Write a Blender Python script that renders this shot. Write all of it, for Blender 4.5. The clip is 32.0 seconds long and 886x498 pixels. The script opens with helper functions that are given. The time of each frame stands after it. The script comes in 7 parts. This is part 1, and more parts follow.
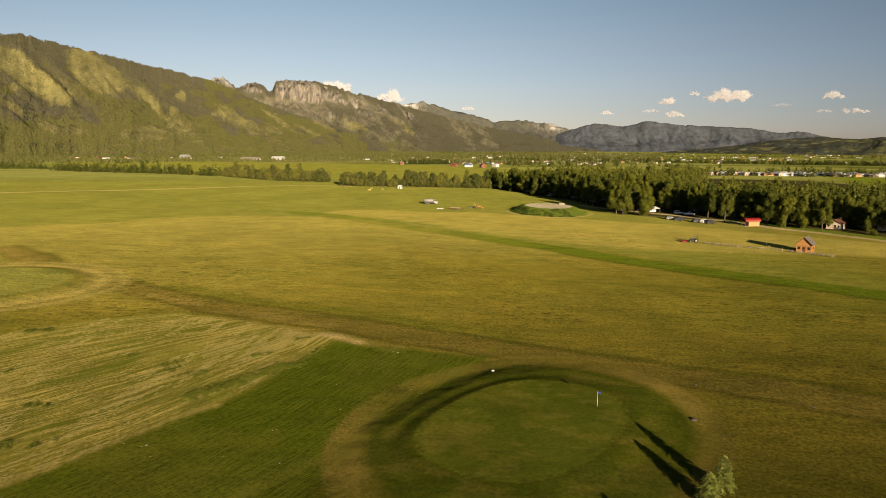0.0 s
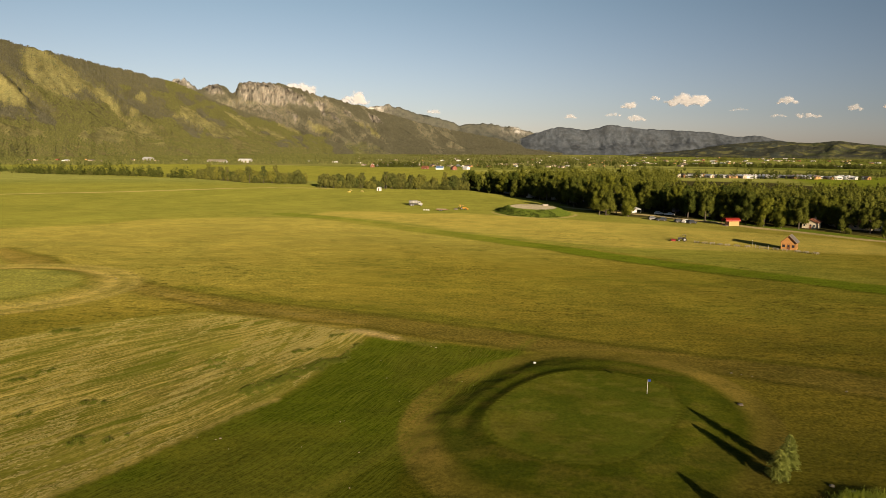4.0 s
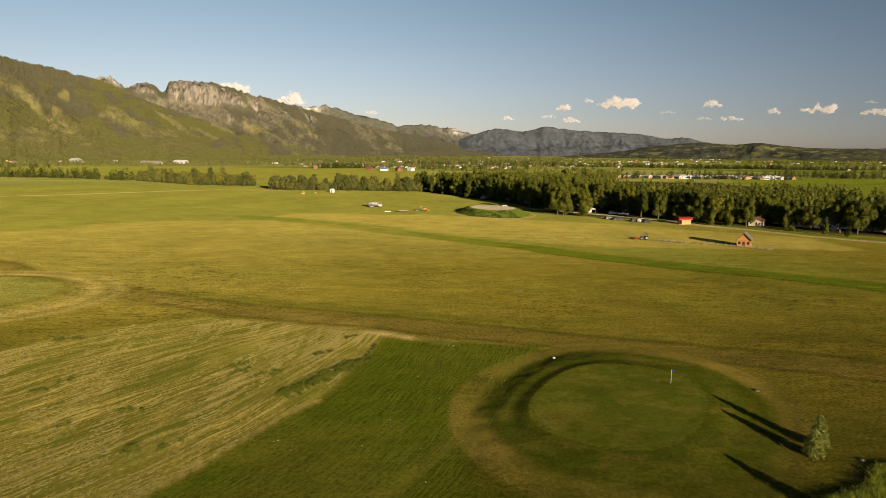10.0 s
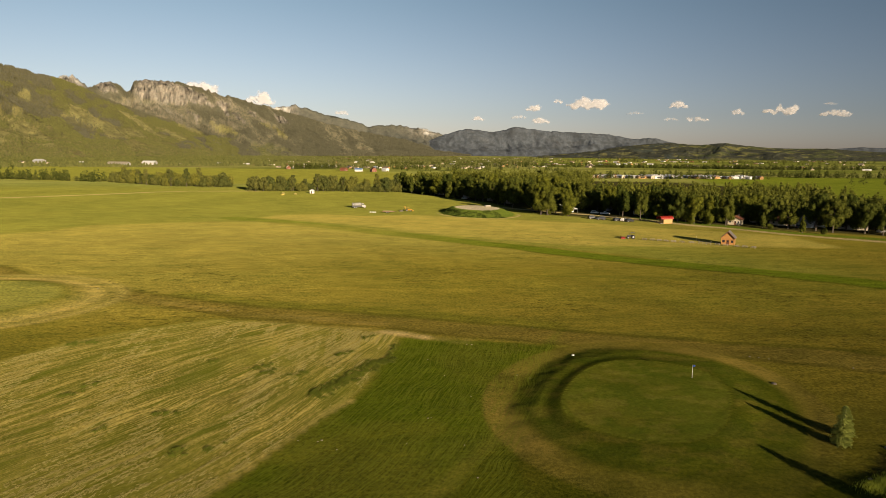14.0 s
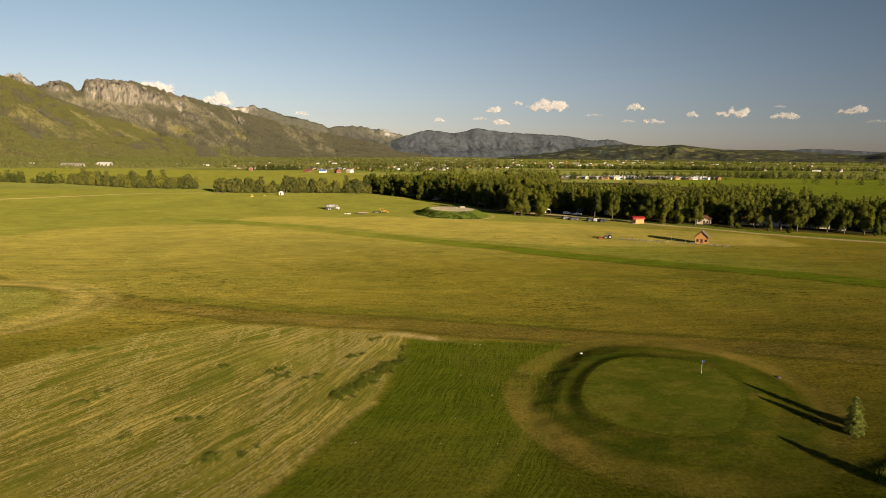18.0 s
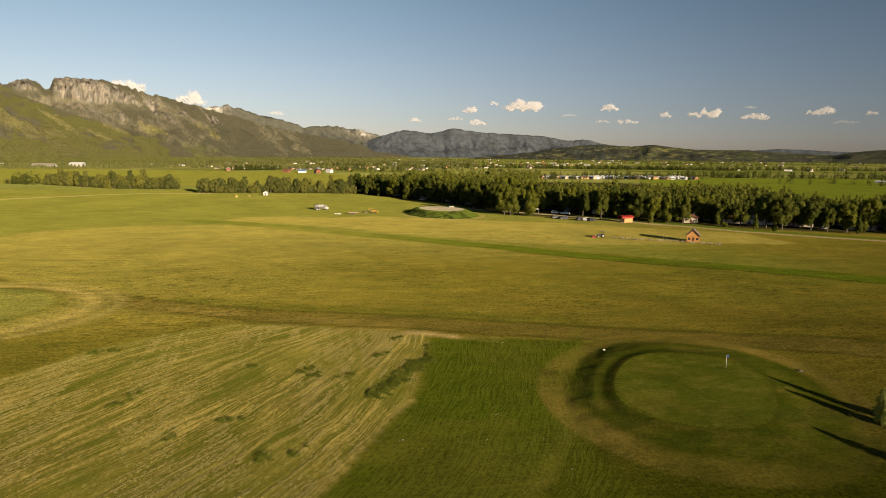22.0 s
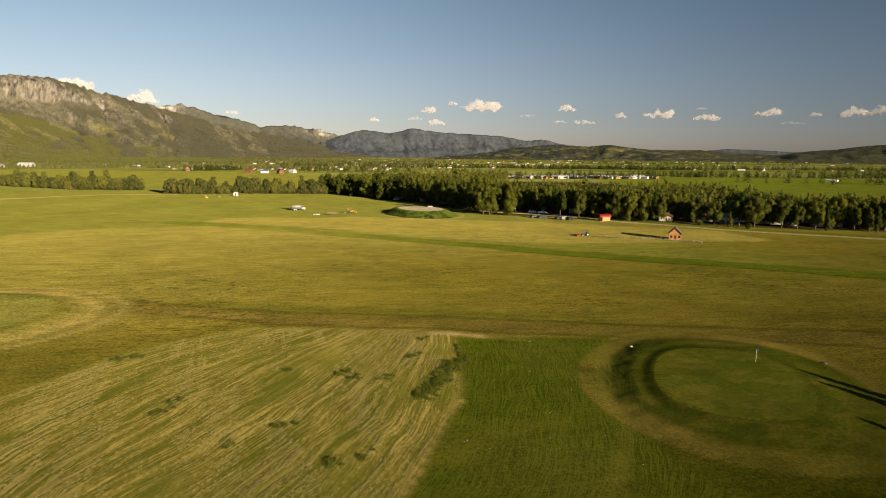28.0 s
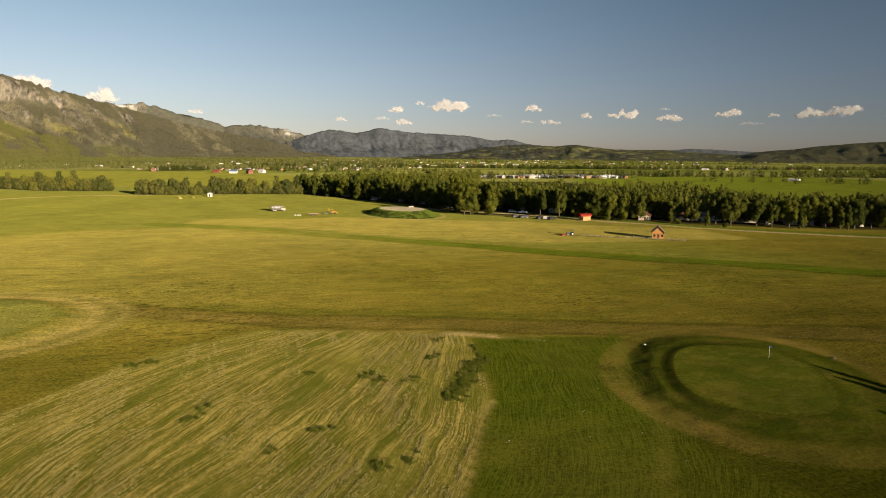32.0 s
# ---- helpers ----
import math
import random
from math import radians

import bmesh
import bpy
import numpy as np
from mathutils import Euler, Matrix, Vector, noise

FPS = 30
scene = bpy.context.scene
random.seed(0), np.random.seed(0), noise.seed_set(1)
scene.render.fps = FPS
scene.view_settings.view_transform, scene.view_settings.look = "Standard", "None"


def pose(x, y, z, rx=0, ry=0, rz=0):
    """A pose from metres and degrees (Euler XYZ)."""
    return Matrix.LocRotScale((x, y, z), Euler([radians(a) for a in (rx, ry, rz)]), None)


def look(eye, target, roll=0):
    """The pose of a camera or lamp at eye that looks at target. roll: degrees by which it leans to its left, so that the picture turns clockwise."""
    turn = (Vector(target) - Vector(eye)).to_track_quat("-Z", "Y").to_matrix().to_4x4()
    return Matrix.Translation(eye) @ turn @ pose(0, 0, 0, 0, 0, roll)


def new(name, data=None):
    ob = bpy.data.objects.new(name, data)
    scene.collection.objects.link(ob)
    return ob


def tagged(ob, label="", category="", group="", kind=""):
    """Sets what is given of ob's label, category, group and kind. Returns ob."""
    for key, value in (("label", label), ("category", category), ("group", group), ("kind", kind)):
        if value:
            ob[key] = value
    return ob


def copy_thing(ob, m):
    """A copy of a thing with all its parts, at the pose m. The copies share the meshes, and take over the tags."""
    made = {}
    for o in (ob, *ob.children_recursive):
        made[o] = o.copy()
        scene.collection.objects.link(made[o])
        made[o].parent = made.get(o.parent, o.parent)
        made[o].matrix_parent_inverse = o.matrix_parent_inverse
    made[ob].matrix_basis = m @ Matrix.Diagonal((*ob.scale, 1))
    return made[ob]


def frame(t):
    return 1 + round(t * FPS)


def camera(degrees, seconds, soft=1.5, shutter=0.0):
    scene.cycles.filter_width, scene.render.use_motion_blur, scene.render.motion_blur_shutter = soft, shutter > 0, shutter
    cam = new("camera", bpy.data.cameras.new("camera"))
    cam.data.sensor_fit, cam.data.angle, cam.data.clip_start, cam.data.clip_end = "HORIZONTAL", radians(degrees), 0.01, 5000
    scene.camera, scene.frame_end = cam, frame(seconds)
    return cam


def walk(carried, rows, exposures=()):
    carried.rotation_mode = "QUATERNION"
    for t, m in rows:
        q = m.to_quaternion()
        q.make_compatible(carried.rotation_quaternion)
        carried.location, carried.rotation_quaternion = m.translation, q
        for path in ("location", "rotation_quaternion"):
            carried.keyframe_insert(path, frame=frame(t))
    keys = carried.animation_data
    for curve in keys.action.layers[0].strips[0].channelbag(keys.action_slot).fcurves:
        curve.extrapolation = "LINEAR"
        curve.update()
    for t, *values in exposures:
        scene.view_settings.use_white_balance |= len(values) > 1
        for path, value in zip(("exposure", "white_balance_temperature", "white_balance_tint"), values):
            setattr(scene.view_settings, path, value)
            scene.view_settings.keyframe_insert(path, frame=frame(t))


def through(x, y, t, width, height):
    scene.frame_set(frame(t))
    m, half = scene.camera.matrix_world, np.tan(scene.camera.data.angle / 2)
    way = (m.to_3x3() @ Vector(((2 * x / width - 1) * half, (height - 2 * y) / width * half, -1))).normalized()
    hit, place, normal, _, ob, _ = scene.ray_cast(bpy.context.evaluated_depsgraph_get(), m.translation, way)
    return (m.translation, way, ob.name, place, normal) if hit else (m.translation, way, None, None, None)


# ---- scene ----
cam = camera(67.6, 32.0, soft=0.6)
EXPOSURE, SKY, SUN = 1.13, 0.056, 4.25
SKY_POLE = 0.62
PATH = [
    (0, (9.423, 3.159, 32.291), (9.221, 5.124, 31.98), 0.3),
    (0.5, (8.102, 2.786, 32.266), (7.915, 4.753, 31.956), 0.3),
    (1, (6.652, 2.321, 32.2), (6.483, 4.29, 31.892), 0.3),
    (1.5, (5.197, 1.808, 32.122), (5.038, 3.777, 31.814), 0.2),
    (2, (3.761, 1.3, 32.032), (3.611, 3.271, 31.724), 0.3),
    (2.5, (2.375, 0.867, 31.948), (2.234, 2.838, 31.642), 0.3),
    (4.5, (-3.238, -0.384, 31.415), (-3.316, 1.592, 31.114), 0.4),
    (5, (-4.639, -0.671, 31.351), (-4.7, 1.305, 31.05), 0.3),
    (5.5, (-5.971, -0.936, 31.345), (-6.017, 1.04, 31.044), 0.3),
    (6, (-7.042, -1.161, 31.391), (-7.079, 0.816, 31.092), 0.3),
    (6.5, (-7.904, -1.373, 31.453), (-7.929, 0.604, 31.155), 0.3),
    (7, (-8.675, -1.571, 31.508), (-8.684, 0.407, 31.211), 0.3),
    (7.5, (-9.508, -1.757, 31.556), (-9.498, 0.221, 31.257), 0.4),
    (8, (-10.456, -1.914, 31.605), (-10.431, 0.063, 31.307), 0.4),
    (8.5, (-11.474, -2.077, 31.648), (-11.433, -0.099, 31.351), 0.4),
    (9, (-12.465, -2.254, 31.663), (-12.407, -0.277, 31.366), 0.4),
    (9.5, (-13.465, -2.405, 31.693), (-13.389, -0.429, 31.395), 0.5),
    (10, (-14.474, -2.508, 31.738), (-14.383, -0.532, 31.441), 0.5),
    (10.5, (-15.452, -2.584, 31.792), (-15.346, -0.609, 31.495), 0.5),
    (11, (-16.419, -2.707, 31.822), (-16.3, -0.732, 31.524), 0.5),
    (11.5, (-17.46, -2.844, 31.832), (-17.326, -0.871, 31.534), 0.5),
    (12, (-18.473, -2.965, 31.845), (-18.326, -0.993, 31.547), 0.5),
    (12.5, (-19.402, -3.08, 31.853), (-19.246, -1.108, 31.558), 0.4),
    (13, (-20.314, -3.157, 31.848), (-20.149, -1.186, 31.552), 0.4),
    (13.5, (-21.309, -3.186, 31.859), (-21.137, -1.216, 31.563), 0.4),
    (15.5, (-25.344, -3.236, 31.851), (-25.121, -1.27, 31.559), 0.6),
    (16, (-26.302, -3.162, 31.876), (-26.057, -1.199, 31.583), 0.5),
    (16.5, (-27.253, -3.133, 31.884), (-26.991, -1.172, 31.591), 0.5),
    (17, (-28.219, -3.119, 31.908), (-27.942, -1.16, 31.617), 0.5),
    (17.5, (-29.202, -3.096, 31.929), (-28.914, -1.139, 31.638), 0.5),
    (18, (-30.178, -3.024, 31.938), (-29.881, -1.068, 31.647), 0.5),
    (18.5, (-31.142, -2.94, 31.957), (-30.832, -0.986, 31.666), 0.5),
    (19, (-32.079, -2.905, 31.958), (-31.76, -0.952, 31.666), 0.5),
    (19.5, (-33.062, -2.831, 31.943), (-32.735, -0.879, 31.651), 0.5),
    (20, (-34.077, -2.687, 31.918), (-33.742, -0.737, 31.626), 0.5),
    (20.5, (-35.06, -2.57, 31.861), (-34.718, -0.621, 31.569), 0.5),
    (21, (-36.048, -2.428, 31.8), (-35.699, -0.481, 31.509), 0.5),
    (21.5, (-37.034, -2.384, 31.744), (-36.675, -0.438, 31.454), 0.5),
    (22, (-37.964, -2.305, 31.705), (-37.595, -0.361, 31.415), 0.5),
    (22.5, (-38.879, -2.144, 31.672), (-38.497, -0.203, 31.383), 0.5),
    (23, (-39.819, -1.877, 31.655), (-39.422, 0.062, 31.367), 0.5),
    (23.5, (-40.762, -1.601, 31.66), (-40.354, 0.335, 31.374), 0.4),
    (24, (-41.691, -1.401, 31.653), (-41.269, 0.533, 31.365), 0.5),
    (24.5, (-42.628, -1.12, 31.65), (-42.197, 0.811, 31.363), 0.4),
    (25, (-43.529, -0.889, 31.645), (-43.09, 1.041, 31.356), 0.5),
    (25.5, (-44.398, -0.689, 31.645), (-43.952, 1.239, 31.356), 0.5),
    (27.5, (-48.121, 0.231, 31.538), (-47.642, 2.151, 31.248), 0.4),
    (28, (-49.109, 0.513, 31.494), (-48.618, 2.43, 31.205), 0.5),
    (28.5, (-50.095, 0.802, 31.459), (-49.594, 2.716, 31.17), 0.4),
    (29, (-51.027, 1.021, 31.427), (-50.519, 2.934, 31.138), 0.5),
    (29.5, (-52.008, 1.359, 31.406), (-51.489, 3.269, 31.119), 0.5),
    (30, (-52.988, 1.684, 31.408), (-52.452, 3.589, 31.122), 0.6),
    (30.5, (-53.913, 1.877, 31.441), (-53.361, 3.778, 31.154), 0.6),
    (31, (-54.896, 2.169, 31.501), (-54.332, 4.067, 31.214), 0.6),
    (31.5, (-55.913, 2.445, 31.577), (-55.338, 4.339, 31.289), 0.6),
    (32, (-56.96, 2.643, 31.652), (-56.373, 4.533, 31.363), 0.5),
]
walk(cam, [(t, look(e, g, r)) for t, e, g, r in PATH], [(0, EXPOSURE - 0.10, 6750, 12), (13, EXPOSURE - 0.08, 6670, 11), (18, EXPOSURE - 0.07, 6640, 11), (32, EXPOSURE - 0.01, 6550, 10)])

# ---- light ----
SUN_AZ, SUN_EL = 157.6, 11.0
world = bpy.data.worlds.new("evening_sky")
scene.world = world
world.use_nodes = True
wn = world.node_tree.nodes
sky = wn.new("ShaderNodeTexSky")
sky.sky_type = "NISHITA"
sky.sun_disc = False
sky.sun_elevation, sky.sun_rotation = radians(SUN_EL), radians(SUN_AZ)
sky.altitude, sky.air_density, sky.dust_density, sky.ozone_density = 1900, 1.0, 2.0, 2.4
wn["Background"].inputs["Strength"].default_value = SKY
pale = wn.new("ShaderNodeHueSaturation")  # a thin evening haze greys the blue
pale.inputs["Saturation"].default_value = 0.72
warm = wn.new("ShaderNodeMix")
warm.data_type, warm.blend_type = "RGBA", "MULTIPLY"
warm.inputs[0].default_value = 1.0
low = wn.new("ShaderNodeSeparateXYZ")
world.node_tree.links.new(wn.new("ShaderNodeTexCoord").outputs["Generated"], low.inputs[0])
haze = wn.new("ShaderNodeValToRGB")  # rosy dust low over the valley, clear air above
haze.color_ramp.elements[0].position, haze.color_ramp.elements[0].color = 0.0, (1.18, 1.0, 1.02, 1.0)
haze.color_ramp.elements[1].position, haze.color_ramp.elements[1].color = 0.26, (0.83, 1.0, 1.0, 1.0)
world.node_tree.links.new(low.outputs[2], haze.inputs[0])
world.node_tree.links.new(haze.outputs[0], warm.inputs[7])
world.node_tree.links.new(sky.outputs[0], pale.inputs["Color"])
world.node_tree.links.new(pale.outputs[0], warm.inputs[6])
# clear evening air: the light scattered square to the sun is the weakest
sun_way = Vector((math.sin(radians(SUN_AZ)) * math.cos(radians(SUN_EL)), math.cos(radians(SUN_AZ)) * math.cos(radians(SUN_EL)), math.sin(radians(SUN_EL))))
toward = wn.new("ShaderNodeVectorMath")
toward.operation = "DOT_PRODUCT"
toward.inputs[1].default_value = sun_way
square = wn.new("ShaderNodeMath")
square.operation, square.inputs[1].default_value = "POWER", 2.0
dim = wn.new("ShaderNodeMath")
dim.operation, dim.inputs[1].default_value, dim.inputs[2].default_value = "MULTIPLY_ADD", SKY_POLE, 1.0 - SKY_POLE
deep = wn.new("ShaderNodeMix")
deep.data_type, deep.blend_type = "RGBA", "MULTIPLY"
deep.inputs[0].default_value = 1.0
links = world.node_tree.links
glow = wn.new("ShaderNodeValToRGB")
glow.color_ramp.elements[0].position, glow.color_ramp.elements[0].color = 0.15, (0.98, 1.0, 1.03, 1.0)
glow.color_ramp.elements[1].position, glow.color_ramp.elements[1].color = 0.95, (1.05, 1.0, 0.93, 1.0)
cream = wn.new("ShaderNodeMix")
cream.data_type, cream.blend_type = "RGBA", "MULTIPLY"
cream.inputs[0].default_value = 1.0
links.new(wn.new("ShaderNodeTexCoord").outputs["Generated"], toward.inputs[0])
links.new(toward.outputs["Value"], square.inputs[0])
links.new(square.outputs[0], dim.inputs[0])
links.new(square.outputs[0], glow.inputs[0])
links.new(warm.outputs[2], cream.inputs[6])
links.new(glow.outputs[0], cream.inputs[7])
links.new(cream.outputs[2], deep.inputs[6])
links.new(dim.outputs[0], deep.inputs[7])
links.new(deep.outputs[2], wn["Background"].inputs["Color"])
sun_data = bpy.data.lights.new("sun", "SUN")
sun_data.energy, sun_data.angle, sun_data.color = SUN, radians(0.55), (1.0, 0.80, 0.53)
sun = new("sun", sun_data)
sa, se = radians(SUN_AZ), radians(SUN_EL)
sun.matrix_world = look((math.sin(sa) * 300, math.cos(sa) * 300, 300 * math.tan(se)), (0, 0, 0))

# ---- noise on arrays ----
def lattice(ix, iy, seed):
    n = (ix.astype(np.int64) * 374761393 + iy.astype(np.int64) * 668265263 + seed * 974634777) & 0xFFFFFFFF
    n = ((n ^ (n >> 13)) * 1274126177) & 0xFFFFFFFF
    return ((n ^ (n >> 16)) & 0xFFFF) / 65535.0


def vnoise(x, y, seed=0):
    ix, iy = np.floor(x), np.floor(y)
    fx, fy = x - ix, y - iy
    fx, fy = fx * fx * (3 - 2 * fx), fy * fy * (3 - 2 * fy)
    a, b = lattice(ix, iy, seed), lattice(ix + 1, iy, seed)
    c, d = lattice(ix, iy + 1, seed), lattice(ix + 1, iy + 1, seed)
    return (a * (1 - fx) + b * fx) * (1 - fy) + (c * (1 - fx) + d * fx) * fy


def fbm(x, y, octaves=4, seed=0):
    x, y = np.asarray(x, float), np.asarray(y, float)
    total, amp, norm = 0.0, 1.0, 0.0
    for i in range(octaves):
        total = total + amp * vnoise(x, y, seed + i)
        norm += amp
        x, y, amp = x * 2.03 + 17.1, y * 2.03 - 9.7, amp * 0.5
    return total / norm


def smooth(a, b, v):
    k = np.clip((np.asarray(v, float) - a) / (b - a), 0, 1)
    return k * k * (3 - 2 * k)


# ---- the lie of the land ----
def green_d(x, y):
    dx, dy = x - 11.66, y - 76.23
    return (np.abs((0.519 * dx + 0.855 * dy) / 14.33) ** 2.48 + np.abs((0.855 * dx - 0.519 * dy) / 9.83) ** 2.48) ** (1 / 2.48)


def ring_d(x, y):
    dx, dy = x - 12.34, y - 75.98
    return np.sqrt(((0.449 * dx + 0.894 * dy) / 26.97) ** 2 + ((0.894 * dx - 0.449 * dy) / 21.44) ** 2)


def green2_d(x, y):
    return np.sqrt(((x + 110.0) / 20.0) ** 2 + ((y - 138.0) / 17.0) ** 2)


def pad_d(x, y):
    return np.sqrt(((x - 29.0) / 20.0) ** 2 + ((y - 356.0) / 28.0) ** 2)


def height(x, y):
    x, y = np.asarray(x, float), np.asarray(y, float)
    s = 0.02 * x + 0.007 * (y - 95)
    z = -5 * np.tanh(s / 5) * smooth(90, 250, y)
    b = smooth(550, 1050, np.hypot(x, y))
    z = z * (1 - b) - 4 * b
    d = green_d(x, y)
    dx, dy = x - 12.0, y - 77.0
    lee = smooth(-0.2, 0.8, (-0.75 * dx + 0.66 * dy) / np.maximum(np.hypot(dx, dy), 0.1))
    z = z + 0.30 * (1 - smooth(1.01, 1.22 + 0.12 * (1 - lee), d))
    z = z + 0.48 * (1 - smooth(1.25 - 0.02 * (1 - lee), 1.70 + 0.3 * (1 - lee), d))
    z = z + lee * 0.30 * np.exp(-((d - 1.46) / 0.15) ** 2) * (fbm(x * 0.5, y * 0.5, 3, 5) - 0.45)
    z = z + 0.8 * (1 - smooth(0.95, 1.35, green2_d(x, y)))
    z = z + 3.0 * (1 - smooth(0.62, 1.0 + 0.45 * smooth(10, 40, x - 29), pad_d(x, y)))
    near = 1 - smooth(300, 700, np.hypot(x, y))
    z = z + near * (0.5 * (fbm(x * 0.02, y * 0.02, 3, 11) - 0.5) + 0.10 * (fbm(x * 0.3, y * 0.3, 2, 12) - 0.5) * smooth(1.0, 1.6, d))
    return z


def gz(x, y):
    return float(height(np.array([x]), np.array([y]))[0])


# ---- mesh helpers ----
def part(name, bm, material, parent=None, label="", smooth_faces=False):
    me = bpy.data.meshes.new(name)
    bm.to_mesh(me)
    bm.free()
    for m in material if isinstance(material, (list, tuple)) else [material]:
        me.materials.append(m)
    if smooth_faces:
        me.polygons.foreach_set("use_smooth", [True] * len(me.polygons))
    ob = new(name, me)
    if parent is not None:
        ob.parent = parent
    if label:
        tagged(ob, label)
    return ob


def thing(name, label, category, group="", kind=""):
    return tagged(new(name), label, category, group, kind)


def box(bm, x0, x1, y0, y1, z0, z1, bevel=0.0, m=None):
    made = bmesh.ops.create_cube(bm, size=1.0)["verts"]
    for v in made:
        v.co = Vector(((x0 + x1) / 2 + v.co.x * (x1 - x0), (y0 + y1) / 2 + v.co.y * (y1 - y0), (z0 + z1) / 2 + v.co.z * (z1 - z0)))
    if bevel:
        es = list({e for v in made for e in v.link_edges})
        made = [v for v in bmesh.ops.bevel(bm, geom=es, offset=bevel, segments=2, affect="EDGES", profile=0.7)["verts"]]
    if m is not None:
        bmesh.ops.transform(bm, matrix=m, verts=made)
    return made


def tube(bm, a, b, r0, r1=None, seg=8):
    a, b = Vector(a), Vector(b)
    r1 = r0 if r1 is None else r1
    d = b - a
    q = d.to_track_quat("Z", "Y").to_matrix().to_4x4()
    m = Matrix.Translation((a + b) / 2) @ q
    bmesh.ops.create_cone(bm, cap_ends=True, segments=seg, radius1=r0, radius2=r1, depth=d.length, matrix=m)


def prism(bm, outline, y0, y1, pinch=None):
    """A closed outline in x and z, drawn out from y0 to y1; pinch(z) narrows it."""
    sides = []
    for y in (y0, y1):
        sides.append([bm.verts.new((x, y * (pinch(z) if pinch else 1.0), z)) for x, z in outline])
    n = len(outline)
    for i in range(n):
        bm.faces.new((sides[0][i], sides[0][(i + 1) % n], sides[1][(i + 1) % n], sides[1][i]))
    bm.faces.new(sides[0][::-1])
    bm.faces.new(sides[1])
    bmesh.ops.recalc_face_normals(bm, faces=bm.faces[:])


def mesh_arrays(name, co, faces, material, smooth_faces=False):
    """A mesh from arrays: co (n, 3), faces (m, 3 or 4)."""
    me = bpy.data.meshes.new(name)
    k = faces.shape[1]
    me.vertices.add(len(co))
    me.vertices.foreach_set("co", np.ascontiguousarray(co, dtype=np.float32).ravel())
    me.loops.add(faces.size)
    me.loops.foreach_set("vertex_index", np.ascontiguousarray(faces, dtype=np.int32).ravel())
    me.polygons.add(len(faces))
    me.polygons.foreach_set("loop_start", np.arange(0, faces.size, k, dtype=np.int32))
    me.polygons.foreach_set("loop_total", np.full(len(faces), k, dtype=np.int32))
    if smooth_faces:
        me.polygons.foreach_set("use_smooth", np.ones(len(faces), dtype=bool))
    me.materials.append(material)
    me.update(calc_edges=True)
    return me


def attr(me, name, values):
    values = np.asarray(values, dtype=np.float32)
    if values.ndim == 1:
        me.attributes.new(name, "FLOAT", "POINT").data.foreach_set("value", values)
    else:
        me.attributes.new(name, "FLOAT_COLOR", "POINT").data.foreach_set("color", np.c_[values, np.ones(len(values))].astype(np.float32).ravel())


# ---- materials ----
class Nodes:
    def __init__(self, name):
        self.mat = bpy.data.materials.new(name)
        self.mat.use_nodes = True
        self.tree = self.mat.node_tree
        self.bsdf = self.tree.nodes["Principled BSDF"]
        self.out = self.tree.nodes["Material Output"]

    def add(self, kind, **values):
        n = self.tree.nodes.new(kind)
        for k, v in values.items():
            n.inputs[k].default_value = v
        return n

    def link(self, a, b):
        self.tree.links.new(a, b)

    def position(self):
        return self.add("ShaderNodeNewGeometry").outputs["Position"]

    def noise(self, vector, scale, detail=4.0, rough=0.55, stretch=None, turn=0.0):
        if stretch:
            mp = self.add("ShaderNodeMapping", Scale=stretch, Rotation=(0, 0, turn))
            self.link(vector, mp.inputs["Vector"])
            vector = mp.outputs[0]
        n = self.add("ShaderNodeTexNoise", Scale=scale, Detail=detail, Roughness=rough)
        self.link(vector, n.inputs["Vector"])
        return n.outputs["Fac"]

    def ramp(self, fac, stops):
        n = self.add("ShaderNodeValToRGB")
        e = n.color_ramp.elements
        while len(e) < len(stops):
            e.new(0.5)
        for el, (p, c) in zip(e, stops):
            el.position, el.color = p, (*c, 1.0) if not isinstance(c, (int, float)) else (c, c, c, 1.0)
        self.link(fac, n.inputs[0])
        return n.outputs[0]

    def mix(self, a, b, fac, blend="MIX"):
        n = self.add("ShaderNodeMix")
        n.data_type, n.blend_type = "RGBA", blend
        for socket, v in ((n.inputs[0], fac), (n.inputs[6], a), (n.inputs[7], b)):
            if isinstance(v, (int, float)):
                socket.default_value = v
            elif isinstance(v, tuple):
                socket.default_value = (*v, 1.0)
            else:
                self.link(v, socket)
        return n.outputs[2]

    def math(self, op, a, b=0.0):
        n = self.add("ShaderNodeMath")
        n.operation = op
        for socket, v in zip(n.inputs, (a, b)):
            if isinstance(v, (int, float)):
                socket.default_value = v
            else:
                self.link(v, socket)
        return n.outputs[0]

    def attribute(self, name, colour=False):
        n = self.add("ShaderNodeAttribute")
        n.attribute_name = name
        return n.outputs["Color" if colour else "Fac"]

    def bump(self, h, strength, distance):
        n = self.add("ShaderNodeBump", Strength=strength, Distance=distance)
        self.link(h, n.inputs["Height"])
        self.link(n.outputs[0], self.bsdf.inputs["Normal"])

    def done(self, colour, rough=0.8, metal=0.0, spec=0.3):
        if isinstance(colour, tuple):
            self.bsdf.inputs["Base Color"].default_value = (*colour, 1.0)
        else:
            self.link(colour, self.bsdf.inputs["Base Color"])
        if isinstance(rough, (int, float)):
            self.bsdf.inputs["Roughness"].default_value = rough
        else:
            self.link(rough, self.bsdf.inputs["Roughness"])
        self.bsdf.inputs["Metallic"].default_value = metal
        self.bsdf.inputs["Specular IOR Level"].default_value = spec
        return self.mat


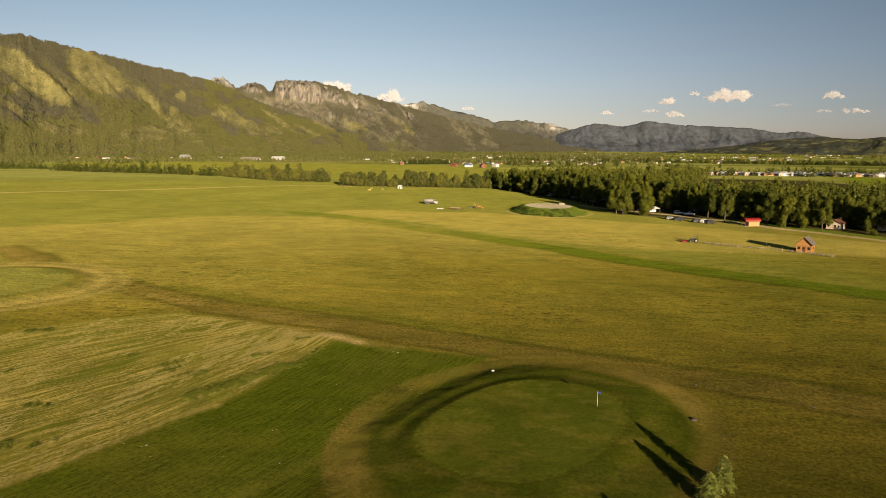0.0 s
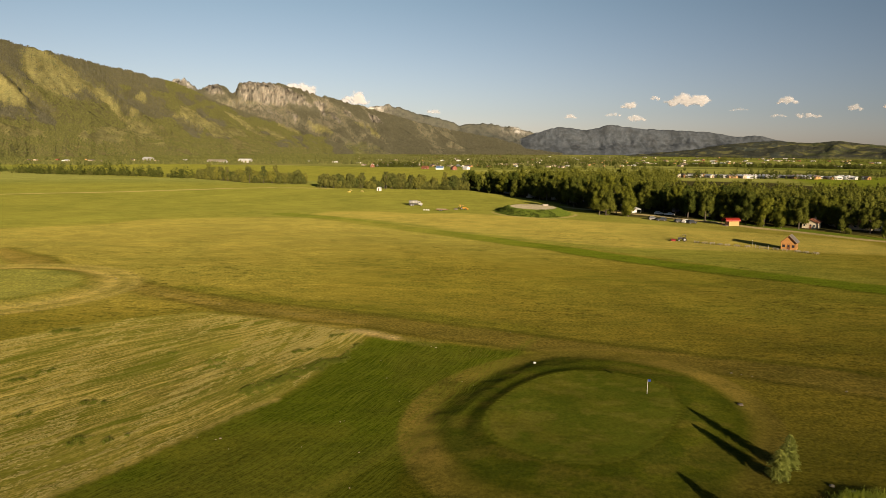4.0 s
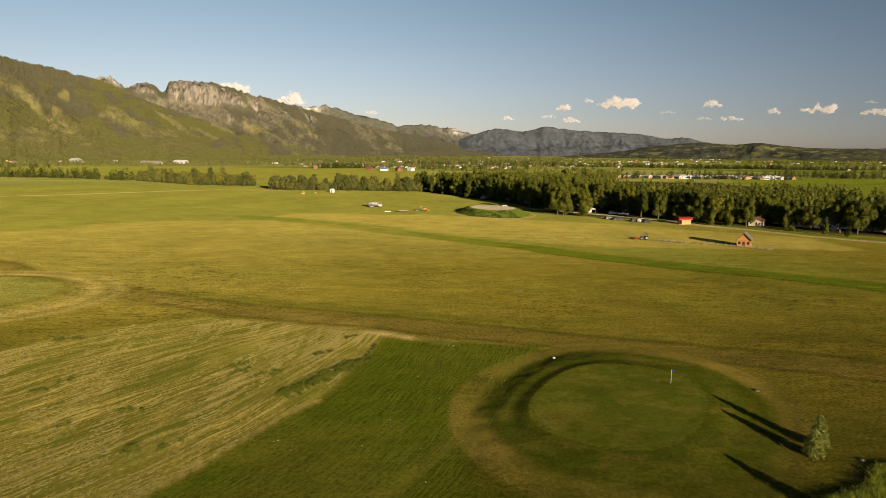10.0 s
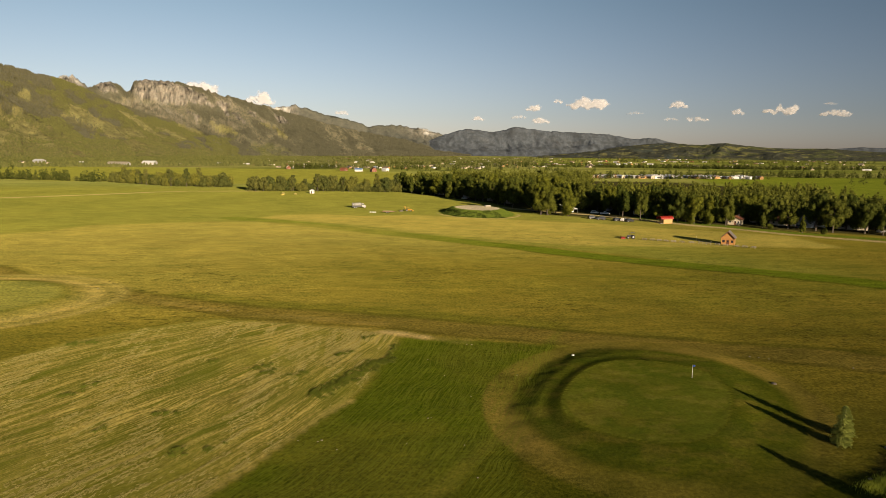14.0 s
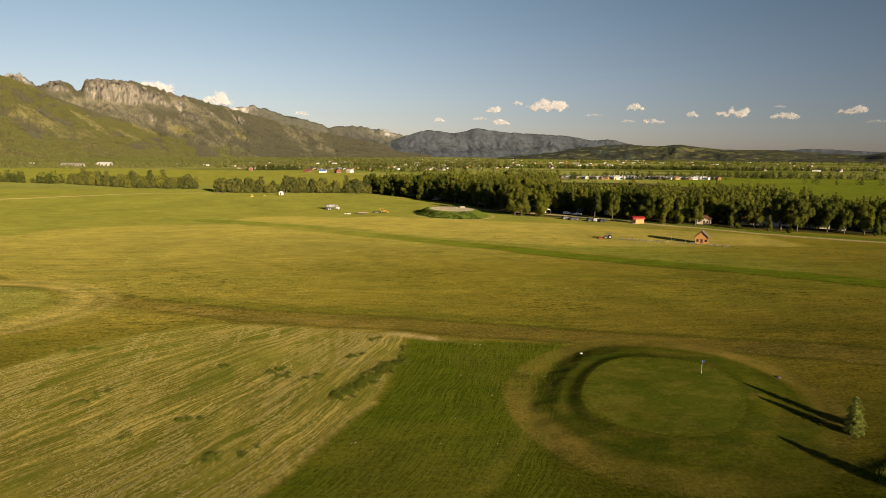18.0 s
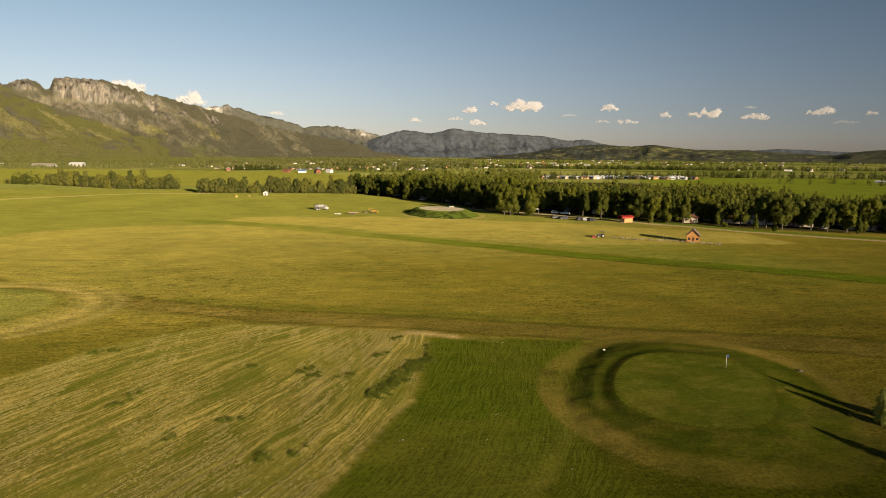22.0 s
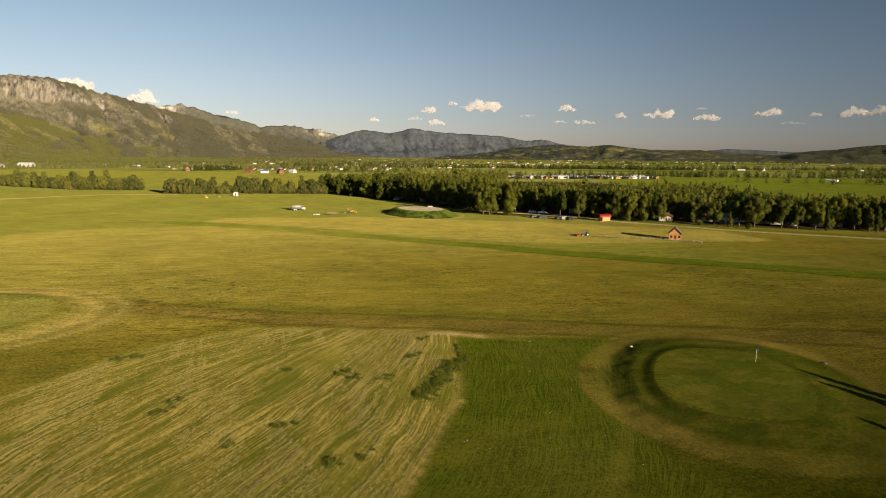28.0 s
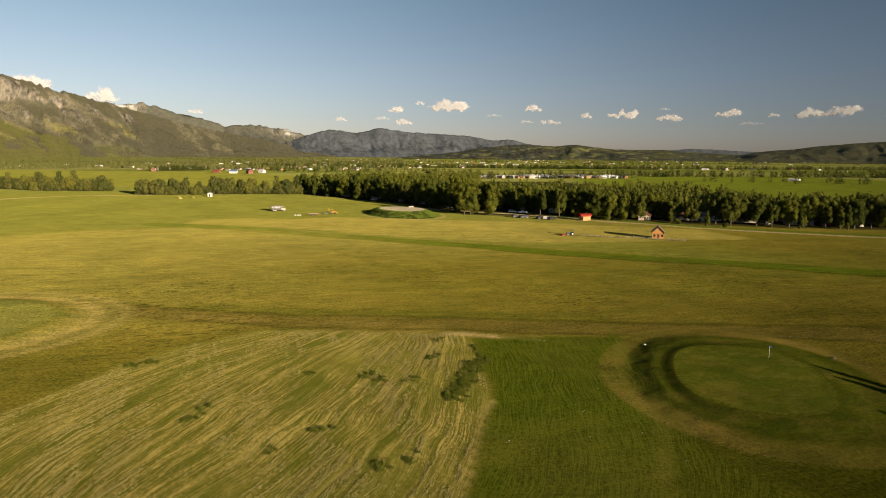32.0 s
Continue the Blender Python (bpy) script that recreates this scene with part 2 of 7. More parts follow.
def surface(name, dark, light, scale=1.5, rough=0.7, metal=0.0, spec=0.3, bump=0.0, stretch=None, vary=0.0):
    """Paint, wood, metal or earth: two scales of noise between two tones, a little relief, a tone of its own for each object."""
    n = Nodes(name)
    p = n.add("ShaderNodeTexCoord").outputs["Object"]
    a = n.noise(p, scale, 5, 0.6, stretch)
    b = n.noise(p, scale * 9, 3, 0.6, stretch)
    f = n.math("ADD", n.math("MULTIPLY", a, 0.65), n.math("MULTIPLY", b, 0.35))
    col = n.ramp(f, [(0.3, dark), (0.7, light)])
    if vary:
        r = n.add("ShaderNodeObjectInfo").outputs["Random"]
        col = n.mix(col, n.ramp(r, [(0.0, 1 - vary), (1.0, 1 + vary)]), 1.0, "MULTIPLY")
    if bump:
        n.bump(f, bump, 0.02)
    return n.done(col, n.math("ADD", n.math("MULTIPLY", b, 0.25), max(rough - 0.12, 0.02)), metal, spec)


def foliage(name, shades, through=0.35, own=1.0):
    n = Nodes(name)
    isl = n.add("ShaderNodeNewGeometry").outputs["Random Per Island"]
    obj = n.add("ShaderNodeObjectInfo").outputs["Random"]
    p = n.position()
    f = n.math("ADD", n.math("MULTIPLY", isl, 0.30), n.math("MULTIPLY", n.noise(p, 0.22, 4, 0.6), 0.70))
    col = n.ramp(f, [(0.15, shades[0]), (0.5, shades[1]), (0.9, shades[2])])
    col = n.mix(col, n.ramp(obj, [(0.0, (0.58, 0.68, 0.72)), (0.5, (1.0, 1.0, 1.0)), (1.0, (1.32, 1.28, 0.95))]), own, "MULTIPLY")
    n.done(col, 0.8, 0.0, 0.06)
    n.bsdf.inputs["Diffuse Roughness"].default_value = 0.6
    tr = n.add("ShaderNodeBsdfTranslucent")
    n.link(col, tr.inputs["Color"])
    mx = n.add("ShaderNodeMixShader", Fac=through)
    n.link(n.bsdf.outputs[0], mx.inputs[1])
    n.link(tr.outputs[0], mx.inputs[2])
    n.link(mx.outputs[0], n.out.inputs["Surface"])
    return n.mat


def ground_material():
    n = Nodes("meadow")
    p = n.position()
    tint = n.attribute("tint", True)
    fine, hay, mown = n.attribute("rough_grass"), n.attribute("hay"), n.attribute("mown")
    big = n.noise(p, 0.035, 5, 0.6, (1.0, 0.55, 1.0), 0.5)
    mid = n.noise(p, 0.40, 5, 0.68, (0.45, 1.35, 1.0), 0.30)
    small = n.noise(p, 2.0, 5, 0.75)
    tiny = n.noise(p, 9.0, 3, 0.7)
    col = n.mix(tint, n.ramp(big, [(0.32, (0.88, 0.90, 0.90)), (0.68, (1.10, 1.08, 1.08))]), 1.0, "MULTIPLY")
    drift = n.noise(p, 0.10, 5, 0.65, (0.35, 1.6, 1.0), 0.55)
    col = n.mix(col, n.ramp(drift, [(0.34, (0.82, 0.87, 0.86)), (0.66, (1.18, 1.13, 1.11))]), fine, "MULTIPLY")
    clump = n.math("MULTIPLY", n.ramp(n.noise(p, 0.75, 4, 0.7, (0.6, 1.3, 1.0), 0.3), [(0.54, 0.0), (0.62, 1.0)]), n.ramp(n.noise(p, 0.022, 3), [(0.48, 0.0), (0.60, 1.0)]))
    col = n.mix(col, (0.024, 0.024, 0.006), n.math("MULTIPLY", n.math("MULTIPLY", clump, fine), 0.85))
    col = n.mix(col, n.ramp(mid, [(0.32, (0.74, 0.80, 0.81)), (0.68, (1.26, 1.2, 1.15))]), n.math("ADD", n.math("MULTIPLY", fine, 0.8), 0.2), "MULTIPLY")
    col = n.mix(col, n.ramp(small, [(0.37, (0.48, 0.54, 0.56)), (0.63, (1.46, 1.40, 1.36))]), n.math("ADD", n.math("MULTIPLY", fine, 0.85), 0.15), "MULTIPLY")
    col = n.mix(col, n.ramp(tiny, [(0.34, 0.72), (0.66, 1.28)]), n.math("ADD", n.math("MULTIPLY", fine, 0.6), 0.15), "MULTIPLY")
    # swaths left by the mower, drawn out along the way it went
    u, v = n.attribute("swath"), n.attribute("along")
    lie = n.add("ShaderNodeCombineXYZ")
    n.link(u, lie.inputs[0])
    n.link(v, lie.inputs[1])
    coarse = n.noise(lie.outputs[0], 1.0, 4, 0.65, (1.0, 0.05, 1.0))
    thin = n.noise(lie.outputs[0], 5.0, 5, 0.78, (1.0, 0.03, 1.0))
    grit = n.noise(p, 3.2, 5, 0.8, (1.0, 0.5, 1.0), 0.6)
    f = n.math("ADD", n.math("MULTIPLY", coarse, 0.32), n.math("ADD", n.math("MULTIPLY", thin, 0.46), n.math("MULTIPLY", grit, 0.22)))
    straw = n.math("MULTIPLY", hay, n.ramp(f, [(0.485, 0.0), (0.545, 1.0)]))
    col = n.mix(col, n.ramp(grit, [(0.3, (0.225, 0.182, 0.046)), (0.7, (0.43, 0.348, 0.105))]), n.math("MULTIPLY", straw, 0.85))
    patch = n.noise(lie.outputs[0], 0.22, 4, 0.6, (1.0, 0.16, 1.0))
    lush = n.math("MULTIPLY", hay, n.ramp(patch, [(0.52, 0.0), (0.62, 1.0)]))
    col = n.mix(col, (0.080, 0.098, 0.010), n.math("MULTIPLY", lush, 0.65))
    gap = n.math("MULTIPLY", hay, n.ramp(f, [(0.435, 1.0), (0.49, 0.0)]))
    col = n.mix(col, (0.060, 0.072, 0.009), n.math("MULTIPLY", gap, 0.66))
    stripes = n.math("MULTIPLY", mown, n.ramp(n.math("ADD", n.math("MULTIPLY", thin, 0.78), n.math("MULTIPLY", grit, 0.22)), [(0.44, 0.0), (0.60, 1.0)]))
    col = n.mix(col, (0.100, 0.112, 0.013), n.math("MULTIPLY", stripes, 0.66))
    h = n.math("ADD", n.math("MULTIPLY", small, 0.7), n.math("ADD", n.math("MULTIPLY", tiny, 0.3), n.math("MULTIPLY", straw, 0.7)))
    n.bump(n.math("MULTIPLY", h, n.math("ADD", fine, 0.12)), 0.75, 0.18)
    n.bsdf.inputs["Diffuse Roughness"].default_value = 1.0
    return n.done(col, 1.0, 0.0, 0.0)


def mountain_material():
    n = Nodes("mountainside")
    p = n.position()
    tint = n.attribute("tint", True)
    a = n.noise(p, 0.03, 6, 0.7)
    b = n.noise(p, 0.15, 4, 0.7)
    grain = n.attribute("grain")
    col = n.mix(tint, n.ramp(a, [(0.3, (0.65, 0.7, 0.72)), (0.7, (1.35, 1.28, 1.2))]), grain, "MULTIPLY")
    col = n.mix(col, n.ramp(b, [(0.3, 0.72), (0.7, 1.28)]), grain, "MULTIPLY")
    n.bump(n.math("MULTIPLY", n.math("ADD", a, n.math("MULTIPLY", b, 0.4)), grain), 0.9, 20.0)
    n.bsdf.inputs["Diffuse Roughness"].default_value = 0.15
    return n.done(col, 0.95, 0.0, 0.1)


M_ground, M_mount = ground_material(), mountain_material()
M_leaf = foliage("cottonwood_leaves", [(0.028, 0.036, 0.008), (0.082, 0.094, 0.015), (0.190, 0.192, 0.032)], 0.25)
M_far_leaf = foliage("far_woods", [(0.034, 0.042, 0.011), (0.082, 0.093, 0.020), (0.160, 0.166, 0.038)], 0.25)
M_brush = foliage("foothill_brush_leaves", [(0.060, 0.068, 0.022), (0.122, 0.130, 0.040), (0.22, 0.215, 0.070)], 0.3, 0.0)
M_willow = foliage("hedgerow_willow_leaves", [(0.058, 0.066, 0.018), (0.125, 0.130, 0.034), (0.235, 0.225, 0.062)], 0.35)
M_needle = foliage("spruce_needles", [(0.12, 0.145, 0.032), (0.25, 0.285, 0.064), (0.40, 0.42, 0.10)], 0.25, 0.0)
M_conifer = foliage("mountain_forest", [(0.052, 0.053, 0.038), (0.098, 0.096, 0.064), (0.172, 0.164, 0.104)], 0.12, 0.0)
M_aspen = foliage("aspen_leaves", [(0.064, 0.069, 0.026), (0.118, 0.121, 0.041), (0.195, 0.188, 0.064)], 0.25, 0.0)
M_weed = foliage("tall_grass", [(0.11, 0.135, 0.020), (0.21, 0.245, 0.034), (0.32, 0.35, 0.06)], 0.4)
M_pad_weed = foliage("bank_weeds", [(0.045, 0.062, 0.012), (0.085, 0.110, 0.020), (0.140, 0.165, 0.032)], 0.35)
M_bush = foliage("thistle_bushes", [(0.05, 0.064, 0.010), (0.10, 0.120, 0.018), (0.18, 0.195, 0.034)], 0.3)
M_straw = foliage("cut_straw", [(0.23, 0.184, 0.054), (0.36, 0.292, 0.092), (0.50, 0.412, 0.145)], 0.25)
M_bark = surface("grey_bark", (0.05, 0.04, 0.03), (0.13, 0.11, 0.09), 1.2, 0.9, bump=0.6, stretch=(4, 4, 0.6))
M_log = surface("honey_pine", (0.28, 0.135, 0.042), (0.45, 0.235, 0.078), 1.2, 0.55, bump=0.3, stretch=(0.7, 0.7, 6), vary=0.12)
M_trim = surface("dark_stained_wood", (0.09, 0.035, 0.018), (0.17, 0.07, 0.03), 2.0, 0.6)
M_metal_roof = surface("grey_brown_roof", (0.10, 0.088, 0.078), (0.18, 0.16, 0.145), 0.8, 0.7)
M_red = surface("red_enamel", (0.20, 0.016, 0.010), (0.29, 0.026, 0.015), 1.0, 0.4, spec=0.5)
M_yellow = surface("yellow_enamel", (0.34, 0.17, 0.02), (0.50, 0.27, 0.035), 1.0, 0.45)
M_dull = surface("weathered_white_panels", (0.24, 0.235, 0.22), (0.42, 0.41, 0.38), 0.9, 0.5, vary=0.3)
M_white = surface("white_paint", (0.62, 0.61, 0.58), (0.82, 0.81, 0.78), 0.8, 0.45, vary=0.08)
M_cream = surface("cream_siding", (0.42, 0.35, 0.25), (0.58, 0.50, 0.38), 0.9, 0.7, vary=0.25)
M_tan = surface("tan_boards", (0.34, 0.19, 0.075), (0.52, 0.32, 0.13), 1.0, 0.65, stretch=(0.5, 0.5, 5))
M_grey_wood = surface("weathered_boards", (0.20, 0.17, 0.135), (0.38, 0.34, 0.28), 1.6, 0.85, bump=0.3, stretch=(0.6, 6, 6))
M_shingle = surface("brown_shingle", (0.09, 0.07, 0.06), (0.20, 0.16, 0.14), 1.0, 0.85, vary=0.3)
M_white_roof = surface("white_metal_roof", (0.55, 0.56, 0.58), (0.78, 0.78, 0.80), 0.5, 0.4, 0.2, vary=0.15)
M_blue_roof = surface("blue_metal_roof", (0.07, 0.14, 0.30), (0.12, 0.22, 0.42), 0.5, 0.4)
M_barn = surface("barn_red", (0.15, 0.055, 0.03), (0.25, 0.10, 0.055), 0.6, 0.7)
M_tyre = surface("tyre_rubber", (0.012, 0.012, 0.012), (0.03, 0.03, 0.03), 3.0, 0.85)
M_rim = surface("steel_rim", (0.3, 0.3, 0.31), (0.5, 0.5, 0.52), 3.0, 0.35, 0.8)
M_glass = surface("dark_glass", (0.015, 0.02, 0.025), (0.03, 0.04, 0.05), 1.0, 0.12, 0.0, 0.6)
M_dark = surface("black_paint", (0.012, 0.012, 0.014), (0.035, 0.035, 0.04), 1.0, 0.35, spec=0.5)
M_silver = surface("silver_paint", (0.38, 0.39, 0.41), (0.55, 0.56, 0.58), 1.0, 0.3, 0.5)
M_maroon = surface("maroon_paint", (0.11, 0.012, 0.012), (0.17, 0.02, 0.02), 1.0, 0.3)
M_canvas = surface("white_canvas", (0.60, 0.60, 0.60), (0.80, 0.80, 0.79), 0.7, 0.85, bump=0.2)
M_lime = surface("lime_canvas", (0.30, 0.40, 0.08), (0.45, 0.55, 0.14), 0.9, 0.8)
M_gravel = surface("pale_gravel", (0.22, 0.20, 0.17), (0.40, 0.36, 0.31), 0.6, 0.95, bump=0.8)
M_flag = surface("blue_flag_cloth", (0.02, 0.05, 0.22), (0.04, 0.09, 0.34), 4.0, 0.8)
M_clod = surface("dry_clod", (0.20, 0.165, 0.10), (0.36, 0.31, 0.21), 3.0, 0.95, bump=0.6)
M_rock = surface("field_stone", (0.08, 0.07, 0.055), (0.22, 0.19, 0.15), 2.0, 0.9, bump=0.7)

# ---- ground: one sheet to the horizon ----
HAY = [(-54, 121), (-38, 116.5), (-20, 108.8), (-20.8, 104), (-22.5, 96), (-25.5, 84), (-27.6, 78.6), (-30.3, 72.3), (-33.8, 65.8), (-38.2, 57.6), (-49.5, 38), (-95, 38), (-97, 66), (-85, 91), (-79.5, 98.5), (-74, 107), (-66, 114.5)]


def inside(x, y, poly, feather):
    """How far inside a polygon, 0 to 1 over the feather."""
    sign = np.zeros(x.shape, bool)
    dist = np.full(x.shape, 1e9)
    for (ax, ay), (bx, by) in zip(poly, poly[1:] + poly[:1]):
        cross = ((ay > y) != (by > y)) & (x < (bx - ax) * (y - ay) / ((by - ay) if by != ay else 1e-9) + ax)
        sign ^= cross
        k = np.clip(((x - ax) * (bx - ax) + (y - ay) * (by - ay)) / ((bx - ax) ** 2 + (by - ay) ** 2), 0, 1)
        dist = np.minimum(dist, np.hypot(x - ax - k * (bx - ax), y - ay - k * (by - ay)))
    return smooth(-feather, feather, np.where(sign, dist, -dist))


def near_line(x, y, pts, half, feather):
    dist = np.full(x.shape, 1e9)
    for (ax, ay), (bx, by) in zip(pts, pts[1:]):
        k = np.clip(((x - ax) * (bx - ax) + (y - ay) * (by - ay)) / ((bx - ax) ** 2 + (by - ay) ** 2), 0, 1)
        dist = np.minimum(dist, np.hypot(x - ax - k * (bx - ax), y - ay - k * (by - ay)))
    return 1 - smooth(half - feather, half + feather, dist)


def row_shift(x0, v):
    """How far a row that crosses y = 80 at x0 has drifted sideways, v metres further on."""
    lean = np.interp(x0, [-95, -75, -53, -29.5, -15], [0.45, 0.45, 0.72, 0.44, 0.40])
    bend = np.interp(x0, [-95, -75, -53, -29.5, -15], [0.68, 0.68, -0.08, -0.28, -0.28])
    return lean * v + bend * v * v / 60


def swath_u(x, y):
    """The coordinate across the mower's rows."""
    v = y - 80.0
    x0 = x - 0.6 * v
    for _ in range(6):
        x0 = 0.5 * x0 + 0.5 * (x - row_shift(x0, v))
    return x0 * 0.85


def row_drift(x, y):
    """How the rows waver."""
    return 2.0 * (fbm(x * 0.07, y * 0.07, 3, 55) - 0.5) + 1.0 * (fbm(x * 0.26, y * 0.20, 3, 57) - 0.5)


def steps(pieces):
    out = [pieces[0][0]]
    for a, b, s0, s1 in pieces:
        v, s = a, s0
        while v < b - 1e-6:
            k = (v - a) / (b - a)
            v = min(b, v + s0 * (s1 / s0) ** k)
            out.append(v)
    return np.array(out)


TRACK = [(-140, 182), (-100, 157), (-80, 144), (-66, 135.5), (-52, 127.5), (-39, 122.5), (-22, 117), (-5, 110.8), (8, 106.5), (27, 99), (50, 90), (80, 77)]
STRIP = [(-90, 305), (-70, 295), (-13, 252), (22, 222), (56, 189), (95, 158), (130, 122)]
LANE = [(330, 175), (213, 219.6), (156, 268), (131, 300), (112, 330), (96, 352), (74, 372), (52, 400)]
FARM_ROAD = [(-420, 300), (-288, 362), (-232, 415), (-167, 502), (-120, 520)]


def build_ground():
    gx = steps([(-4990, -1200, 140, 60), (-1200, -320, 40, 10), (-320, -125, 8, 1.4), (-125, -16, 1.25, 1.0), (-16, 38, 0.42, 0.42), (38, 60, 0.8, 1.0), (60, 160, 1.1, 2.5), (160, 420, 2.5, 10), (420, 1200, 12, 45), (1200, 4990, 60, 140)])
    gy = steps([(-900, 20, 90, 3), (20, 40, 2.0, 0.9), (40, 56, 0.72, 0.6), (56, 106, 0.42, 0.42), (106, 135, 0.7, 0.8), (135, 240, 1.2, 1.6), (240, 365, 1.6, 1.8), (365, 560, 2.4, 7.0), (560, 1500, 6, 30), (1500, 4900, 35, 90)])
    X, Y = np.meshgrid(gx, gy)
    x, y = X.ravel(), Y.ravel()
    z = height(x, y)
    nx, ny = len(gx), len(gy)
    i = np.arange(nx * ny).reshape(ny, nx)
    faces = np.stack([i[:-1, :-1], i[:-1, 1:], i[1:, 1:], i[1:, :-1]], -1).reshape(-1, 4)
    me = mesh_arrays("ground", np.c_[x, y, z], faces, M_ground, True)
    col = np.empty((len(x), 3))

    def lay(mask, c):
        col[:] = col * (1 - mask[:, None]) + np.array(c) * mask[:, None]

    w1 = fbm(x * 0.05, y * 0.05, 4, 21)
    w2 = fbm(x * 0.012, y * 0.02, 4, 31)
    w3 = fbm(x * 0.2, y * 0.2, 3, 41)
    wx, wy = x + 5 * (w1 - 0.5), y + 5 * (fbm(x * 0.05, y * 0.05, 4, 77) - 0.5)
    col[:] = (0.136, 0.117, 0.019)
    lay(smooth(0.45, 0.75, w2) * 0.45, (0.112, 0.108, 0.016))
    lay(smooth(0.48, 0.62, fbm(x * 0.018 + 3, y * 0.045, 4, 33)) * 0.3 * smooth(60, 110, y), (0.086, 0.092, 0.013))
    # paler grass far to the left, with haze put into its colour
    lay(smooth(150, 330, y - 0.55 * x) * 0.75, (0.155, 0.146, 0.042))
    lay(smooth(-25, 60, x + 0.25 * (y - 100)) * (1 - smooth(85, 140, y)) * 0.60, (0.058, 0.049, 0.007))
    # the meadow's brightness opposite the sun, put in as a paler left side
    lay(smooth(0, -90, x) * smooth(110, 140, y) * (1 - smooth(260, 300, y)) * 0.55, (0.190, 0.165, 0.036))
    # greener grass past the strip, by the pad and behind
    rim = np.interp(x, [-420, -210, -144, -137, -122, -100, -78, -60, -30, -9, 11, 46, 95], [150, 200, 242, 265, 274, 284.5, 291, 286, 275, 253, 241, 213, 158])
    lay(smooth(-4, 4, wy + 3 * (w3 - 0.5) - rim) * (1 - smooth(60, 140, x)) * 0.85, (0.136, 0.142, 0.026))
    lay(smooth(-70, 0, wy - rim) * (1 - smooth(-4, 4, wy - rim)) * (1 - smooth(-20, 60, x)) * 0.8, (0.200, 0.176, 0.040))
    lay(inside(wx, wy + 4 * (w3 - 0.5), [(-79, 308), (-75, 325), (-52, 331), (-30, 328), (-12, 338), (5, 333), (43, 320), (81, 308), (110, 290), (150, 262), (150, 228), (100, 226), (46, 226), (11, 250), (-9, 262), (-30, 282), (-54, 296)], 3) * 0.9, (0.215, 0.185, 0.044))
    lay(smooth(540, 640, np.hypot(x, y)), (0.120, 0.132, 0.032))
    # the far valley: fields of several greens, cut square
    fx, fy = np.floor((x * 0.94 + y * 0.34) / 330.0), np.floor((y * 0.94 - x * 0.34) / 260.0)
    fields = lattice(fx, fy, 5)
    far = smooth(600, 720, np.hypot(x, y))
    lay(far * (fields > 0.6) * 0.8, (0.158, 0.165, 0.046))
    lay(far * (fields < 0.35) * 0.8, (0.100, 0.120, 0.022))
    lay(far * smooth(0.55, 0.7, fbm(x * 0.004, y * 0.012, 3, 51)) * 0.6, (0.050, 0.060, 0.016))
    belt = smooth(1280, 1450, np.hypot(x, y)) * smooth(14, 2, np.degrees(np.arctan2(x, np.maximum(y, 1.0))))
    lay(belt * (0.45 + 0.45 * smooth(0.4, 0.6, w2)), (0.105, 0.100, 0.038))
    lay(inside(wx, wy, [(-330, 640), (-40, 640), (60, 900), (-60, 1180), (-700, 1340), (-900, 1200)], 25), (0.138, 0.142, 0.026))
    lay(inside(wx, wy, [(300, 420), (560, 330), (900, 520), (820, 900), (420, 960), (330, 620)], 15), (0.105, 0.130, 0.015))
    # floor of the wood, worn bare, the trees' shade painted into its colour
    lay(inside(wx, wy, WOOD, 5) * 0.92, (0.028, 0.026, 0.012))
    lay(near_line(wx, wy, [(a + 4, b + 9) for a, b in LANE[:5]], 5.0, 2.5) * 0.8, (0.060, 0.095, 0.010))
    # lush grass between the hay and the green
    lush = inside(wx, wy, [(-20, 106.5), (-8, 105), (4, 101), (10, 112), (-8, 60), (-9, 20), (-60, 20), (-49.5, 38), (-38.2, 58), (-33.7, 65.9), (-30.6, 71.9), (-26.8, 80), (-24.5, 92)], 1.0)
    lay(lush, (0.042, 0.060, 0.004))
    lay(lush * smooth(0.42, 0.62, w1) * 0.6, (0.064, 0.070, 0.009))
    lay(lush * smooth(0.5, 0.66, fbm(x * 0.09 + 5, y * 0.09, 4, 37)) * smooth(105, 85, y) * 0.35, (0.090, 0.080, 0.013))
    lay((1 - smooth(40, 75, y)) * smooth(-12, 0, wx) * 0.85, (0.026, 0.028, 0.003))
    lay(inside(wx, wy, [(-25, 38), (-17.2, 54), (-13.6, 59.3), (-8.6, 67), (-4, 72), (12, 60), (30, 50), (30, 20), (-30, 20)], 1.2) * 0.75, (0.040, 0.046, 0.004))
    lay(near_line(wx, wy, [(-26, 38), (-17.5, 54), (-13.8, 59.3), (-9, 66.5)], 0.9, 1.0) * (0.15 + 0.4 * smooth(0.4, 0.6, w3)), (0.13, 0.118, 0.020))
    # hay field
    hay = inside(x + 0.3 * (wx - x), y + 0.3 * (wy - y), HAY, 0.8)
    lay(hay, (0.150, 0.143, 0.024))
    lay(hay * smooth(0.45, 0.7, w1) * 0.7, (0.160, 0.134, 0.036))
    lay(hay * smooth(0.52, 0.66, fbm(x * 0.08 + 11, y * 0.05, 4, 39)) * smooth(-75, -40, x) * 0.55, (0.085, 0.098, 0.012))
    lay(near_line(wx, wy, [(-50.4, 38), (-39.1, 58), (-34.6, 65.9), (-31.2, 71.9), (-27.4, 79)], 0.4, 0.4) * 0.6, (0.32, 0.25, 0.085))
    lay(near_line(wx, wy, [(-44, 117.5), (-21, 109.3), (-9, 105)], 1.5, 1.5) * (0.10 + 0.4 * smooth(0.4, 0.6, w3)), (0.21, 0.17, 0.055))
